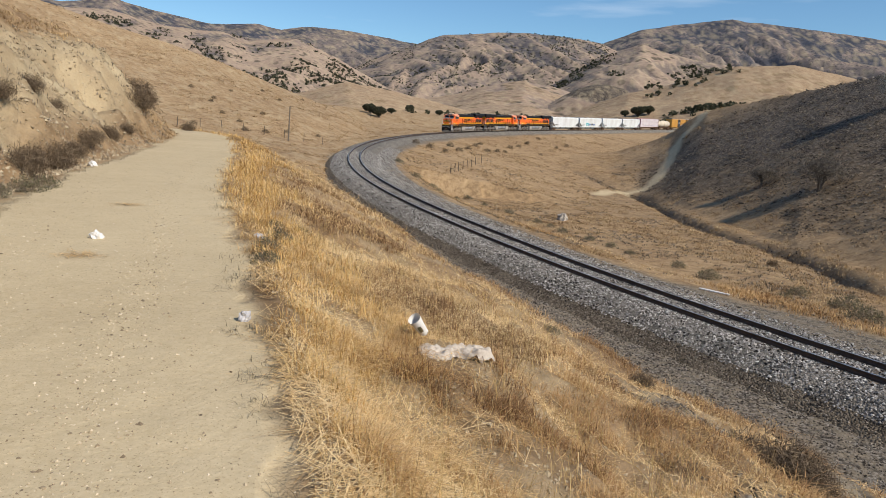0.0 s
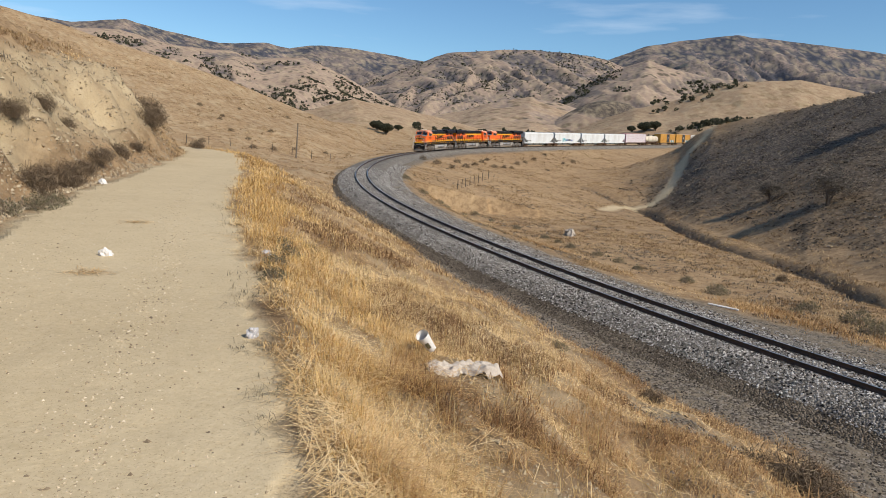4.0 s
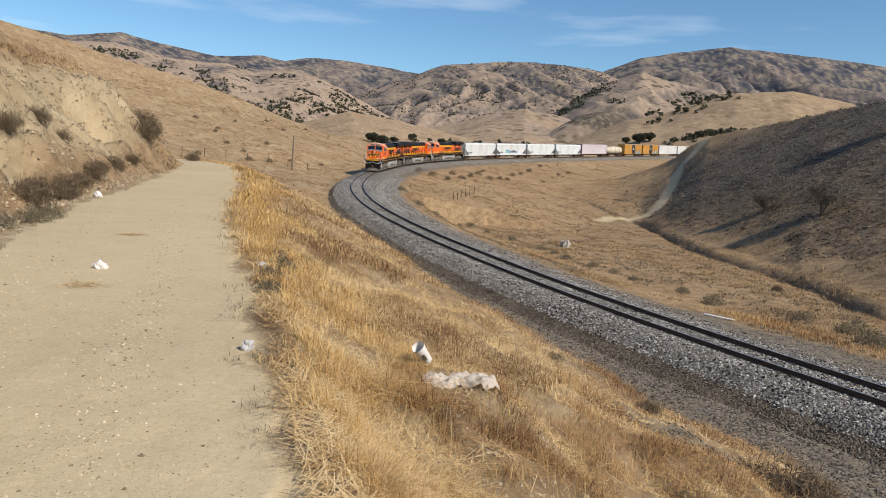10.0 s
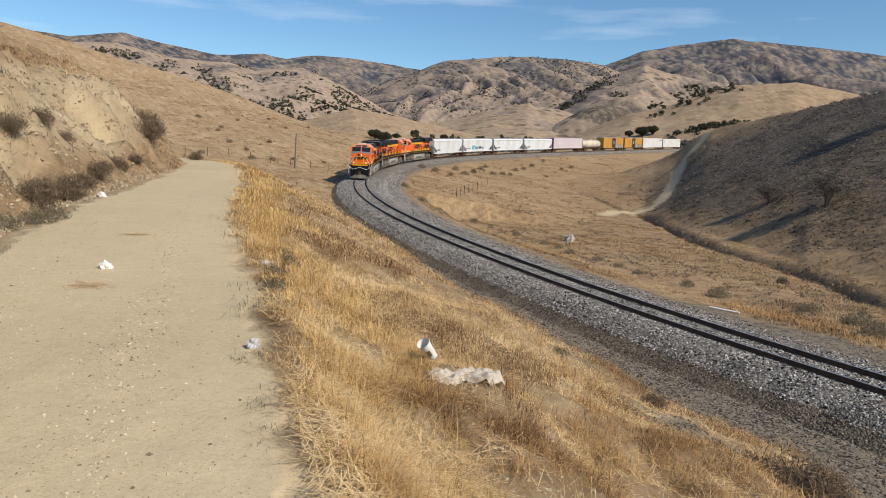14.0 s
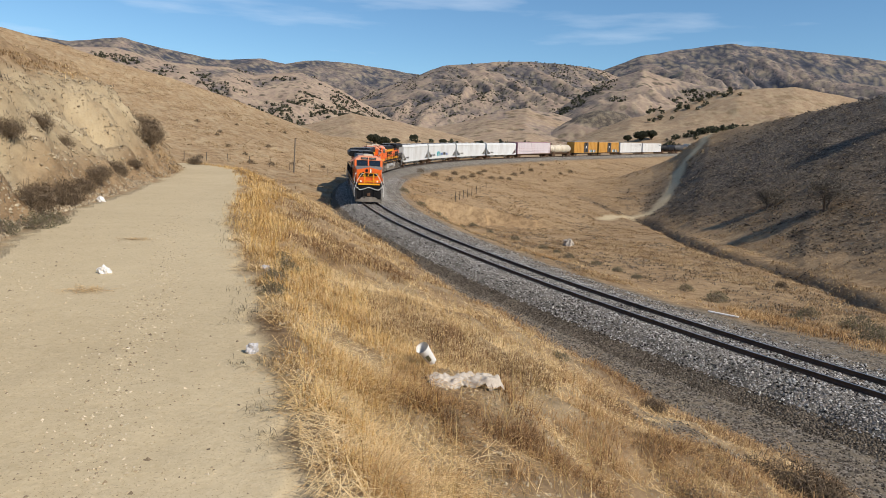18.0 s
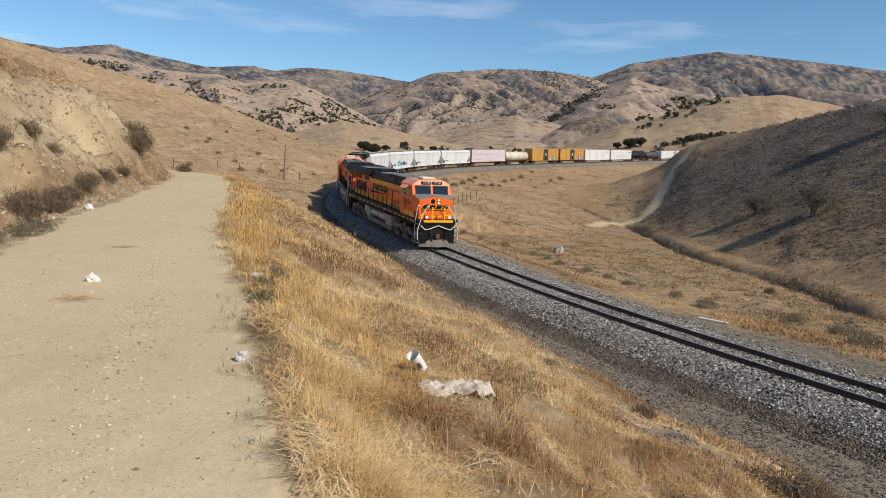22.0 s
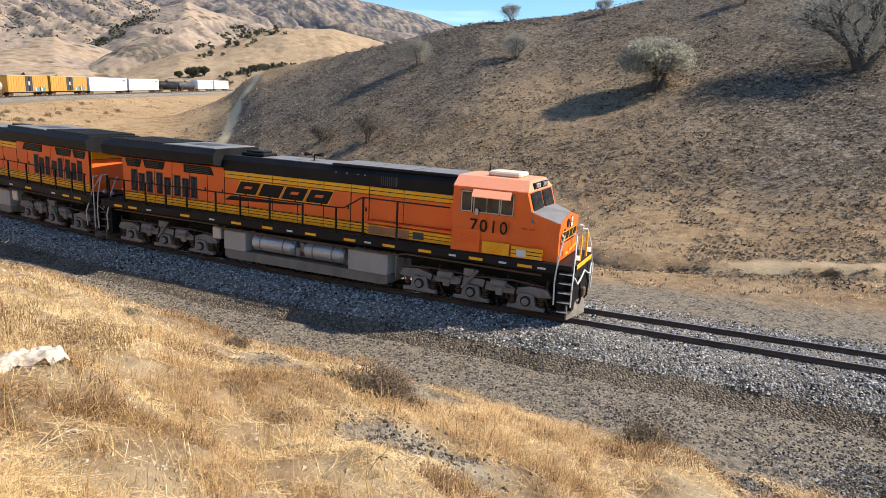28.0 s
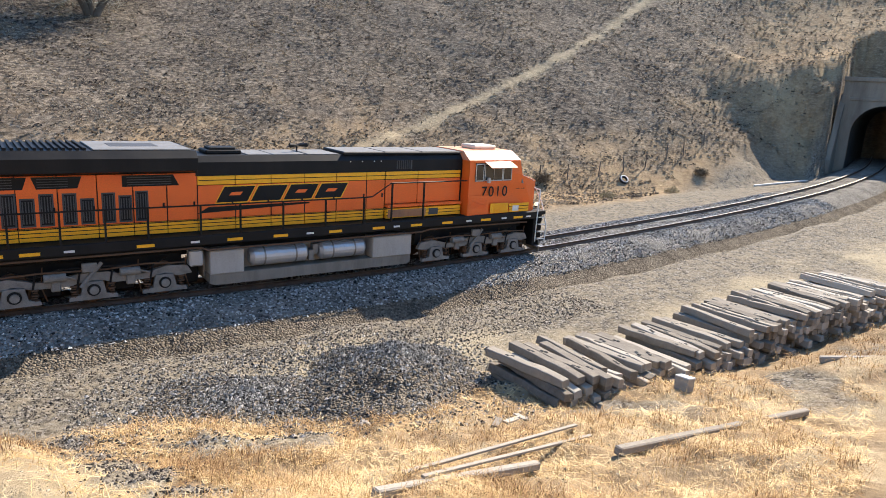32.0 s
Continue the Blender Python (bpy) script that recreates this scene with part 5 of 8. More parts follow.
            one_box("gate_post", M_YELLOW if e > 0 else M_BLACK, t, x + 0.16, x + 0.22, s * 0.45 - 0.05, s * 0.45 + 0.05, 2.02, 2.9, 0.01)
            part("ditch_light", rod(new_bm(), (x + e * 0.12, s * 0.85, 2.2), (x + e * 0.26, s * 0.85, 2.2), 0.085, 14), M_LAMP if (e > 0 and number == "7010") else M_SILVER, t)
            part("air_hose", pipe(new_bm(), [(x + e * 0.24, s * 0.55, 1.5), (x + e * 0.34, s * 0.6, 1.1), (x + e * 0.34, s * 0.5, 0.7), (x + e * 0.28, s * 0.4, 0.5)], 0.035), M_BLACK, t)
        part("safety_chain", pipe(new_bm(), [(x + e * 0.24, -1.3, 1.62), (x + e * 0.3, -0.95, 1.32), (x + e * 0.3, -0.6, 1.4), (x + e * 0.3, 0, 1.62), (x + e * 0.3, 0.6, 1.4), (x + e * 0.3, 0.95, 1.32), (x + e * 0.24, 1.3, 1.62)], 0.03), M_WHITE, t)
        part("pilot", prism(new_bm(), [(x - 0.1, 0.5), (x + e * 0.2, 0.5), (x + e * 0.2, 1.7), (x - 0.1, 1.7)], -1.25, 1.25), M_BLACK, t)
        bm = new_bm()
        for s in (-1, 1):
            q = [bm.verts.new(p) for p in ((x + e * 0.42, 0, 0.1), (x + e * 0.1, s * 1.35, 0.1), (x + e * 0.08, s * 1.35, 0.62), (x + e * 0.3, 0, 0.62))]
            bm.faces.new(q)
        g = bmesh.ops.extrude_face_region(bm, geom=bm.faces[:])
        for w in g["geom"]:
            if isinstance(w, bmesh.types.BMVert):
                w.co.x -= e * 0.05
        bmesh.ops.recalc_face_normals(bm, faces=bm.faces)
        part("snow_plough", bm, M_SKIRT, t)
        bm = new_bm()
        box(bm, x + e * 0.1, x + e * 0.3, -0.14, 0.14, 0.72, 0.98, 0.03)
        box(bm, x + e * 0.26, x + e * 0.38, -0.2, 0.12, 0.68, 1.02, 0.04)
        part("coupler", bm, M_RUST, t)
    # side handrails
    for s in (-1, 1):
        xs = [-10.45, -9.5, -8.2, -7.0, -5.8, -4.2, -2.9, -1.4, 0.2, 1.75, 2.95, 4.4]
        for x in xs:
            h = 3.5 if x > 2.8 else 3.02
            one_box("stanchion", M_BLACK, t, x - 0.028, x + 0.028, s * 1.44, s * 1.5, 2.02, h)
        part("handrail", pipe(new_bm(), [(-10.6, s * 1.47, 3.0), (1.75, s * 1.47, 3.0), (2.1, s * 1.47, 3.02), (2.9, s * 1.47, 3.5), (6.5, s * 1.47, 3.5)], 0.026), M_BLACK, t)
        part("handrail", pipe(new_bm(), [(-10.6, s * 1.47, 2.52), (2.9, s * 1.47, 2.52)], 0.016), M_BLACK, t)
    return t


def car_truck(t, cx):
    tr = thing("truck", "", "")
    tr.parent, tr.matrix_basis = t, Matrix.Translation((cx, 0, 0))
    for s in (-1, 1):
        out = [(-1.2, 0.42), (-1.2, 0.62), (-0.5, 0.86), (0.5, 0.86), (1.2, 0.62), (1.2, 0.42), (0.6, 0.42), (0.4, 0.22), (-0.4, 0.22), (-0.6, 0.42)]
        part("side_frame", prism(new_bm(), out, s * 0.95, s * 1.1), M_RUST, tr)
    for ax in (-0.89, 0.89):
        wheelset(tr, ax, 0.46)


def car_base(t, ln, zs=1.0, mat=None):
    for s in (-1, 1):
        car_truck(t, s * (ln / 2 - 2.6))
    e = ln / 2 - 0.55
    one_box("centre_sill", M_RUST, t, -e, e, -0.3, 0.3, 0.72, zs + 0.05)
    for s in (-1, 1):
        part("coupler", box(new_bm(), s * e, s * (ln / 2 + 0.02), -0.13, 0.13, 0.75, 1.0, 0.03), M_RUST, t)
        bm = new_bm()
        for y in (-1.38, -0.95):
            rod(bm, (s * (e + 0.02), y, 1.0), (s * (e + 0.02), y, 4.0), 0.025, 5)
        for k in range(8):
            rod(bm, (s * (e + 0.02), -1.38, 1.2 + k * 0.36), (s * (e + 0.02), -0.95, 1.2 + k * 0.36), 0.016, 5)
        part("end_ladder", bm, mat or M_RUST, t)


def hopper(ln, tag, mark):
    t = thing("hopper_car", tag, "hopper car", "covered hoppers")
    car_base(t, ln, 1.0, M_HOPPER)
    e = ln / 2 - 0.6
    # body with sloped ends
    bm = new_bm()
    sec = [(-1.55, 1.35), (-1.6, 4.0), (-1.35, 4.45), (1.35, 4.45), (1.6, 4.0), (1.55, 1.35)]
    stations = [(-e, 2.9), (-e + 2.4, 1.35), (e - 2.4, 1.35), (e, 2.9)]
    rings = []
    for x, low in stations:
        rings.append([bm.verts.new((x, y, max(z, low) if z < 2 else z)) for y, z in sec])
    for a, b in zip(rings[:-1], rings[1:]):
        for i in range(6):
            bm.faces.new((a[i], a[(i + 1) % 6], b[(i + 1) % 6], b[i]))
    bm.faces.new(rings[0][::-1]); bm.faces.new(rings[-1])
    bmesh.ops.recalc_face_normals(bm, faces=bm.faces)
    part("body", bm, M_HOPPER, t)
    for s in (-1, 1):
        one_box("side_sill", M_HOPPER, t, -e, e, s * 1.45, s * 1.6, 1.05, 1.36)
        one_box("top_chord", M_HOPPER, t, -e, e, s * 1.58, s * 1.66, 3.95, 4.1)
        for q in (-1, 1):
            part("end_brace", prism(new_bm(), [(q * e, 1.3), (q * (e - 0.12), 1.3), (q * (e - 0.12), 3.0), (q * e, 3.0)], s * 1.4, s * 1.55), M_HOPPER, t)
            part("slope_brace", rod(new_bm(), (q * (e - 0.1), s * 1.3, 1.3), (q * (e - 1.7), s * 1.3, 1.95), 0.05, 6), M_HOPPER, t)
        for k in range(3):
            one_box("data_panel", M_DARKGREY, t, e - 4.0 + k * 0.9, e - 3.4 + k * 0.9, s * 1.592, s * 1.6, 1.75, 2.05)
        if mark:
            for k, (a, b, z0, z1, mm) in enumerate(((-0.2, 0.05, 1.6, 2.7, M_TEAL), (0.12, 0.5, 2.1, 2.75, M_TEAL), (0.12, 0.3, 1.6, 2.0, M_TEAL), (0.55, 0.8, 1.6, 2.6, M_TEAL), (0.9, 1.6, 1.7, 2.4, M_BLUEP), (1.75, 2.5, 1.75, 2.5, M_DARKGREY), (2.6, 3.2, 1.7, 2.3, M_BLUEP))):
                x0 = (a - 1.6) * s * -2.2
                x1 = (b - 1.6) * s * -2.2
                part("spray_mark", prism(new_bm(), [(x0, z0), (x1, z0 + 0.1), (x1 + 0.15, z1), (x0 + 0.1, z1 - 0.12)], s * 1.59, s * 1.604), mm, t, "sprayed colour mark")
    for q in (-1, 0, 1):
        bm = new_bm()
        x = q * 4.2
        top = [bm.verts.new((x + dx, dy, 1.36)) for dx, dy in ((-1.9, -1.3), (1.9, -1.3), (1.9, 1.3), (-1.9, 1.3))]
        bot = [bm.verts.new((x + dx, dy, 0.45)) for dx, dy in ((-0.35, -0.5), (0.35, -0.5), (0.35, 0.5), (-0.35, 0.5))]
        bm.faces.new(bot)
        for i in range(4):
            bm.faces.new((top[i], top[(i + 1) % 4], bot[(i + 1) % 4], bot[i]))
        bmesh.ops.recalc_face_normals(bm, faces=bm.faces)
        part("discharge_bay", bm, M_HOPPER, t)
    one_box("roof_walk", M_DARKGREY, t, -e + 0.3, e - 0.3, -0.6, 0.6, 4.45, 4.54)
    for k in range(5):
        one_box("roof_hatch", M_HOPPER, t, -e + 1.8 + k * (2 * e - 3.6) / 4 - 0.4, -e + 1.8 + k * (2 * e - 3.6) / 4 + 0.4, -0.35, 0.35, 4.54, 4.62, 0.03)
    return t


def box_car(ln, tag, mat, h, ribs, doors, marks=False):
    t = thing("box_car", tag, "box car", "box cars")
    car_base(t, ln, 1.0, mat)
    e = ln / 2 - 0.75
    one_box("body", mat, t, -e, e, -1.5, 1.5, 1.05, h, 0.03)
    part("roof", prism(new_bm(), [(-e - 0.03, h), (e + 0.03, h), (e + 0.03, h + 0.1), (-e - 0.03, h + 0.1)], -1.4, 1.4), M_SILVER if mat is M_BOXYEL else mat, t)
    for s in (-1, 1):
        for k in range(ribs):
            x = -e + 0.35 + k * (2 * e - 0.7) / (ribs - 1)
            if doors and abs(x) < 2.0:
                continue
            one_box("side_post", mat, t, x - 0.06, x + 0.06, s * 1.5, s * 1.56, 1.15, h - 0.1)
        one_box("side_sill", M_BLACK if mat is M_BOXYEL else mat, t, -e, e, s * 1.44, s * 1.52, 0.92, 1.08)
        if doors:
            dw = one_box("doorway", M_BLACK, t, -1.7, 1.7, s * 1.5, s * 1.53, 1.2, h - 0.15)
            for a in (-1.65, 0.45):
                d = one_box("door", M_DARKGREY, t, a, a + 1.2, s * 1.53, s * 1.6, 1.25, h - 0.2, 0.01)
                one_box("door_bar", M_BLACK, d, a + 0.55, a + 0.62, s * 1.6, s * 1.63, 1.3, h - 0.3)
            one_box("stencil", M_WHITE, t, -0.35, 0.25, s * 1.53, s * 1.54, 2.7, 3.6)
        if marks:
            for k in range(7):
                a = -e + 1.6 + k * 0.75
                mm = (M_TEAL, M_BLUEP, M_WHITE, M_DARKGREY)[k % 4]
                part("spray_mark", prism(new_bm(), [(a, 1.2), (a + 0.6, 1.3), (a + 0.75, 2.2 + 0.2 * (k % 2)), (a + 0.2, 2.1)], s * 1.556, s * 1.57), mm, t, "sprayed colour mark")
        else:
            one_box("stencil", M_DARKGREY if not doors else M_BLACK, t, -e + 1.2, -e + 3.0, s * 1.556, s * 1.566, h - 0.95, h - 0.6)
    return t


def tank_car(ln, tag, mat, band):
    t = thing("tank_car", tag, "tank car", "tank cars")
    car_base(t, ln, 1.0)
    e = ln / 2 - 1.2
    bm = new_bm()
    rod(bm, (-e + 0.7, 0, 2.55), (e - 0.7, 0, 2.55), 1.42, 28)
    for s in (-1, 1):
        rod(bm, (s * (e - 0.7), 0, 2.55), (s * (e - 0.25), 0, 2.55), 1.42, 28, 1.12)
        rod(bm, (s * (e - 0.25), 0, 2.55), (s * e, 0, 2.55), 1.12, 28, 0.55)
    for f in bm.faces:
        f.smooth = len(f.verts) == 4
    part("tank", bm, mat, t)
    part("dome", box(rod(new_bm(), (0, 0, 3.9), (0, 0, 4.3), 0.55, 16), -1.2, 1.2, -0.7, 0.7, 3.86, 3.92), mat, t)
    part("dome_rail", pipe(new_bm(), [(-1.2, -0.7, 3.9), (-1.2, -0.7, 4.75), (1.2, -0.7, 4.75), (1.2, 0.7, 4.75), (-1.2, 0.7, 4.75), (-1.2, -0.7, 4.75)], 0.03), band, t)
    one_box("walkway", M_RUST, t, -e - 0.5, e + 0.5, -1.3, 1.3, 1.0, 1.1)
    for s in (-1, 1):
        part("side_rail", pipe(new_bm(), [(-e - 0.4, s * 1.35, 1.1), (-e - 0.4, s * 1.35, 2.2), (e + 0.4, s * 1.35, 2.2), (e + 0.4, s * 1.35, 1.1)], 0.025), band, t)
        part("saddle", box(new_bm(), s * (e - 1.3) - 0.35, s * (e - 1.3) + 0.35, -1.2, 1.2, 1.1, 1.7), M_RUST, t)
        part("dome_ladder", pipe(new_bm(), [(0.25, s * 1.45, 1.1), (0.25, s * 1.46, 2.6), (0.25, s * 0.75, 3.92)], 0.03), band, t)
    return t


def lumber_car(ln):
    t = thing("lumber_car", "centre-beam flat car stacked with pale pink wrapped lumber", "flat car")
    car_base(t, ln, 1.0)
    e = ln / 2 - 0.8
    one_box("deck", M_RUST, t, -e, e, -1.5, 1.5, 1.0, 1.2)
    one_box("centre_beam", M_MAROON, t, -e + 0.1, e - 0.1, -0.08, 0.08, 1.2, 4.75)
    one_box("top_chord", M_MAROON, t, -e, e, -0.4, 0.4, 4.72, 4.84)
    for s in (-1, 1):
        one_box("end_wall", M_MAROON, t, s * e - 0.08, s * e + 0.08, -1.5, 1.5, 1.2, 4.7)
    b0 = None
    for s in (-1, 1):
        for i in range(5):
            for k in range(5):
                x0, w = -e + 0.25 + i * (2 * e - 0.5) / 5, (2 * e - 0.5) / 5
                z0 = 1.22 + k * 0.69
                b = one_box("lumber_pack", M_PINK, t, x0 + 0.03, x0 + w - 0.03, s * 0.12, s * 1.46, z0, z0 + 0.65, 0.02)
                for q in (0.2, 0.5, 0.8):
                    one_box("print_bar", M_MAROON, b, x0 + w * q - 0.25, x0 + w * q + 0.25, s * 1.46, s * 1.464, z0 + 0.24, z0 + 0.34)
    return t


CONSIST = []
CONSIST.append((locomotive("orange and black diesel locomotive with yellow stripes, lit headlights", "7010"), 22.3, 7.38, 0))
CONSIST.append((locomotive("orange and black diesel locomotive running backwards, yellow stripes", "8155"), 22.5, 7.38, 1))
CONSIST.append((locomotive("orange and black diesel locomotive coupled before white hoppers", ""), 22.5, 7.38, 0))
for ln, mark in ((20.9, False), (20.3, True), (20.2, False), (20.3, False)):
    tag = "dusty white covered hopper car with teal spray marks" if mark else "dusty white covered hopper car on the far curve"
    CONSIST.append((hopper(ln, tag, mark), ln, ln / 2 - 2.6, 0))
CONSIST.append((lumber_car(24.1), 24.1, 9.4, 0))
CONSIST.append((tank_car(16.6, "cream tank car with rust-stained sides", M_CREAM, M_RUST), 16.6, 5.7, 0))
CONSIST.append((box_car(20.9, "yellow box car with black doors and spray marks", M_BOXYEL, 5.0, 17, True, True), 20.9, 7.8, 0))
CONSIST.append((box_car(20.8, "yellow box car with black double doors", M_BOXYEL, 5.0, 17, True, True), 20.8, 7.8, 0))
CONSIST.append((box_car(25.2, "long white ribbed refrigerator box car", M_WHITE, 4.75, 21, False), 25.2, 9.9, 0))
CONSIST.append((box_car(24.6, "white ribbed refrigerator box car, slightly stained", M_WHITE, 4.55, 21, False), 24.6, 9.6, 0))
CONSIST.append((tank_car(19.4, "black tank car with dark walkway", M_BLACK, M_BLACK), 19.4, 7.1, 0))
CONSIST.append((tank_car(18.0, "dark grey tank car behind a black one", M_DARKGREY, M_BLACK), 18.0, 6.4, 0))
CONSIST.append((box_car(20.3, "white box car near the end of view", M_WHITE, 4.5, 17, False), 20.3, 7.5, 0))
CONSIST.append((box_car(20.3, "white box car trailing behind the hill", M_WHITE, 4.5, 17, False), 20.3, 7.5, 0))

# ---- tunnel ----
def on_track(s):
    p = track_at(s)
    th = float(np.interp(s, TS, TH))
    return Matrix.Translation(p) @ Matrix.Rotation(th + math.pi, 4, "Z")      # x runs with the train, y to its left


def arch(w, h, n=14):
    pts = [(-w, 0.0), (-w, h - w)]
    pts += [(-w * math.cos(a), h - w + w * math.sin(a)) for a in (math.pi * k / n for k in range(1, n))]
    return pts + [(w, h - w), (w, 0.0)]


def tunnel():
    t = thing("tunnel_portal", "stained concrete tunnel portal set in the hillside", "tunnel", kind="structure", at=on_track(-97.0))
    bm = new_bm()
    inner = arch(2.75, 6.9)
    top, half = 9.4, 4.0
    front, back = [], []
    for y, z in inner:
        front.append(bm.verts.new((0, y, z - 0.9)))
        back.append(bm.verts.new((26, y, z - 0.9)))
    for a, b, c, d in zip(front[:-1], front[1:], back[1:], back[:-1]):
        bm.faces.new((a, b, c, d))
    # a flat dark grey face closes the bore 26 m in
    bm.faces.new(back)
    part("bore", bm, M_DARKGREY, t, "dark grey tunnel bore with a closed back")
    bm = new_bm()
    outer = []
    for y, z in inner:
        f = min(1.0, max(z, 0.01) / 6.9)
        outer.append((math.copysign(half, y) if abs(y) > 0.4 * 2.75 else y * half / (0.4 * 2.75), top if z > 6.0 else z * top / 6.0 if z > 0 else 0.0))
    A = [bm.verts.new((-0.35, y, z - 0.9)) for y, z in inner]
    Bv = [bm.verts.new((-0.35, y, z - 0.9)) for y, z in outer]
    C = [bm.verts.new((0.5, y, z - 0.9)) for y, z in outer]
    D = [bm.verts.new((0.5, y, z - 0.9)) for y, z in inner]
    for k in range(len(inner) - 1):
        bm.faces.new((A[k], A[k + 1], Bv[k + 1], Bv[k]))
        bm.faces.new((Bv[k], Bv[k + 1], C[k + 1], C[k]))
        bm.faces.new((D[k], D[k + 1], A[k + 1], A[k]))
    bmesh.ops.recalc_face_normals(bm, faces=bm.faces)
    part("face_wall", bm, M_CONC, t)
    one_box("cornice", M_CONC, t, -0.55, 0.5, -4.1, 4.1, 8.3, 8.75, 0.05)
    one_box("keystone_band", M_CONC, t, -0.45, -0.3, -3.3, 3.3, 6.4, 6.7, 0.03)
    for s in (-1, 1):
        part("wing_wall", prism(new_bm(), [(-3.5, -1.0), (0.4, -1.0), (0.4, 7.0), (-0.8, 5.6), (-3.5, 0.4)], s * 3.7, s * 4.2), M_CONC, t)


tunnel()


# ---- plants ----
RNG = np.random.RandomState(11)


def leaves(n, centre, radius, size, rng, flat=1.0):
    """n small random quads in a ball round a centre."""
    p = rng.normal(size=(n, 3))
    p /= np.linalg.norm(p, axis=1)[:, None] + 1e-9
    p *= (radius * rng.uniform(0.25, 1.0, n) ** 0.6)[:, None]
    p[:, 2] *= flat
    a, b = rng.normal(size=(n, 3)), rng.normal(size=(n, 3))
    a /= np.linalg.norm(a, axis=1)[:, None]
    b -= a * (a * b).sum(1)[:, None]
    b /= np.linalg.norm(b, axis=1)[:, None]
    s = size * rng.uniform(0.6, 1.3, n)[:, None]
    c = np.asarray(centre) + p
    return np.stack([c - a * s - b * s * 0.5, c + a * s - b * s * 0.5, c + a * s * 0.7 + b * s * 0.6, c - a * s * 0.7 + b * s * 0.6], 1).reshape(-1, 3)


def strips(n, base, centre, radii, width, rng, length=0.45, low=-0.35):
    """n thin bent twigs that point outward through a dome."""
    p = rng.normal(size=(n, 3))
    p /= np.linalg.norm(p, axis=1)[:, None] + 1e-9
    p[:, 2] = np.where(p[:, 2] < low, -p[:, 2], p[:, 2])
    lump = 1 + 0.22 * val_noise(p[:, 0] * 2 + p[:, 2], p[:, 1] * 2 - p[:, 2], 0.55)
    q = p * np.asarray(radii) * (rng.uniform(0.12, 1.0, n) ** 0.5 * lump)[:, None]
    tip = np.asarray(centre) + q
    way = tip - np.asarray(base)
    ln = np.linalg.norm(way, axis=1)[:, None]
    size = length * float(np.mean(radii)) * rng.uniform(0.5, 1.3, n)[:, None]
    root = tip - (way / ln * 0.55 + rng.normal(0, 0.5, (n, 3))) * size
    mid = (tip + root) / 2 + rng.normal(0, 0.16, (n, 3)) * size
    side = np.cross(way, rng.normal(size=(n, 3)))
    side *= width / (np.linalg.norm(side, axis=1)[:, None] + 1e-9)
    v = np.stack([root - side, root + side, mid + side * 0.8, mid - side * 0.8, mid - side * 0.8, mid + side * 0.8, tip + side * 0.3, tip - side * 0.3], 1)
    return v.reshape(-1, 3)


def quads_mesh(name, verts, material):
    return sheet(name, verts, np.arange(len(verts)).reshape(-1, 4), material, False)


def tube(segs, verts, faces, a, b, r0, r1):
    v = (b - a)
    m = v.to_track_quat("Z", "Y").to_matrix()
    i0 = len(verts)
    for base, r in ((a, r0), (b, r1)):
        for k in range(segs):
            t = 2 * math.pi * k / segs
            verts.append(base + m @ Vector((r * math.cos(t), r * math.sin(t), 0)))
    for k in range(segs):
        faces.append((i0 + k, i0 + (k + 1) % segs, i0 + segs + (k + 1) % segs, i0 + segs + k))


def grow(rnd, start, way, length, rad, depth, verts, faces, tips, spread=0.6, droop=0.0):
    a = start
    steps = 2
    for k in range(steps):
        way = (way + Vector((rnd.uniform(-1, 1), rnd.uniform(-1, 1), rnd.uniform(-0.4, 0.6) - droop)) * 0.22).normalized()
        b = a + way * (length / steps)
        tube(5 if depth > 1 else 3, verts, faces, a, b, rad * (1 - 0.3 * k / steps), rad * (1 - 0.3 * (k + 1) / steps))
        a = b
    if depth == 0:
        tips.append(a)
        return
    for k in range(rnd.choice((2, 3, 3))):
        q = (way + Vector((rnd.uniform(-1, 1), rnd.uniform(-1, 1), rnd.uniform(-0.35, 0.8))) * spread * 1.5).normalized()
        grow(rnd, a, q, length * rnd.uniform(0.6, 0.85), rad * 0.62, depth - 1, verts, faces, tips, spread, droop)
    if depth > 1:
        tips.append(a)


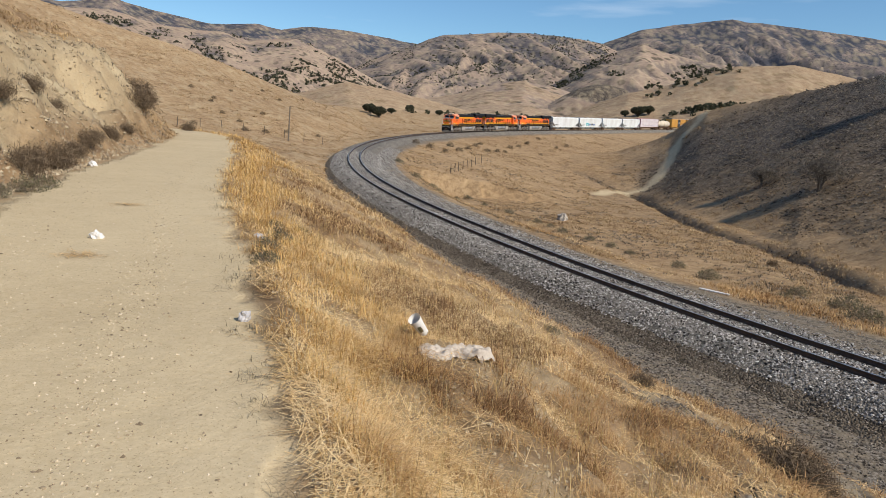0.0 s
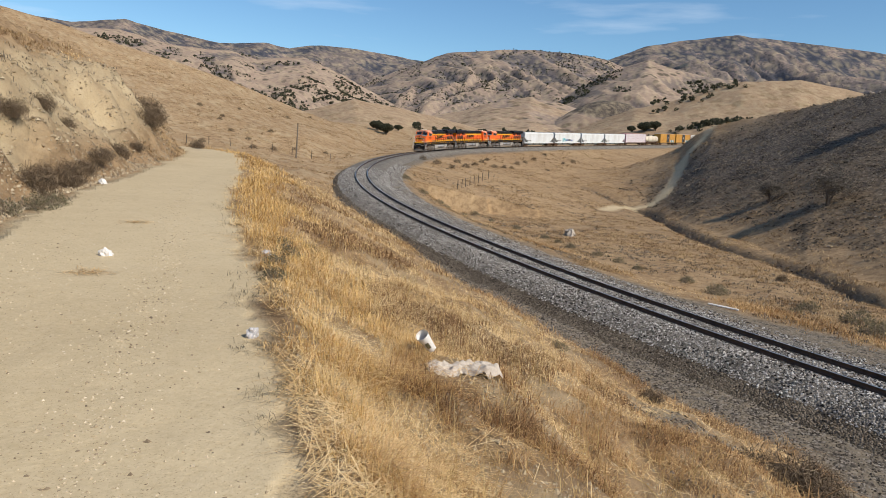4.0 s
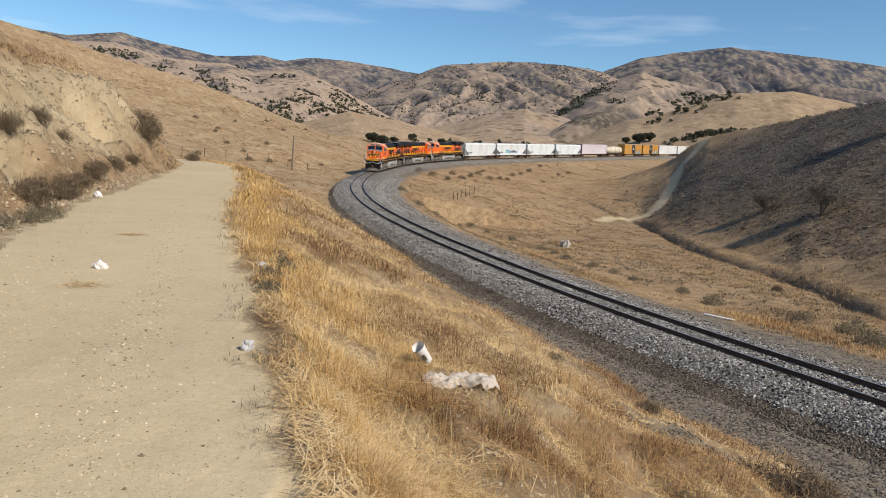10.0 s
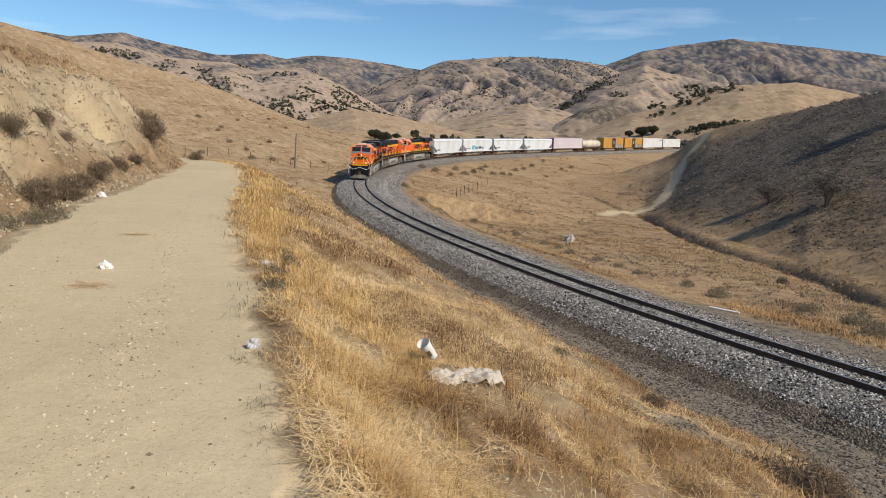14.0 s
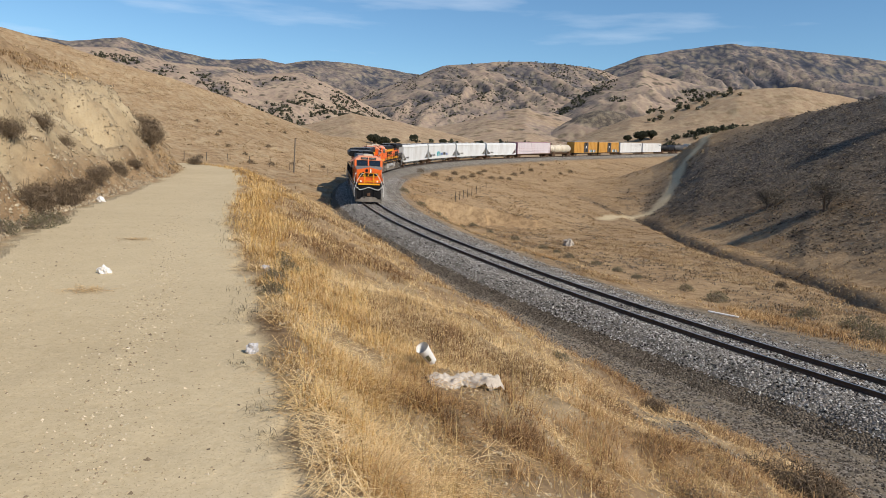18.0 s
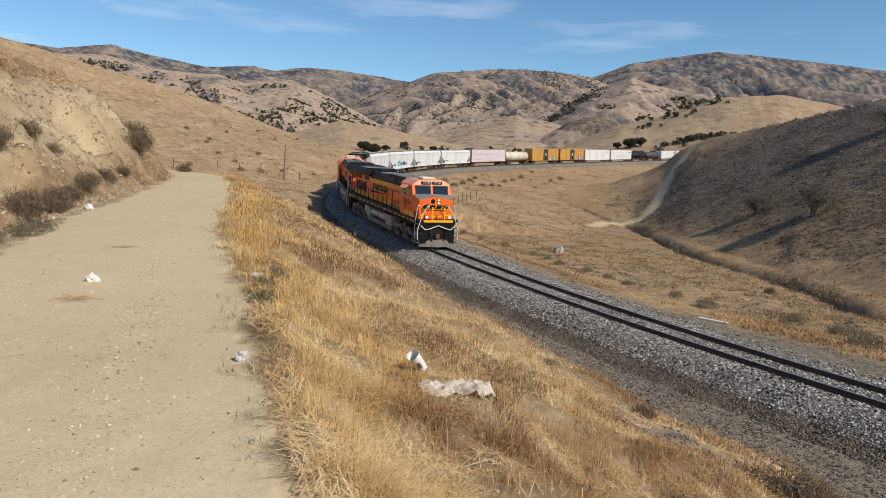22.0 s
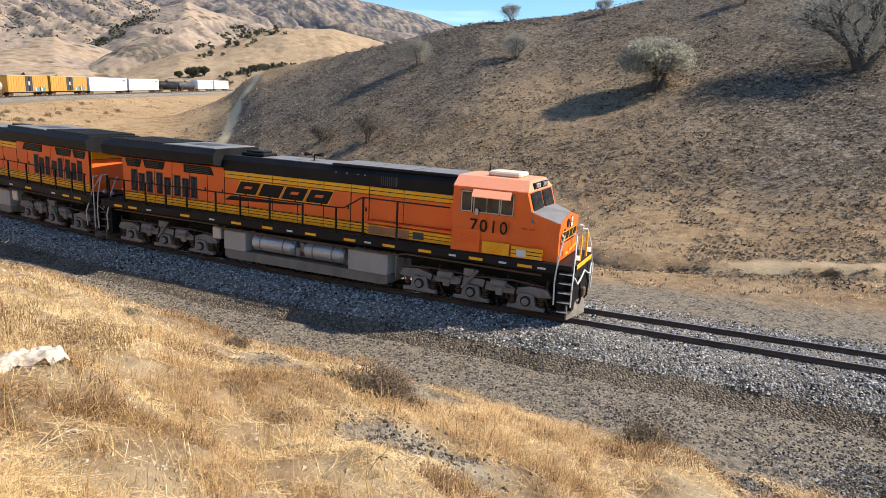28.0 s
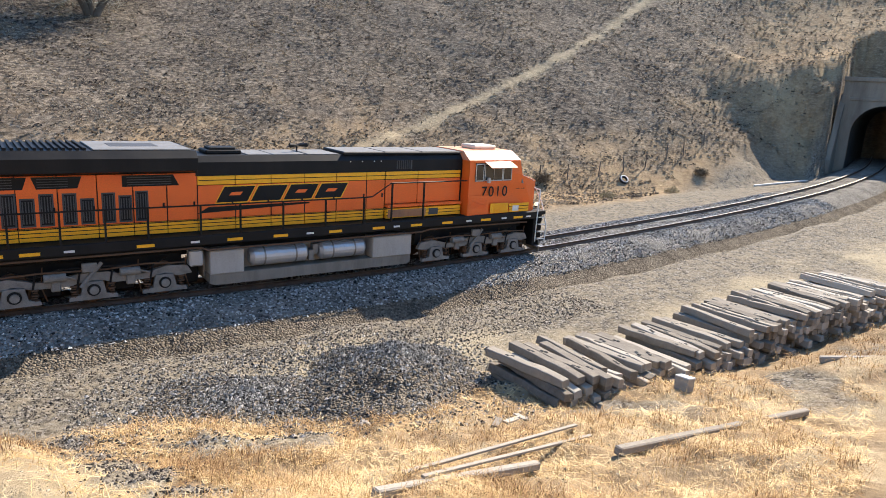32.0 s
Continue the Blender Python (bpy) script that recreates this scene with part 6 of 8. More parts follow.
def tree(name, label, seed, height, leaf_mat, per_tip, leaf, clump, depth=4, trunks=1, spread=0.6, twigs=0, twig_w=0.02, domes=0):
    rnd = random.Random(seed)
    rng = np.random.RandomState(seed)
    t = thing(name, label, "tree", "trees on the hills")
    verts, faces, tips = [], [], []
    for k in range(trunks):
        lean = Vector((rnd.uniform(-0.4, 0.4), rnd.uniform(-0.4, 0.4), 1)) if trunks > 1 else Vector((rnd.uniform(-0.1, 0.1), rnd.uniform(-0.1, 0.1), 1))
        grow(rnd, Vector((rnd.uniform(-0.15, 0.15) * trunks, rnd.uniform(-0.15, 0.15) * trunks, -0.3)), lean.normalized(), height * 0.32, height * 0.045, depth, verts, faces, tips, spread)
    me = sheet("trunk", np.array([tuple(v) for v in verts]), np.array(faces), M_BARK)
    o = new("trunk", me)
    o.parent = t
    if per_tip or twigs:
        vs = [leaves(per_tip, tuple(p), clump * rnd.uniform(0.7, 1.2), leaf, rng, 0.75) for p in tips] if per_tip else []
        c = np.array([tuple(v) for v in tips])
        mid, wide = c.mean(0), (c[:, :2].max(0) - c[:, :2].min(0)).mean() / 2 + clump * 0.6
        top = c[:, 2].max() + clump * 0.4
        for k in range(domes):                # clumps that round off the crown
            a, e = rng.uniform(0, 6.28), rng.uniform(-0.6, 1.0)
            g = math.sqrt(1 - min(1, e * e))
            q = (mid[0] + wide * 0.85 * g * math.cos(a), mid[1] + wide * 0.85 * g * math.sin(a), height * 0.58 + (top - height * 0.58) * e)
            vs.append(leaves(per_tip, q, clump * rng.uniform(0.8, 1.3), leaf, rng, 0.8))
        if twigs:
            vs.append(strips(twigs, (0, 0, height * 0.2), (mid[0], mid[1], height * 0.56), (wide, wide, max(top - height * 0.56, height * 0.36)), twig_w, rng, 0.2, -0.95))
        vs = np.concatenate(vs)
        o = new("crown", quads_mesh("crown", vs, leaf_mat))
        o.parent = t
    return t


def stand(ob, x, y, turn=0.0, scale=1.0, sink=0.0):
    m = Matrix.LocRotScale((x, y, height(x, y) - sink), Euler((0, 0, radians(turn))), scale if isinstance(scale, tuple) else (scale,) * 3)
    ob.matrix_basis = m
    return ob


def plant_copies(first, places):
    """The first place for the thing itself, the rest for copies: x, y, turn, size."""
    for k, (x, y, turn, sc) in enumerate(places):
        if k == 0:
            stand(first, x, y, turn, sc)
        else:
            stand(copy_thing(first, Matrix()), x, y, turn, sc)


plant_copies(tree("oak_tree", "singed pale grey-green oak with a round crown on the burnt slope", 3, 5.2, M_BARE, 44, 0.10, 0.75, 4, 3, 0.75, 900, 0.025, 120),
             [(64.9, 50.9, 0, (1.35, 1.35, 1.02))])
plant_copies(tree("bare_tree", "leafless pale grey tree with fine twigs on the burnt slope", 8, 6.0, M_PALETWIG, 7, 0.07, 0.8, 5, 3, 0.75, 3600, 0.018),
             [(77.6, 34.7, 0, (1.7, 1.7, 1.4)), (65.9, 102.1, 90, 0.75), (70.2, 81.6, 150, 0.6), (84.6, 99.7, 30, 0.48), (98, 62, 70, 0.5), (92, 84, 10, 0.4)])
plant_copies(tree("brown_oak", "brown twiggy oak with a wide scorched crown at the slope's foot", 6, 4.3, M_SCORCHED, 22, 0.075, 0.7, 4, 3, 0.85, 1500, 0.018, 50),
             [(43.0, 77.9, 80, (0.95, 0.95, 0.95)), (43.6, 93.5, 200, 0.75)])
plant_copies(tree("dark_oak", "dark green oak tree beyond the railway line", 21, 5.4, M_OAK, 60, 0.28, 1.2, 3, 2, 0.8, 0, 0.02, 46),
             [(141, 512, 0, 1.5), (150, 516, 40, 1.35), (132, 514, 90, 0.95), (122.6, 474.9, 0, 0.94), (-23.5, 240, 10, 0.75), (-27, 246, 70, 0.7), (-15.8, 300, 40, 0.55), (-3, 300, 60, 0.50), (14, 320, 20, 0.61), (22, 325, 120, 0.55),
              (29, 330, 200, 0.55), (101.5, 430, 30, 0.66), (179.7, 500, 0, 0.77), (199, 480, 50, 0.66), (-21, 262, 130, 0.44)])


def shrub(name, label, seed, stems, twigs, leaf_n, leaf, h, w, mat, twig=M_TWIG):
    """A low dome of tangled twigs, with small leaves among them where it is alive."""
    rnd = random.Random(seed)
    rng = np.random.RandomState(seed)
    t = thing(name, label, "bush", "bushes")
    verts, faces, tips = [], [], []
    for k in range(stems):
        a = rnd.uniform(0, 6.28)
        v = Vector((math.cos(a) * w * rnd.uniform(0.3, 1.1), math.sin(a) * w * rnd.uniform(0.3, 1.1), h * rnd.uniform(0.5, 1.1))).normalized()
        grow(rnd, Vector((rnd.uniform(-0.3, 0.3) * w, rnd.uniform(-0.3, 0.3) * w, -0.05)), v, h * rnd.uniform(0.25, 0.42), 0.008 * h + 0.003, 2, verts, faces, tips, 0.6)
    vs = [strips(twigs, (0, 0, -0.1), (0, 0, 0.22 * h), (w * 0.95, w * 0.95, h * 0.72), 0.0035 + 0.004 * h, rng, 0.5, -0.1)]
    stemv, nv = np.array([tuple(v) for v in verts]), len(vs[0])
    o = new("crown", sheet("crown", np.concatenate([vs[0], stemv]), np.concatenate([np.arange(nv).reshape(-1, 4), np.array(faces) + nv]), twig, False))
    o.parent = t
    if leaf_n:
        p = rng.normal(size=(leaf_n, 3))
        p /= np.linalg.norm(p, axis=1)[:, None]
        p[:, 2] = np.abs(p[:, 2])
        p *= np.array((w * 0.9, w * 0.9, h * 0.85)) * (rng.uniform(0.3, 1.0, leaf_n) ** 0.5 * (1 + 0.25 * val_noise(p[:, 0] * 2, p[:, 1] * 2 + p[:, 2], 0.6)))[:, None]
        vs = np.concatenate([leaves(3, tuple(q), 0.05 * h + 0.02, leaf, rng) for q in p])
        o = new("foliage", quads_mesh("foliage", vs, mat))
        o.parent = t
    return t


plant_copies(shrub("dry_bush", "tangled brown leafless bush on bare soil", 5, 14, 1100, 130, 0.016, 0.75, 0.7, M_BRUSH, M_BRUSH),
             [(6.3, 11.1, 0, 1.15), (6.9, 11.5, 70, 1.0), (5.8, 11.6, 140, 0.9), (6.5, 10.4, 200, 0.8), (-8.3, 13.6, 30, 0.75), (-9.7, 17.4, 60, 0.8), (-10.6, 20.4, 90, 0.7), (-11.7, 23.8, 10, 0.65), (-13.0, 28.1, 140, 0.6), (-10.9, 16.9, 50, 0.7), (-17.2, 38.4, 20, 1.9), (-18.2, 40.6, 80, 1.7),
              (-19.8, 53.0, 0, 0.99), (-9.0, 14.8, 200, 0.60), (-12.2, 21.5, 250, 0.6), (55.6, -10.7, 10, 1.36), (59.7, -25.6, 60, 1.12), (51.0, -3.0, 0, 0.87), (39.0, 17.4, 0, 0.93), (-9.1, 16.2, 20, 0.6), (24.0, 48.0, 70, 0.74),
              (-10.0, 18.6, 10, 0.6), (-11.2, 22.0, 70, 0.55), (-12.4, 25.6, 30, 0.6), (-13.8, 30.2, 90, 0.5), (-11.9, 19.8, 0, 0.7), (-11.6, 16.2, 120, 0.9), (-16.2, 36.6, 60, 1.4), (-9.6, 15.9, 20, 0.65), (-19.0, 44.0, 0, 0.8), (-21.0, 48.5, 40, 0.9),
              (5.4, 16.5, 50, 0.6), (12.4, 9.0, 30, 1.2)])
plant_copies(shrub("sage_bush", "grey-green sagebrush clump in dry grass", 9, 10, 260, 330, 0.022, 0.62, 0.7, M_SAGE),
             [(9.6, 67.0, 0, 0.86), (11.0, 60.5, 40, 0.86), (13.6, 53.2, 80, 0.79), (16.7, 46.4, 10, 0.86), (17.5, 43.0, 60, 1.25), (21.2, 38.9, 90, 1.1), (21.9, 35.2, 130, 1.5), (21.2, 32.5, 170, 1.5), (-3.4, 84.4, 20, 1.2), (3.5, 92.5, 0, 1.1),
              (7.7, 76.4, 70, 0.9), (-1.4, 90.9, 50, 1.1), (-7.3, 11.0, 0, 0.46), (-7.4, 12.1, 40, 0.53), (-7.5, 12.8, 80, 0.46), (52.1, -15.2, 0, 1.12), (56.3, -21.9, 60, 1.06), (44.3, 4.7, 20, 0.66), (-2.3, 9.6, 20, 0.36), (-2.6, 10.4, 90, 0.33),
              (19.5, 37.0, 30, 0.66), (14.4, 50.5, 10, 0.66), (5.3, 84.0, 10, 0.79), (-6.5, 98.0, 0, 1.2), (3.2, 18.0, 0, 0.46), (6.0, 22.0, 30, 0.46), (-0.5, 86.5, 10, 1.0), (1.8, 87.4, 70, 0.9), (10.4, 63.6, 20, 0.7), (12.6, 56.4, 50, 0.8), (22.4, 33.6, 0, 0.9), (23.4, 31.4, 60, 1.0),
              (-2.1, 8.2, 0, 0.3), (-1.9, 7.4, 50, 0.28), (-2.5, 12.0, 10, 0.4)])
plant_copies(shrub("russet_shrub", "low russet shrub on the dry hillside", 14, 8, 220, 160, 0.06, 1.3, 1.2, M_BRUSH, M_BRUSH),
             [(-5.9, 140.6, 0, 0.8), (1.1, 147.8, 40, 0.9), (5.0, 150.7, 80, 0.8), (9.6, 154.2, 20, 0.8), (16.2, 171.4, 60, 0.8), (22.2, 188.0, 100, 0.8), (8.4, 166.0, 140, 0.7), (23.9, 170.5, 0, 0.5), (35.2, 200.2, 50, 0.8), (0.0, 133.9, 90, 0.7),
              (-54.2, 146.7, 0, 0.6), (-47.3, 140.5, 40, 0.55), (-48.9, 156.7, 80, 0.5), (-48.0, 179.8, 0, 0.55), (-41.7, 172.4, 50, 0.6), (-40.9, 195.7, 20, 0.55), (-35.9, 134.9, 70, 0.59), (-39.6, 108.3, 10, 0.6), (-32.4, 111.4, 30, 0.6),
              (-40.3, 124.4, 60, 0.55), (-46.4, 136.2, 90, 0.55), (-35.5, 118.7, 20, 0.50), (-24.2, 131.0, 0, 0.50), (-30.0, 115.0, 0, 0.6), (-28.0, 122.0, 40, 0.5), (27.5, 205.0, 0, 0.7), (31.0, 192.0, 70, 0.6), (14.0, 160.0, 0, 0.6),
              (3.0, 143.0, 0, 0.8), (7.0, 160.0, 30, 0.8), (12.0, 158.0, 60, 0.7), (-3.0, 137.0, 20, 0.8), (19.0, 178.0, 10, 0.7)])


def far_woods():
    """Scattered oaks on the ranges, too many to count."""
    rng = np.random.RandomState(4)
    vs = []
    n = 90000
    az = np.radians(rng.uniform(-38, 36, n))
    r = np.exp(rng.uniform(math.log(430), math.log(2900), n))
    x, y = r * np.sin(az), r * np.cos(az)
    z, cover = terrain(x, y)
    thick = 0.6 * rough_noise(x, y, 240, 4) + 0.7 * rough_noise(x, y, 45, 2)
    keep = thick + 0.9 * cover[:, 3] > np.where(r < 900, 1.35, np.where(r < 1300, 0.62, 0.5))
    for i in np.where(keep)[0]:
        h = rng.uniform(2.6, 6.5) * (0.7 if r[i] < 900 else 0.9)
        vs.append(leaves(6 if r[i] > 900 else 22, (x[i], y[i], z[i] + h * 0.38), h * 0.5, h * (0.32 if r[i] > 900 else 0.2), rng, 0.7))
    # the line of oaks along the pale knoll, and scrub by the creek beyond the loop
    for k in range(26):
        t = k / 25
        px, py = 176 + 70 * t + rng.uniform(-7, 7), 610 + rng.uniform(-22, 16)
        h = rng.uniform(3, 5.5)
        vs.append(leaves(26, (px, py, height(px, py) + h * 0.4), h * 0.55, h * 0.2, rng, 0.75))
    line = np.array([(-30, 252), (-15, 298), (14, 320), (30, 332), (60, 380), (101, 430), (130, 480), (180, 500), (204, 480)], float)
    for k in range(240):
        q = 7.99 * rng.rand() ** 0.5
        px, py = line[int(q)] * (1 - q % 1) + line[int(q) + 1] * (q % 1) + rng.normal(0, 6, 2)
        h = rng.uniform(1.4, 4.2) * (0.7 + 0.6 * (py > 350))
        vs.append(leaves(24, (px, py, height(px, py) + h * 0.4), h * 0.6, h * 0.2, rng, 0.7))
    o = new("far_woods", quads_mesh("far_woods", np.concatenate(vs), M_OAK))
    return tagged(o, "scattered dark oaks and scrub on distant hillsides", "woods", kind="stuff")


far_woods()


def blades(name, x, y, z, n_per, h, w, spread, rng, material, lean=0.45):
    """Tufts of bent grass blades at places with their own heights."""
    k = len(x)
    X, Y, Z = np.repeat(x, n_per), np.repeat(y, n_per), np.repeat(z, n_per)
    H, Wd = np.repeat(h, n_per) * rng.uniform(0.45, 1.2, k * n_per), np.repeat(w, n_per)
    S = np.repeat(spread, n_per)
    a = rng.uniform(0, 2 * np.pi, k * n_per)
    rr = S * np.sqrt(rng.rand(k * n_per))
    b = rng.uniform(0, 2 * np.pi, k * n_per)
    bx, by = X + rr * np.cos(b), Y + rr * np.sin(b)
    ln = lean * rng.uniform(0.1, 1.6, k * n_per)
    dx, dy = np.cos(a), np.sin(a)
    ax, ay = -dy * Wd, dx * Wd
    mx, my, mz = bx + dx * ln * H * 0.35, by + dy * ln * H * 0.35, Z + H * np.maximum(0.62 - 0.1 * ln, 0.25)
    tx, ty, tz = bx + dx * ln * H, by + dy * ln * H, Z + H * np.maximum(1.05 - 0.3 * ln, 0.12)
    v = np.empty((k * n_per, 6, 3))
    v[:, 0], v[:, 1] = np.stack([bx - ax, by - ay, Z - 0.03], 1), np.stack([bx + ax, by + ay, Z - 0.03], 1)
    v[:, 2], v[:, 3] = np.stack([mx + ax * 0.8, my + ay * 0.8, mz], 1), np.stack([mx - ax * 0.8, my - ay * 0.8, mz], 1)
    v[:, 4], v[:, 5] = np.stack([tx + ax * 0.15, ty + ay * 0.15, tz], 1), np.stack([tx - ax * 0.15, ty - ay * 0.15, tz], 1)
    i = np.arange(k * n_per)[:, None] * 6
    q = np.concatenate([i + np.array([[0, 1, 2, 3]]), i + np.array([[3, 2, 4, 5]])], 0)
    return sheet(name, v.reshape(-1, 3), q, material, False)


def near_grass():
    rng = np.random.RandomState(7)
    n = 150000
    az = np.radians(rng.uniform(-30, 128, n))
    r = np.exp(rng.uniform(math.log(2.0), math.log(85), n))
    x, y = r * np.sin(az), r * np.cos(az)
    z, cover = terrain(x, y)
    s, d, zr = track_coords(x, y)
    u, dr = line_coords(ROAD, x, y)
    edge = dr - ROAD_HALF
    patch = rough_noise(x, y, 2.2, 4)
    clump = rough_noise(x - 40, y + 13, 0.42, 3)
    yard = smooth(-18, -30, s) * (d > 0)
    open_ground = (cover[:, 1] < 0.3) & (cover[:, 2] < 0.35) & (r > 2.2) & ~(np.hypot(x - 0.2, y - 6.65) < 0.42)
    open_ground &= (d > 3) | ((d < -6.5) & (patch > -0.1))
    open_ground &= rng.rand(n) > 0.6 * yard
    open_ground &= (d > 0) | (rng.rand(n) < 0.3)
    band = (edge > 0.14) & (edge < 0.8 + 0.9 * patch + 0.03 * r) & (d > 3)
    # golden stand along the road, in clumps
    k = open_ground & band & (clump + 0.5 * rng.normal(0, 0.5, n) + 0.03 * r > 0.25)
    tall = 0.17 * rng.uniform(0.35, 1.3, n) * (1 + 0.5 * np.clip(clump, -0.7, 1)) * np.clip(0.35 + r / 15, 0, 1.35)
    me = blades("tall_grass", x[k], y[k], z[k], 8, tall[k], 0.0011 + 0.00027 * r[k], 0.03 + 0.014 * r[k], rng, M_GRASS, 1.5)
    tagged(new("tall_grass", me), "tall golden dry grass along the road's edge", "grass", kind="stuff")
    # short matted grass in tufts with bare soil between
    k = open_ground & ((edge > -0.02) | (edge < -7.0) | (d < 0)) & (cover[:, 0] < 0.40) & (clump + 0.55 * patch + 0.12 * rng.normal(0, 1, n) + 0.008 * r > 0.16)
    low = 0.07 * rng.uniform(0.35, 1.5, n) * (1 + 0.9 * np.clip(clump, -0.6, 1)) * (1 + 0.5 * np.clip(patch, -0.6, 1)) * (1 + np.clip(r / 60, 0, 0.5))
    lower = k & (d > 0) & (d < table(TOE, s) + 4.5 + 11.0 * smooth(-8, -18, s) + 1.5 * patch) & (s < 6 + 6 * clump)
    k = k & ~lower
    me = blades("russet_grass", x[lower], y[lower], z[lower], 8, 1.25 * low[lower], 0.0011 + 0.00028 * r[lower], 0.03 + 0.014 * r[lower], rng, M_RUSSET, 2.0)
    tagged(new("russet_grass", me), "short russet-gold grass low on the bank", "grass", kind="stuff")
    me = blades("matted_grass", x[k], y[k], z[k], 8, low[k], 0.0011 + 0.00028 * r[k], 0.025 + 0.014 * r[k], rng, M_MATTED, 2.4)
    tagged(new("matted_grass", me), "short matted dry grass over the bank", "grass", kind="stuff")
    # brown dead brush in patches
    brown = rough_noise(x + 17, y - 5, 2.8, 3)
    k = open_ground & ~band & (edge > 0.5) & (brown + 0.3 * clump > 0.62) & (d > 3) & (r < 45)
    me = blades("dead_brush", x[k], y[k], z[k], 11, 0.11 * rng.uniform(0.5, 1.5, n)[k], 0.0011 + 0.00027 * r[k], 0.05 + 0.016 * r[k], rng, M_BROWNBRUSH, 1.3)
    tagged(new("dead_brush", me), "patches of low russet dead brush on the bank", "brush", kind="stuff")
    # stray tall stems
    k = open_ground & (edge > 0.2) & (d > 3) & (rng.rand(n) < 0.08) & (r < 40) & (r > 2.6)
    me = blades("stray_stems", x[k], y[k], z[k], 3, 0.24 * rng.uniform(0.6, 1.5, n)[k], 0.001 + 0.0002 * r[k], 0.08 + 0.02 * r[k], rng, M_STALK, 0.9)
    tagged(new("stray_stems", me), "stray bleached grass stems standing on the bank", "grass", kind="stuff")
    # grey weeds that sprawl from the verge over the road
    k = (edge > -0.22) & (edge < 0.4) & (clump + 0.4 * rng.normal(0, 1, n) > 0.62) & (rng.rand(n) < 0.5 + r / 20) & (r > 2.6) & (r < 26) & (d > 3)
    me = blades("edge_weeds", x[k], y[k], z[k], 6, 0.055 * rng.uniform(0.4, 1.6, n)[k], 0.0008 + 0.00022 * r[k], 0.05 + 0.016 * r[k], rng, M_WEED, 2.6)
    tagged(new("edge_weeds", me), "dead grey weeds sprawling at the road's edge", "weeds", kind="stuff")


def straw_litter():
    """Broken straws lying flat over the bank."""
    rng = np.random.RandomState(19)
    n = 120000
    az = np.radians(rng.uniform(-26, 128, n))
    r = np.exp(rng.uniform(math.log(2.6), math.log(20), n))
    x, y = r * np.sin(az), r * np.cos(az)
    z, cover = terrain(x, y)
    s, d, zr = track_coords(x, y)
    u, dr = line_coords(ROAD, x, y)
    k = (d > table(TOE, s) - 0.3) & (dr > ROAD_HALF + 0.0) & (cover[:, 1] < 0.6) & (rough_noise(x, y, 0.8, 3) + 0.4 * rng.normal(0, 1, n) > -0.25)
    x, y, z, r = x[k], y[k], z[k], r[k]
    n = len(x)
    a, ln = rng.uniform(0, 2 * np.pi, n), rng.uniform(0.03, 0.11, n) * (1 + r / 20)
    wd = 0.001 + 0.00026 * r
    dx, dy, rise = np.cos(a) * ln, np.sin(a) * ln, rng.uniform(-0.25, 0.45, n) * ln
    ox, oy = -np.sin(a) * wd, np.cos(a) * wd
    z = z + 0.015 + rng.uniform(0, 0.05, n)
    v = np.stack([np.stack(q, 1) for q in ((x - dx - ox, y - dy - oy, z - rise), (x - dx + ox, y - dy + oy, z - rise), (x + dx + ox, y + dy + oy, z + rise), (x + dx - ox, y + dy - oy, z + rise))], 1)
    tagged(new("straw_litter", quads_mesh("straw_litter", v.reshape(-1, 3), M_MATTED)), "broken straws lying over the soil of the bank", "straw", kind="stuff")


straw_litter()


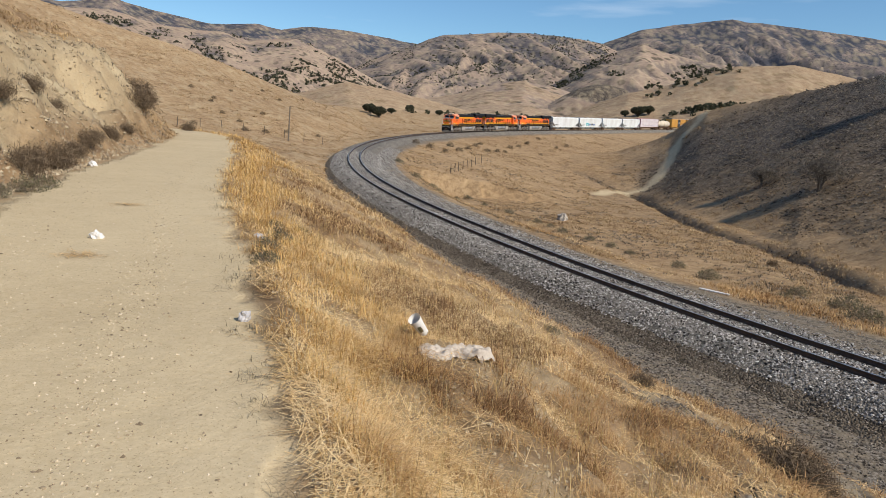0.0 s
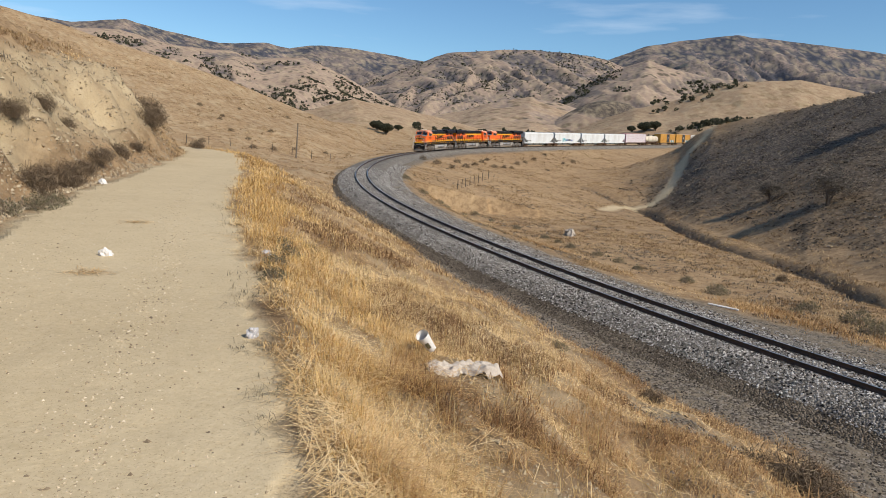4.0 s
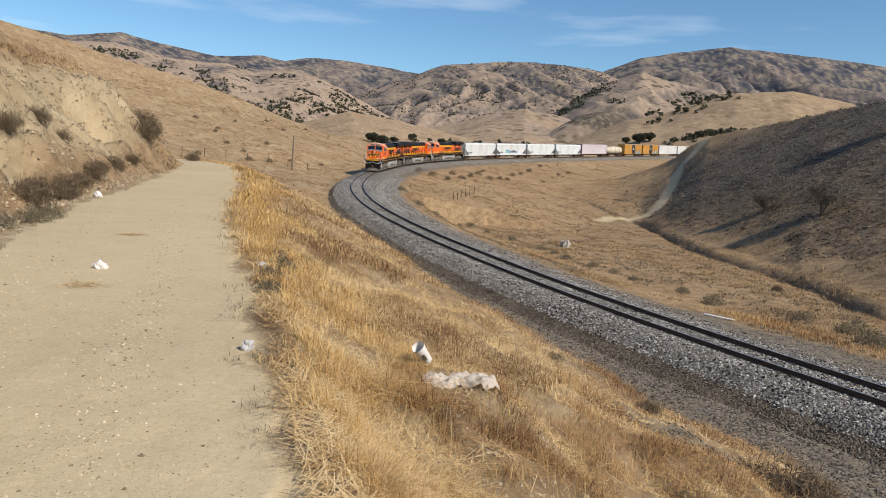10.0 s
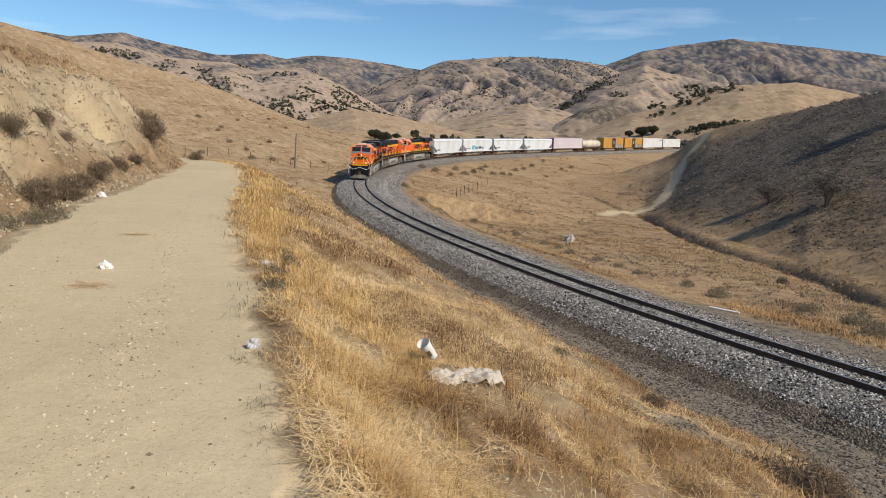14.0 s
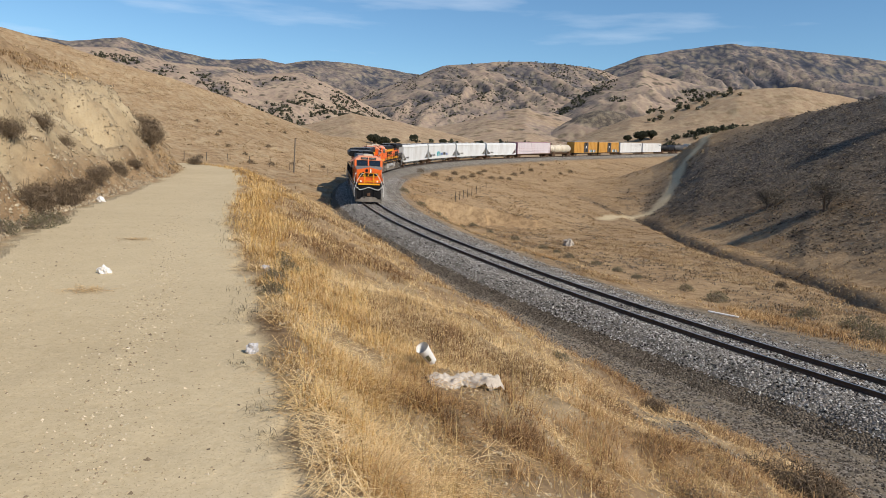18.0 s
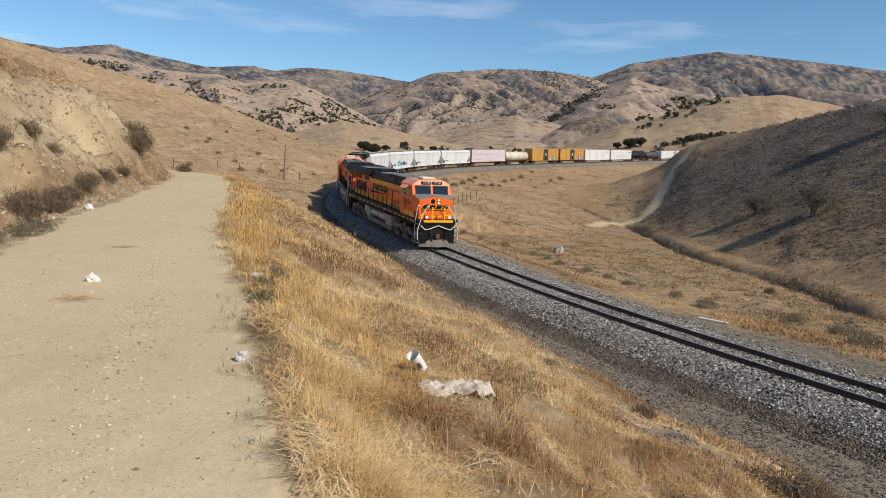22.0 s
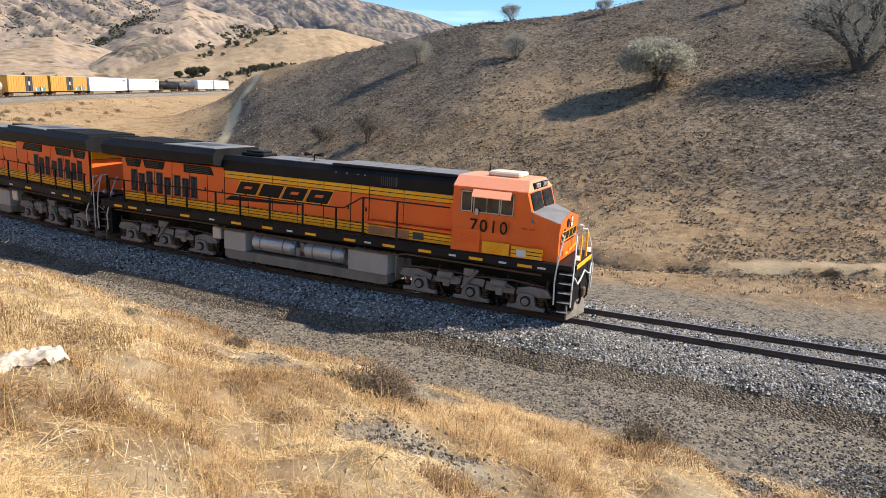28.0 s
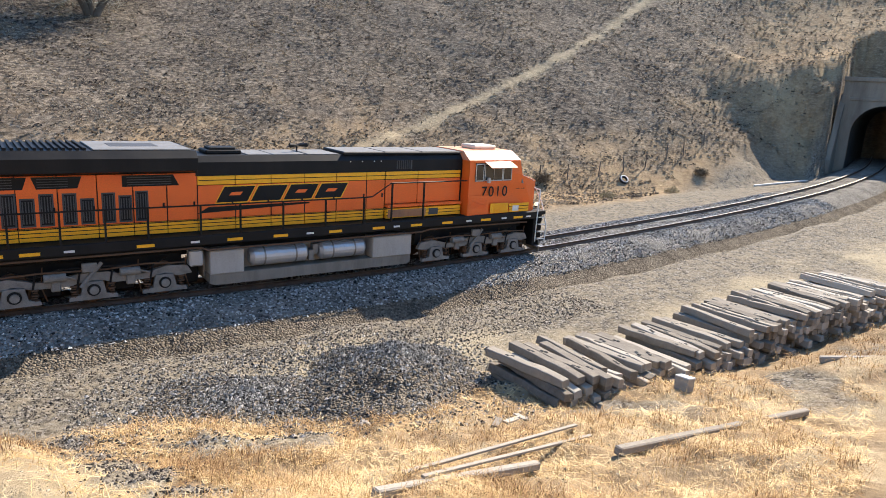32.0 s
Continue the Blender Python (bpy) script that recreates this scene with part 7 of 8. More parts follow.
def valley_scrub():
    """Low dead growth and straw scattered over the valley floor and the road."""
    rng = np.random.RandomState(23)
    n = 30000
    az = np.radians(rng.uniform(-6, 72, n))
    r = np.exp(rng.uniform(math.log(24), math.log(150), n))
    x, y = r * np.sin(az), r * np.cos(az)
    z, cover = terrain(x, y)
    s, d, zr = track_coords(x, y)
    k = (d < -6.5) & (cover[:, 0] < 0.3) & (cover[:, 1] < 0.4) & (rough_noise(x, y, 4, 4) + rng.normal(0, 0.25, n) > 0.3)
    me = blades("valley_scrub", x[k], y[k], z[k], 5, 0.13 * rng.uniform(0.5, 1.6, n)[k], 0.006 + 0.0005 * r[k], 0.12 + 0.002 * r[k], rng, M_TWIG, 1.2)
    tagged(new("valley_scrub", me), "low dead scrub over the dry valley floor", "scrub", kind="stuff")
    n = 2600
    s, off = rng.uniform(-14, 24, n), -9.6 + rng.normal(0, 1.0, n)
    x0, y0, th = (np.interp(s, TS, a) for a in (TX, TY, TH))
    x, y = x0 - np.sin(th) * off, y0 + np.cos(th) * off
    k = rough_noise(x, y, 4.5, 3) + 0.25 * rng.normal(0, 1, n) > 0.05
    r = np.hypot(x, y)[k]
    me = blades("valley_grass", x[k], y[k], heights(x[k], y[k]), 7, 0.28 * rng.uniform(0.4, 1.4, k.sum()), 0.002 + 0.00026 * r, 0.15 + 0.004 * r, rng, M_RUSSET, 1.1)
    tagged(new("valley_grass", me), "stand of golden grass below the track's inner side", "grass", kind="stuff")
    vs = []
    for px, py in [(-5.2, 11.2), (-3.9, 7.2)]:
        m = 90
        q = rng.normal(0, 0.15, (m, 2)) * (1.0, 0.6) + (px, py)
        a, ln = rng.uniform(0, 6.28, m), rng.uniform(0.03, 0.09, m)
        zz = heights(q[:, 0], q[:, 1]) + 0.012
        dx, dy, ox, oy = np.cos(a) * ln, np.sin(a) * ln, -np.sin(a) * 0.003, np.cos(a) * 0.003
        vs.append(np.stack([np.stack(c, 1) for c in ((q[:, 0] - dx - ox, q[:, 1] - dy - oy, zz), (q[:, 0] - dx + ox, q[:, 1] - dy + oy, zz), (q[:, 0] + dx + ox, q[:, 1] + dy + oy, zz + 0.01), (q[:, 0] + dx - ox, q[:, 1] + dy - oy, zz + 0.01))], 1).reshape(-1, 3))
    tagged(new("road_straw", quads_mesh("road_straw", np.concatenate(vs), M_MATTED)), "wisps of brown straw lying on the road", "straw", kind="stuff")


valley_scrub()


def dead_weeds():
    """Bleached branching stalks of last year's weeds."""
    rnd = random.Random(31)
    spots = [(1.5, 6.4), (2.1, 5.8), (0.9, 6.9), (1.9, 7.6), (2.6, 6.9), (3.2, 7.9), (0.4, 9.4), (1.2, 10.2), (2.9, 9.0), (3.9, 10.8), (1.0, 12.5), (-0.6, 11.0), (4.4, 6.2), (5.2, 5.0), (5.0, 2.8), (5.6, 1.4), (4.6, 3.9), (6.2, 3.2),
             (5.8, -0.4), (6.6, 0.6), (6.9, -1.4), (7.4, 1.8), (4.9, 0.2), (5.2, -1.6), (3.6, 4.4), (2.8, 4.9), (3.9, 5.6), (7.8, 4.1), (0.2, 14.5), (2.4, 13.8), (-1.6, 16.0), (-0.8, 13.2)]
    protos = []
    for x, y in spots:
        turn, sc = rnd.uniform(0, 360), rnd.uniform(0.7, 1.25)
        if len(protos) < 4:
            t = thing("dead_weed", "bleached branching stalk of a dead weed", "weed", "dead weeds on the bank")
            verts, faces, tips = [], [], []
            grow(rnd, Vector((0, 0, -0.03)), Vector((rnd.uniform(-0.3, 0.3), rnd.uniform(-0.3, 0.3), 1)).normalized(), 0.26, 0.006, 3, verts, faces, tips, 0.5)
            o = new("stalk", sheet("stalk", np.array([tuple(v) for v in verts]), np.array(faces), M_STALK))
            o.parent = t
            protos.append(t)
        else:
            t = copy_thing(rnd.choice(protos), Matrix())
        stand(t, x, y, turn, sc)


def stubble():
    rng = np.random.RandomState(8)
    n = 330000
    az = np.radians(rng.uniform(12, 126, n))
    r = np.exp(rng.uniform(math.log(36), math.log(170), n))
    x, y = r * np.sin(az), r * np.cos(az)
    z, cover = terrain(x, y)
    keep = (cover[:, 2] > 0.25) & (cover[:, 0] < 0.3) & (cover[:, 1] < 0.3) & (0.35 * rough_noise(x, y, 0.9, 2) + 0.3 * rough_noise(x, y, 9, 2) + rng.normal(0, 0.35, n) > 0.0)
    x, y, z, r = x[keep], y[keep], z[keep], r[keep]
    k = len(x)
    v = leaves(k * 2, (0, 0, 0), 1.0, 1.0, rng)      # two crossed scraps to a tuft
    size = np.repeat((0.045 + 0.0008 * r) * rng.uniform(0.5, 1.6, k), 8)[:, None]
    v = v * size * np.array((0.8, 0.8, 0.5)) + np.repeat(np.stack([x, y, z + 0.05 + 0.0004 * r], 1), 8, 0)
    tagged(new("scorched_tufts", quads_mesh("scorched_tufts", v, M_STUBBLE)), "short scorched grass tufts on the burnt hill", "grass", kind="stuff")
    n = 110000
    az = np.radians(rng.uniform(-38, 40, n))
    r = np.exp(rng.uniform(math.log(30), math.log(260), n))
    x, y = r * np.sin(az), r * np.cos(az)
    z, cover = terrain(x, y)
    keep = (cover[:, 0] < 0.3) & (cover[:, 1] < 0.3) & (cover[:, 2] < 0.6) & (rough_noise(x, y, 5, 4) + 0.5 * rough_noise(x + 9, y, 1.1, 2) > 0.0)
    x, y, z, r = x[keep], y[keep], z[keep], r[keep]
    me = blades("hill_grass", x, y, z, 4, 0.11 * rng.uniform(0.5, 1.5, len(x)) * (1 + r / 150), 0.005 + 0.0003 * r, 0.12 + 0.003 * r, rng, M_HILLGRASS, 1.3)
    tagged(new("hill_grass", me), "short dry grass over the golden hillside", "grass", kind="stuff")


def bank_clods():
    """Clods and stones that stud the cut bank and lie along its foot."""
    rng = np.random.RandomState(15)
    n = 26000
    k = rng.randint(38, len(ROAD) - 20, n)
    f = rng.rand(n)[:, None]
    a, b = ROAD[k], ROAD[k + 1]
    v = (b - a) / np.linalg.norm(b - a, axis=1)[:, None]
    off = ROAD_HALF + 0.2 + 5.0 * rng.rand(n) ** 1.2
    p = a + (b - a) * f + np.stack([-v[:, 1], v[:, 0]], 1) * off[:, None]
    az2, r2 = np.radians(rng.uniform(-14, 128, 18000)), np.exp(rng.uniform(math.log(2.6), math.log(26), 18000))
    b2 = np.stack([r2 * np.sin(az2), r2 * np.cos(az2)], 1)
    s2, d2, z2 = track_coords(b2[:, 0], b2[:, 1])
    u2, e2 = line_coords(ROAD, b2[:, 0], b2[:, 1])
    b2 = b2[(d2 > table(TOE, s2)) & (e2 > ROAD_HALF)]
    me = stones("bank_crumbs", b2[:, 0], b2[:, 1], heights(b2[:, 0], b2[:, 1]), rng.uniform(0.009, 0.03, len(b2)) * rng.choice((1, 1, 1, 1.5), len(b2)), rng, M_CLOD)
    tagged(new("bank_crumbs", me), "crumbs of dry soil among the grass", "clods", kind="stuff")
    me = stones("soil_clods", p[:, 0], p[:, 1], heights(p[:, 0], p[:, 1]), rng.uniform(0.01, 0.036, n) * rng.choice((1, 1, 1, 2.2), n), rng, M_CLOD)
    tagged(new("soil_clods", me), "clods and stones on the eroded cut bank", "clods", kind="stuff")
    p = p[::9]
    r = np.hypot(p[:, 0], p[:, 1])
    me = blades("bank_twigs", p[:, 0], p[:, 1], heights(p[:, 0], p[:, 1]), 4, rng.uniform(0.05, 0.16, len(p)), 0.002 + 0.0003 * r, 0.1 + 0 * r, rng, M_TWIG, 1.3)
    tagged(new("bank_twigs", me), "dead twigs and roots caught on the cut bank", "twigs", kind="stuff")


dead_weeds()
near_grass()
stubble()


# ---- stones ----
def stones(name, x, y, z, size, rng, material):
    base = np.array([(1, 0, 0), (-1, 0, 0), (0, 1, 0), (0, -1, 0), (0, 0, 1), (0, 0, -1)], float)
    n = len(x)
    v = base[None] * (size[:, None] * rng.uniform(0.55, 1.15, (n, 6)))[:, :, None]
    v += rng.normal(0, 0.16, (n, 6, 3)) * size[:, None, None]
    a = rng.uniform(0, 6.28, n)
    c, s_ = np.cos(a)[:, None], np.sin(a)[:, None]
    v = np.stack([v[:, :, 0] * c - v[:, :, 1] * s_, v[:, :, 0] * s_ + v[:, :, 1] * c, v[:, :, 2] * 0.8], 2)
    v += np.stack([x, y, z], 1)[:, None]
    t = np.array([(0, 2, 4), (2, 1, 4), (1, 3, 4), (3, 0, 4), (2, 0, 5), (1, 2, 5), (3, 1, 5), (0, 3, 5)])
    f = (np.arange(n)[:, None, None] * 6 + t[None]).reshape(-1, 3)
    return sheet(name, v.reshape(-1, 3), f, material, False)


def foot_z(x, y):
    """Height of the ballast's sloping foot; far below away from it."""
    s, d, zr = track_coords(x, y)
    return np.where(np.abs(d) < 4.1, zr + np.interp(np.abs(d), [2.9, 3.6, 4.1], [-0.62, -0.98, -1.15]), -50.0)


def ballast_stones():
    rng = np.random.RandomState(9)
    n = 84000
    s = np.concatenate([rng.uniform(-70, 20, int(n * 0.8)), rng.uniform(20, 75, n - int(n * 0.8))])
    off = rng.uniform(-3.1, 3.0, n)
    prof = np.array([(-4.1, -1.15), (-3.6, -0.98), (-2.9, -0.62), (-2.3, -0.30), (-1.9, -0.19), (-1.3, -0.17), (-0.9, -0.20), (0.9, -0.20), (1.3, -0.17), (1.9, -0.19), (2.3, -0.30), (2.9, -0.62), (3.6, -0.98), (5, -1.0)])
    keep = (np.abs(np.abs(off) - 0.755) > 0.12)
    s, off = s[keep], off[keep]
    x0, y0, z0, th = (np.interp(s, TS, a) for a in (TX, TY, TZ, TH))
    x, y = x0 - np.sin(th) * off, y0 + np.cos(th) * off
    z = z0 + np.interp(off, prof[:, 0], prof[:, 1])
    me = stones("ballast_stones", x, y, z + 0.005, rng.uniform(0.032, 0.07, len(x)), rng, M_STONE)
    tagged(new("ballast_stones", me), "loose grey ballast stones along the track", "stones", kind="stuff")
    # stones spread down the inner side of the curve
    s = rng.uniform(-30, 95, 22000)
    off = -3.0 - 2.6 * rng.rand(22000) ** 1.4
    x0, y0, th = (np.interp(s, TS, a) for a in (TX, TY, TH))
    x, y = x0 - np.sin(th) * off, y0 + np.cos(th) * off
    me = stones("inner_stones", x, y, np.maximum(heights(x, y), foot_z(x, y)) + 0.01, rng.uniform(0.03, 0.07, len(x)), rng, M_STONE)
    tagged(new("inner_stones", me), "grey stones spread below the track's inner side", "stones", kind="stuff")
    # coarse gravel strewn over the yard and the foot of the bank
    n = 30000
    s = rng.uniform(-75, 40, n)
    toe = table(TOE, s)
    off = 4.0 + rng.rand(n) ** 1.3 * (toe - 2.6)
    x0, y0, th = (np.interp(s, TS, a) for a in (TX, TY, TH))
    x, y = x0 - np.sin(th) * off, y0 + np.cos(th) * off
    keep = rough_noise(x, y, 3.0, 3) + rng.normal(0, 0.4, n) > 0.1
    x, y = x[keep], y[keep]
    up_line = track_coords(x, y)[0] > -9
    far_x, far_y = x[up_line], y[up_line]
    x, y = x[~up_line], y[~up_line]
    s2 = rng.uniform(-40, 45, 34000)
    o2 = 2.75 + rng.rand(34000) * (np.minimum(table(TOE, s2), 6.5) - 2.5)
    x2, y2, t2 = (np.interp(s2, TS, a) for a in (TX, TY, TH))
    far_x, far_y = np.concatenate([far_x, x2 - np.sin(t2) * o2]), np.concatenate([far_y, y2 + np.cos(t2) * o2])
    for px, py, wide in SPILLS:
        q = rng.normal(0, 0.5 * wide + 0.12, (int(700 * wide * wide) + 150, 2)) + (px, py)
        far_x, far_y = np.concatenate([far_x, q[:, 0]]), np.concatenate([far_y, q[:, 1]])
    me = stones("brown_gravel", far_x, far_y, np.maximum(heights(far_x, far_y), foot_z(far_x, far_y)), rng.uniform(0.018, 0.055, len(far_x)), rng, M_SPALL)
    tagged(new("brown_gravel", me), "dusty brown gravel between ballast and bank", "gravel", kind="stuff")
    me = stones("yard_gravel", x, y, np.maximum(heights(x, y), foot_z(x, y)), rng.uniform(0.012, 0.032, len(x)), rng, M_HEAPSTONE)
    tagged(new("yard_gravel", me), "scattered gravel on the ground beside the ballast", "gravel", kind="stuff")
    # crumbs and pebbles on the road
    n = 11000
    k = rng.randint(24, 62, n)
    f = rng.rand(n)
    a, b = ROAD[k], ROAD[np.minimum(k + 1, len(ROAD) - 1)]
    v = (b - a) / (np.linalg.norm(b - a, axis=1)[:, None] + 1e-9)
    off = np.where(rng.rand(n) < 0.45, rng.normal(0.62, 0.16, n), np.where(rng.rand(n) < 0.3, rng.normal(-0.75, 0.2, n), rng.uniform(-1.7, 1.7, n)))
    p = a * (1 - f[:, None]) + b * f[:, None] + np.stack([v[:, 1], -v[:, 0]], 1) * off[:, None]
    me = stones("road_pebbles", p[:, 0], p[:, 1], heights(p[:, 0], p[:, 1]), rng.uniform(0.003, 0.009, n) * rng.choice((1, 1, 1, 1, 2.0), n), rng, M_PEBBLE)
    tagged(new("road_pebbles", me), "small pebbles and clods on the dusty road", "pebbles", kind="stuff")


ballast_stones()
bank_clods()


def heap(name, label, x, y, rad, top, seed):
    rng = np.random.RandomState(seed)
    t = thing(name, label, "gravel heap", "gravel heaps")
    z0 = height(x, y)
    n, m = 40, 18
    vs, fs = [], []
    for j in range(m):
        q = j / (m - 1)
        for i in range(n):
            a = 2 * math.pi * i / n
            rr = rad * q * (1 + 0.16 * math.sin(a * 2 + seed) + 0.09 * math.sin(a * 5 + 2 * seed))
            px, py = x + rr * math.cos(a), y + rr * math.sin(a)
            hz = top * max(0.0, 1 - q ** 1.15) ** 1.05 + 0.1 * float(rough_noise(np.array([px]), np.array([py]), 0.8, 3)[0]) * (1 - q)
            vs.append((px, py, (height(px, py) - 0.12) + hz + 0.1 * (1 - q)))
    for j in range(m - 1):
        for i in range(n):
            fs.append((j * n + i, j * n + (i + 1) % n, (j + 1) * n + (i + 1) % n, (j + 1) * n + i))
    vs = np.array(vs)
    o = new("core", sheet("core", vs, np.array(fs)[:, ::-1], M_FOOT))
    o.parent = t
    k = int(3300 * rad)
    w = rng.dirichlet((1, 1, 1, 1), k)
    f = np.array(fs)[rng.randint(0, len(fs), k)]
    p = (vs[f] * w[:, :, None]).sum(1)
    a, q = rng.uniform(0, 6.28, k // 3), rad * rng.uniform(0.85, 1.4, k // 3)
    skirt = np.stack([x + q * np.cos(a), y + q * np.sin(a)], 1)      # stones that rolled off
    p = np.concatenate([p, np.column_stack([skirt, heights(skirt[:, 0], skirt[:, 1])])])
    k = len(p)
    o = new("crushed_stone", stones("crushed_stone", p[:, 0], p[:, 1], p[:, 2] + 0.01, rng.uniform(0.018, 0.042, k) * rng.choice((1, 1, 1, 1.7), k), rng, M_HEAPSTONE))
    o.parent = t


heap("gravel_heap", "heap of grey crushed stone in the yard", 17.3, 0.4, 3.4, 1.25, 2)
heap("gravel_heap", "low spread heap of grey crushed stone", 15.9, 3.9, 2.9, 0.5, 5)


# ---- piles of old ties ----
def tie_mesh(seed):
    rnd = random.Random(seed)
    bm = new_bm()
    n = 7
    rings = []
    for k in range(n):
        x = -1.3 + 2.6 * k / (n - 1)
        w, h = 0.145 * (1 + rnd.uniform(-0.2, 0.07)), 0.115 * (1 + rnd.uniform(-0.2, 0.06))
        c, dz = rnd.uniform(-0.028, 0.028), rnd.uniform(-0.016, 0.016)
        rings.append([bm.verts.new((x, c + sy * w * q, dz + sz * h * p)) for sy, sz, q, p in ((-1, -1, 0.9, 1), (-1, -1, 1, 0.85), (-1, 1, 1, 0.8), (-1, 1, 0.86, 1), (1, 1, 0.86, 1), (1, 1, 1, 0.8), (1, -1, 1, 0.85), (1, -1, 0.9, 1))])
    for a, b in zip(rings[:-1], rings[1:]):
        for i in range(8):
            bm.faces.new((a[i], a[(i + 1) % 8], b[(i + 1) % 8], b[i]))
    bm.faces.new(rings[0][::-1]); bm.faces.new(rings[-1])
    bmesh.ops.recalc_face_normals(bm, faces=bm.faces)
    me = bpy.data.meshes.new("tie")
    bm.to_mesh(me)
    bm.free()
    me.materials.append(M_OLDTIE)
    return me


TIES = [tie_mesh(k) for k in range(7)]
PLATE = bpy.data.meshes.new("spike_hole")
_b = box(new_bm(), -0.05, 0.05, -0.03, 0.03, 0, 0.012)
_b.to_mesh(PLATE)
_b.free()
PLATE.materials.append(M_BLACK)


def tie_stack(x, y, count, layers, seed):
    rnd = random.Random(seed)
    t = thing("tie_stack", "stack of weathered wooden railway ties in dry weeds", "tie stack", "stacks of old ties")
    row = Vector((0.535, -0.845, 0))
    ax = math.degrees(math.atan2(-0.57, -0.82))
    z0 = min(height(x + row.x * q - 0.82 * e, y + row.y * q - 0.57 * e) for q in (0, count * 0.3) for e in (-1.2, 0, 1.2)) + 0.02
    for j in range(layers):
        for k in range(count - (1 if j == layers - 1 else 0)):
            if j == layers - 1 and rnd.random() < 0.15:
                continue
            o = new("tie", TIES[rnd.randrange(7)])
            o.parent = t
            q = row * (k * 0.325 + 0.08 * (j % 2) + rnd.uniform(-0.02, 0.02))
            along = rnd.uniform(-0.24, 0.24)
            tilt = rnd.uniform(-4, 4) if j < layers - 1 else rnd.uniform(-9, 9)
            o.matrix_basis = Matrix.LocRotScale((x + q.x - 0.82 * along, y + q.y - 0.57 * along, z0 + 0.12 + j * 0.235), Euler((radians(rnd.uniform(-11, 11)), radians(rnd.uniform(-1.2, 1.2)), radians(ax + tilt))), None)
            if j == layers - 1:
                for e in (-0.62, -0.5, 0.55, 0.68):
                    h = new("spike_hole", PLATE)
                    h.parent = o
                    h.matrix_basis = Matrix.Translation((e, rnd.uniform(-0.05, 0.05), 0.104))
    return t


for k, (c, ly) in enumerate(((7, 5), (7, 5), (8, 5), (8, 6), (8, 6), (8, 6), (7, 6))):
    q = 2.62 * k
    tie_stack(16.0 + 0.535 * q, -3.2 - 0.845 * q, c, ly, 40 + k)


# ---- small things ----
def crumpled(name, label, category, x, y, size, mat, seed, flat=0.6, lift=0.0):
    rnd = random.Random(seed)
    bm = new_bm()
    bmesh.ops.create_icosphere(bm, subdivisions=3, radius=1.0)
    for v in bm.verts:
        n = noise.noise(v.co * 1.7 + Vector((seed, 0, 0))) * 0.5 + noise.noise(v.co * 4.1 + Vector((0, seed, 0))) * 0.28
        v.co *= 1 + n
        v.co.x *= size[0]
        v.co.y *= size[1]
        v.co.z = max(v.co.z, -0.3) * size[2]
    t = thing(name, label, category, at=Matrix.LocRotScale((x, y, height(x, y) + lift + 0.25 * size[2]), Euler((0, 0, radians(seed * 40))), None))
    part("sheet", bm, mat, t)
    return t


def bucket(x, y):
    t = thing("plastic_cup", "tipped white plastic cup lying in dry grass", "cup", at=Matrix.LocRotScale((x, y, height(x, y) + 0.2), Euler((radians(28), radians(-32), 0)), (0.66,) * 3))
    bm = new_bm()
    for r0, z0, r1, z1 in ((0.072, -0.19, 0.105, 0.17), (0.112, 0.165, 0.112, 0.19)):
        a = [bm.verts.new((r0 * math.cos(q), r0 * math.sin(q), z0)) for q in (2 * math.pi * k / 24 for k in range(24))]
        b = [bm.verts.new((r1 * math.cos(q), r1 * math.sin(q), z1)) for q in (2 * math.pi * k / 24 for k in range(24))]
        for k in range(24):
            bm.faces.new((a[k], a[(k + 1) % 24], b[(k + 1) % 24], b[k]))
        if z0 < 0:
            bm.faces.new(a[::-1])
    part("wall", bm, M_PLASTIC, t)
    part("printed_mark", prism(new_bm(), [(-0.03, -0.06), (0.03, -0.06), (0.03, 0.06), (-0.03, 0.06)], -0.108, -0.092), M_SAGE, t)


def cloth(x, y):
    t = thing("rag", "dirty white crumpled cloth lying on the bank", "cloth", at=Matrix.Translation((x, y, height(x, y))))
    n, m = 60, 26
    vs, fs = [], []
    gx, gy = np.meshgrid(np.linspace(-0.40, 0.40, n), np.linspace(-0.17, 0.17, m), indexing="ij")
    wob = 0.03 * val_noise(gx + 3, gy + 9, 0.09) + 0.10 * (ridged(gx * 0.7 + gy, gy + 4 - gx * 0.3, 0.16, 4) - 0.6) + 0.02 * val_noise(gx, gy, 0.035)
    gz = 0.02 + 0.07 * (1 - (gy / 0.16) ** 2) * (1 - 0.6 * (gx / 0.42) ** 2) + wob
    gy = gy * (1 + 0.3 * val_noise(gx, gy * 0 + 2, 0.2))
    c, q = math.cos(radians(12)), math.sin(radians(12))
    gx, gy = gx * c - gy * q, gx * q + gy * c
    hh = heights((x + gx).ravel(), (y + gy).ravel()).reshape(gx.shape) - height(x, y)
    v = np.stack([gx, gy, gz + 0.35 * hh], -1).reshape(-1, 3)
    i, j = np.arange(n - 1)[:, None], np.arange(m - 1)
    q = np.stack([i * m + j, (i + 1) * m + j, (i + 1) * m + j + 1, i * m + j + 1], -1).reshape(-1, 4)
    o = new("folds", sheet("folds", v, q, M_CLOTH))
    o.parent = t


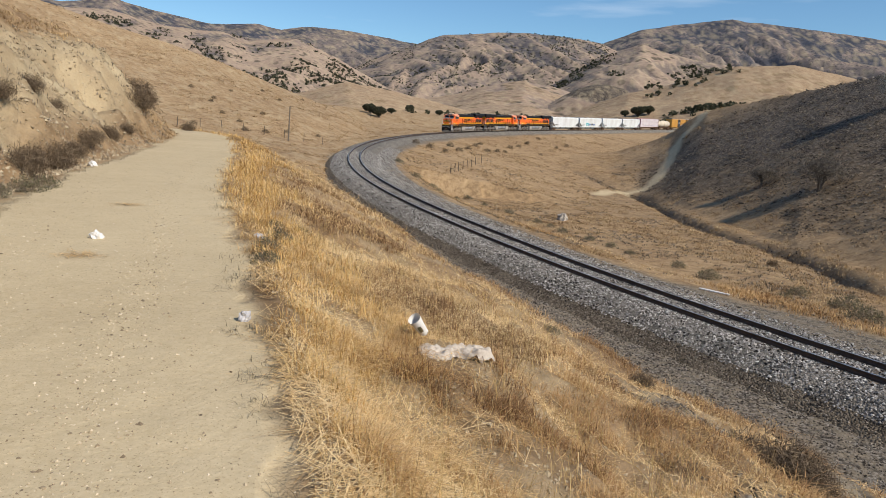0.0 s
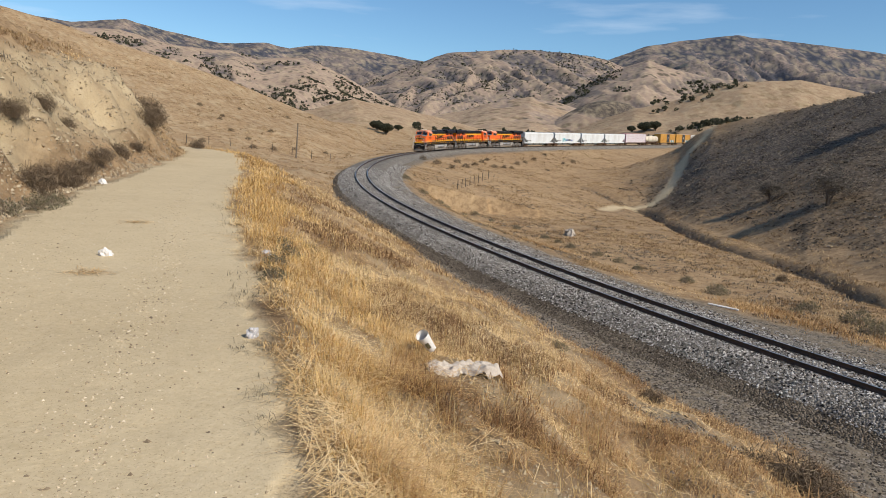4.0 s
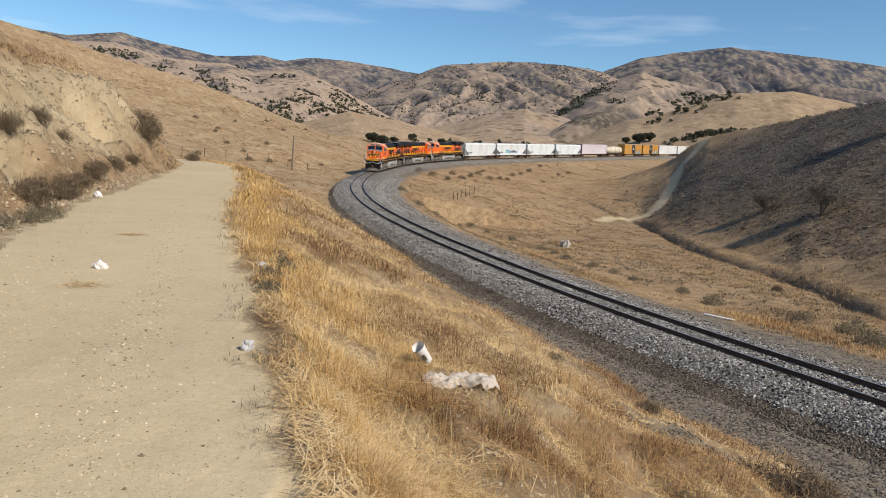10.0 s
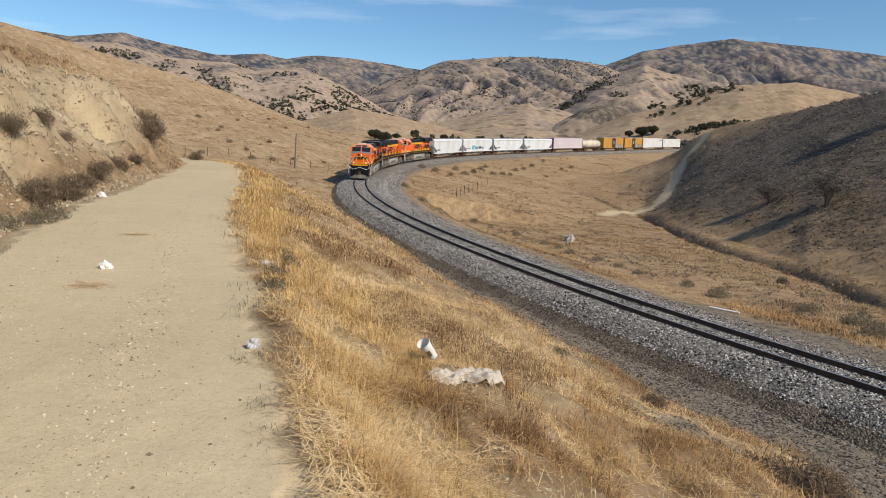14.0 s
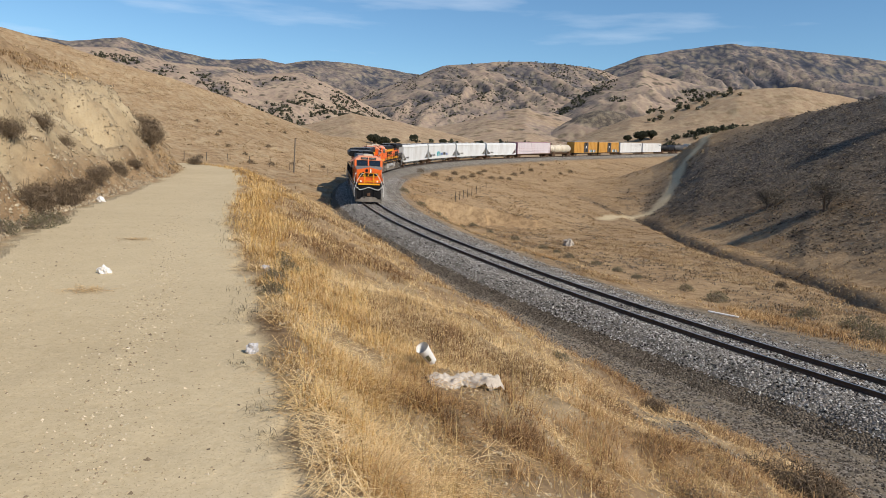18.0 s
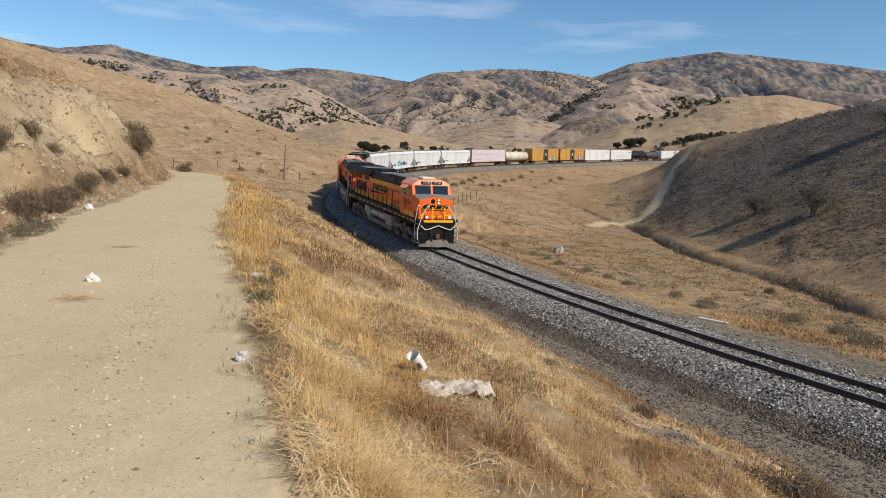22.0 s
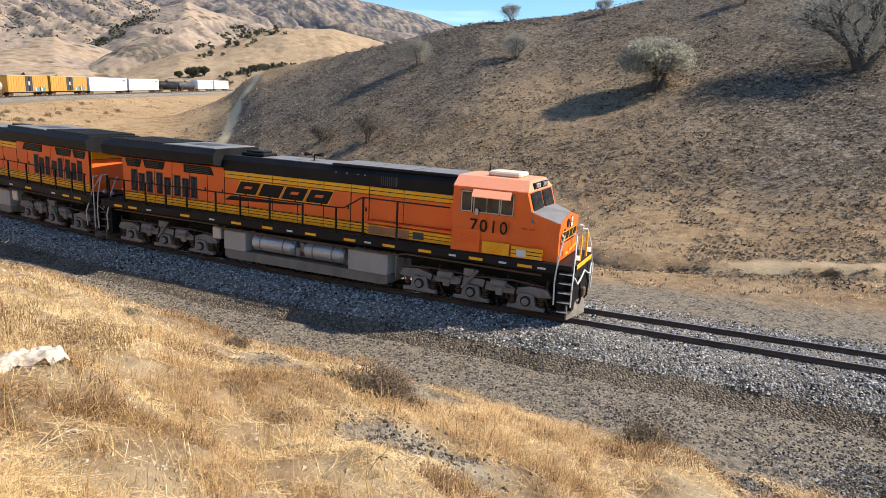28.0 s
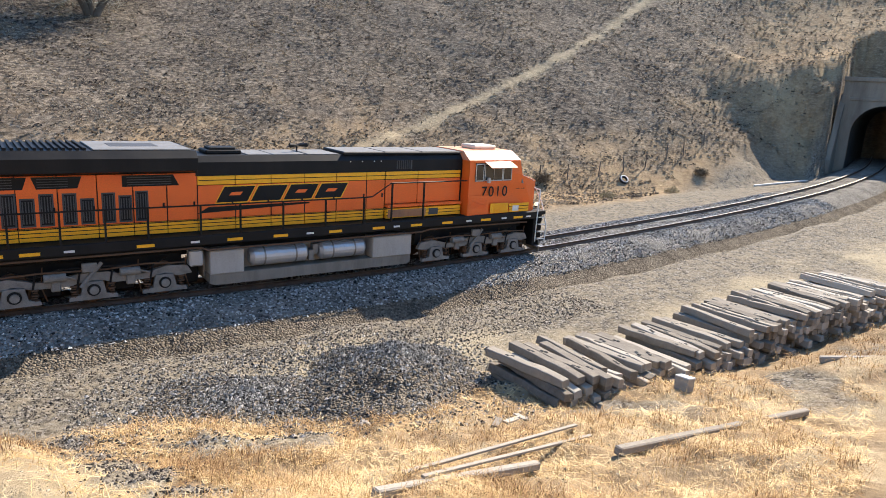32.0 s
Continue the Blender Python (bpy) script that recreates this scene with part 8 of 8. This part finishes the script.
bucket(-0.16, 7.12)
cloth(0.25, 6.9)
crumpled("plastic_bag", "crumpled white plastic bag on the dusty road", "bag", -4.2, 8.2, (0.075, 0.065, 0.075), M_PLASTIC, 1)
crumpled("plastic_bag", "crumpled clear plastic bag at the road's edge", "bag", -1.5, 5.2, (0.05, 0.045, 0.065), M_FILM, 2)
crumpled("plastic_bag", "white plastic bag caught in weeds by the road", "bag", -2.4, 8.9, (0.085, 0.06, 0.045), M_FILM, 3)
crumpled("plastic_bag", "torn white bag below the cut bank", "bag", -9.2, 17.9, (0.12, 0.09, 0.1), M_PLASTIC, 4)
crumpled("plastic_bag", "pale blue plastic bag on the ballast's foot", "bag", 9.4, 26.8, (0.15, 0.11, 0.13), M_BAGBLUE, 5)
for k, (x, y, sz) in enumerate(((20.5, 5.8, 0.13), (31.0, -4.6, 0.12), (28.8, -6.5, 0.1), (21.1, 7.6, 0.12), (16.9, 12.6, 0.1), (13.4, 0.8, 0.12), (24.2, 1.5, 0.08), (26.2, -2.3, 0.07))):
    crumpled("pale_stone", "pale loose stone lying beside the track", "stone", x, y, (sz, sz * 0.8, sz * 0.7), M_ROCK, 11 + k)
crumpled("boulder", "pale flat-topped boulder in the grassy valley", "rock", 13.0, 72.0, (0.75, 0.5, 0.55), M_ROCK, 7)


def plank(name, label, category, a, b, w, h, mat, lift=0.0, parts="board"):
    za, zb = height(*a), height(*b)
    pa, pb = Vector((*a, za + lift)), Vector((*b, zb + lift))
    t = thing(name, label, category, at=Matrix.Translation(pa))
    v = pb - pa
    m = v.to_track_quat("X", "Z").to_matrix().to_4x4()
    bm = box(new_bm(), 0, v.length, -w / 2, w / 2, -h * 0.3, h * 0.7, min(w, h) * 0.15)
    part(parts, bm, mat, t, "", m)


plank("board", "bleached white board lying in the valley grass", "board", (14.0, 35.4), (15.3, 34.6), 0.2, 0.06, M_WHITE, 0.04)
plank("loose_tie", "single tie lying on the ballast's slope", "tie", (17.35, 13.95), (17.75, 13.4), 0.25, 0.2, M_OLDTIE, 0.02, "timber")
plank("steel_pipe", "long pale pipe beside the track near the tunnel", "pipe", (58.5, -30.0), (62.4, -37.0), 0.14, 0.14, M_WHITE, 0.05, "tube")
for a, b, w in (((10.02, -3.56), (13.82, -9.13), 0.15), ((7.3, 0.3), (9.48, -2.14), 0.13), ((18.3, -12.2), (17.0, -15.2), 0.2)):
    plank("old_pole", "length of dark weathered pole lying in the weeds", "pole", a, b, w, w, M_OLDTIE, 0.08, "timber")
for a, b in (((7.9, -0.3), (11.2, -3.46)), ((8.25, -0.05), (11.5, -3.25))):
    plank("long_board", "thin bleached board lying in the dry grass", "board", a, b, 0.07, 0.04, M_OLDTIE, 0.05)
for k, (x, y) in enumerate(((13.2, -2.2), (12.7, -1.9), (13.5, -2.7))):
    plank("scrap_board", "short broken board near the tie stacks", "board", (x, y), (x + 0.7, y - 0.5 + 0.3 * k), 0.14, 0.05, M_OLDTIE, 0.03)
t = thing("carton", "battered pale box leaning by the tie stacks", "box", at=Matrix.LocRotScale((15.75, -7.1, height(15.75, -7.1)), Euler((0.16, 0.08, 0.6)), (0.85, 0.85, 0.8)))
part("body", box(new_bm(), -0.22, 0.22, -0.18, 0.18, 0, 0.42, 0.01), M_OLDTIE, t)
part("lid", box(new_bm(), -0.23, 0.23, -0.19, 0.19, 0.42, 0.47, 0.01), M_WHITE, t)


def tyre(x, y):
    t = thing("discarded_tyre", "discarded black tyre leaning on the slope", "tyre", at=Matrix.LocRotScale((x, y, height(x, y) + 0.22), Euler((radians(48), 0, radians(-70))), None))
    bm = new_bm()
    prof = [(0.23, -0.09), (0.33, -0.12), (0.42, -0.09), (0.44, 0), (0.42, 0.09), (0.33, 0.12), (0.23, 0.09)]
    rings = [[bm.verts.new((r * math.cos(a), r * math.sin(a), z)) for r, z in prof] for a in (2 * math.pi * k / 28 for k in range(28))]
    for k in range(28):
        a, b = rings[k], rings[(k + 1) % 28]
        for i in range(6):
            bm.faces.new((a[i], a[i + 1], b[i + 1], b[i]))
    bmesh.ops.recalc_face_normals(bm, faces=bm.faces)
    part("tread", bm, M_RUBBER, t)
    bm = new_bm()
    for k in range(28):
        a, b = 2 * math.pi * k / 28, 2 * math.pi * (k + 1) / 28
        bm.faces.new([bm.verts.new((r * math.cos(q), r * math.sin(q), 0.125 - (0.01 if r > 0.35 else 0))) for q, r in ((a, 0.3), (a, 0.38), (b, 0.38), (b, 0.3))])
    part("white_wall", bm, M_WHITE, t)


tyre(57.7, -18.1)


# ---- fences and pole ----
def fence(label, pts, h):
    t = thing("wire_fence", label, "fence")
    tops = []
    for x, y in pts:
        z = height(x, y)
        lean = RNG.normal(0, 0.05, 2)
        a, b = Vector((x, y, z - 0.2)), Vector((x + lean[0], y + lean[1], z + h))
        part("post", rod(new_bm(), a, b, 0.05, 7), M_POST, t)
        tops.append(b)
    for q in (0.95, 0.65, 0.35):
        bm = new_bm()
        for a, b in zip(tops[:-1], tops[1:]):
            rod(bm, a - Vector((0, 0, h * (1 - q))), b - Vector((0, 0, h * (1 - q))), 0.006, 3)
        part("wire", bm, M_RUST, t)


fence("leaning wire fence posts at the burnt hill's foot", [(42.0, 8.9), (44.8, 2.3), (46.7, -0.7), (50, -5.2), (53.4, -8.6), (55.7, -10.4), (56.8, -13.0), (57.9, -15.9), (59.1, -18.4), (60.3, -20.7), (61.6, -23.0), (62.5, -24.9), (64.5, -27.5)], 1.3)
fence("old fence posts across the valley floor", [(1.0, 99.3), (1.7, 103), (2.3, 106.7), (3.1, 111), (3.9, 115.2), (4.8, 119.5), (5.7, 123.8), (7.1, 130.6)], 1.4)
fence("sagging fence along the foot of the golden hill", [(-44 + 2.9 * k, 104 + 1.6 * k) for k in range(9)], 1.3)
t = thing("utility_pole", "bare weathered wooden pole beyond the bend", "pole", at=Matrix.Translation((-25.2, 110.4, height(-25.2, 110.4))))
part("shaft", rod(new_bm(), (0, 0, -0.3), (0.2, 0, 5.4), 0.13, 10, 0.09), M_POST, t)
part("cap", rod(new_bm(), (0.2, 0, 5.4), (0.2, 0, 5.48), 0.11, 8), M_RUST, t)
t = thing("brace_post", "wooden corner post with two braces in the grass", "fence post", at=Matrix.Translation((47.4, 0.9, height(47.4, 0.9))))
part("post", rod(new_bm(), (0, 0, -0.2), (0, 0, 1.4), 0.07, 8), M_POST, t)
for q in (-1, 1):
    part("brace", rod(new_bm(), (0.5 * q, -1.2 * q, 0), (0, 0, 1.2), 0.05, 7), M_POST, t)


# ---- ties under the rails, those nearest the road as pieces ----
def lay_ties():
    bm = box(new_bm(), -0.115, 0.115, -1.3, 1.3, -0.12, 0.06, 0.012)
    me = bpy.data.meshes.new("tie")
    bm.to_mesh(me)
    bm.free()
    me.materials.append(M_TIE)
    for k in range(280):
        s = -92 + k * 0.56
        o = new("tie", me)
        o.parent = track
        p = track_at(s, 0, -0.252)
        o.matrix_basis = Matrix.Translation(p) @ Matrix.Rotation(float(np.interp(s, TS, TH)), 4, "Z")


lay_ties()

# ---- what moves ----
NOSE_T = [-1, 0, 9, 13, 19, 23, 26.5, 28, 29, 30, 31, 32, 33]
NOSE_S = [158.9, 152.9, 98.6, 74.4, 38.3, 14.4, -6.6, -15.8, -21.95, -28.25, -34.6, -41.3, -47.8]


def nose_at(t):
    return float(np.interp(t, NOSE_T, NOSE_S))


def motions():
    times = [0.5 * k for k in range(65)]
    gap = 0.0
    for ob, ln, pivot, reverse in CONSIST:
        rows = []
        for t in times:
            mid = sum(nose_at(t + e) for e in (-0.3, 0.0, 0.3)) / 3 + gap + ln / 2
            a, b = track_at(mid - pivot), track_at(mid + pivot)
            v = (a - b).normalized() * (-1 if reverse else 1)
            side = Vector((-v.y, v.x, 0)).normalized()
            up = v.cross(side)
            m = Matrix((v, side, up)).transposed().to_4x4()
            m.translation = (a + b) / 2
            rows.append((t, m))
        walk(ob, rows)
        gap += ln
    # the locomotives' wheels roll
    for k, w in enumerate(WHEELS):
        x, r = w.location.x, w.location.z
        way = -1 if 6 <= k < 12 else 1
        walk(w, [(0.1 * i, Matrix.Translation((x, 0, r)) @ Matrix.Rotation(way * (nose_at(0) - nose_at(0.1 * i)) / r, 4, "Y")) for i in range(321)])


motions()
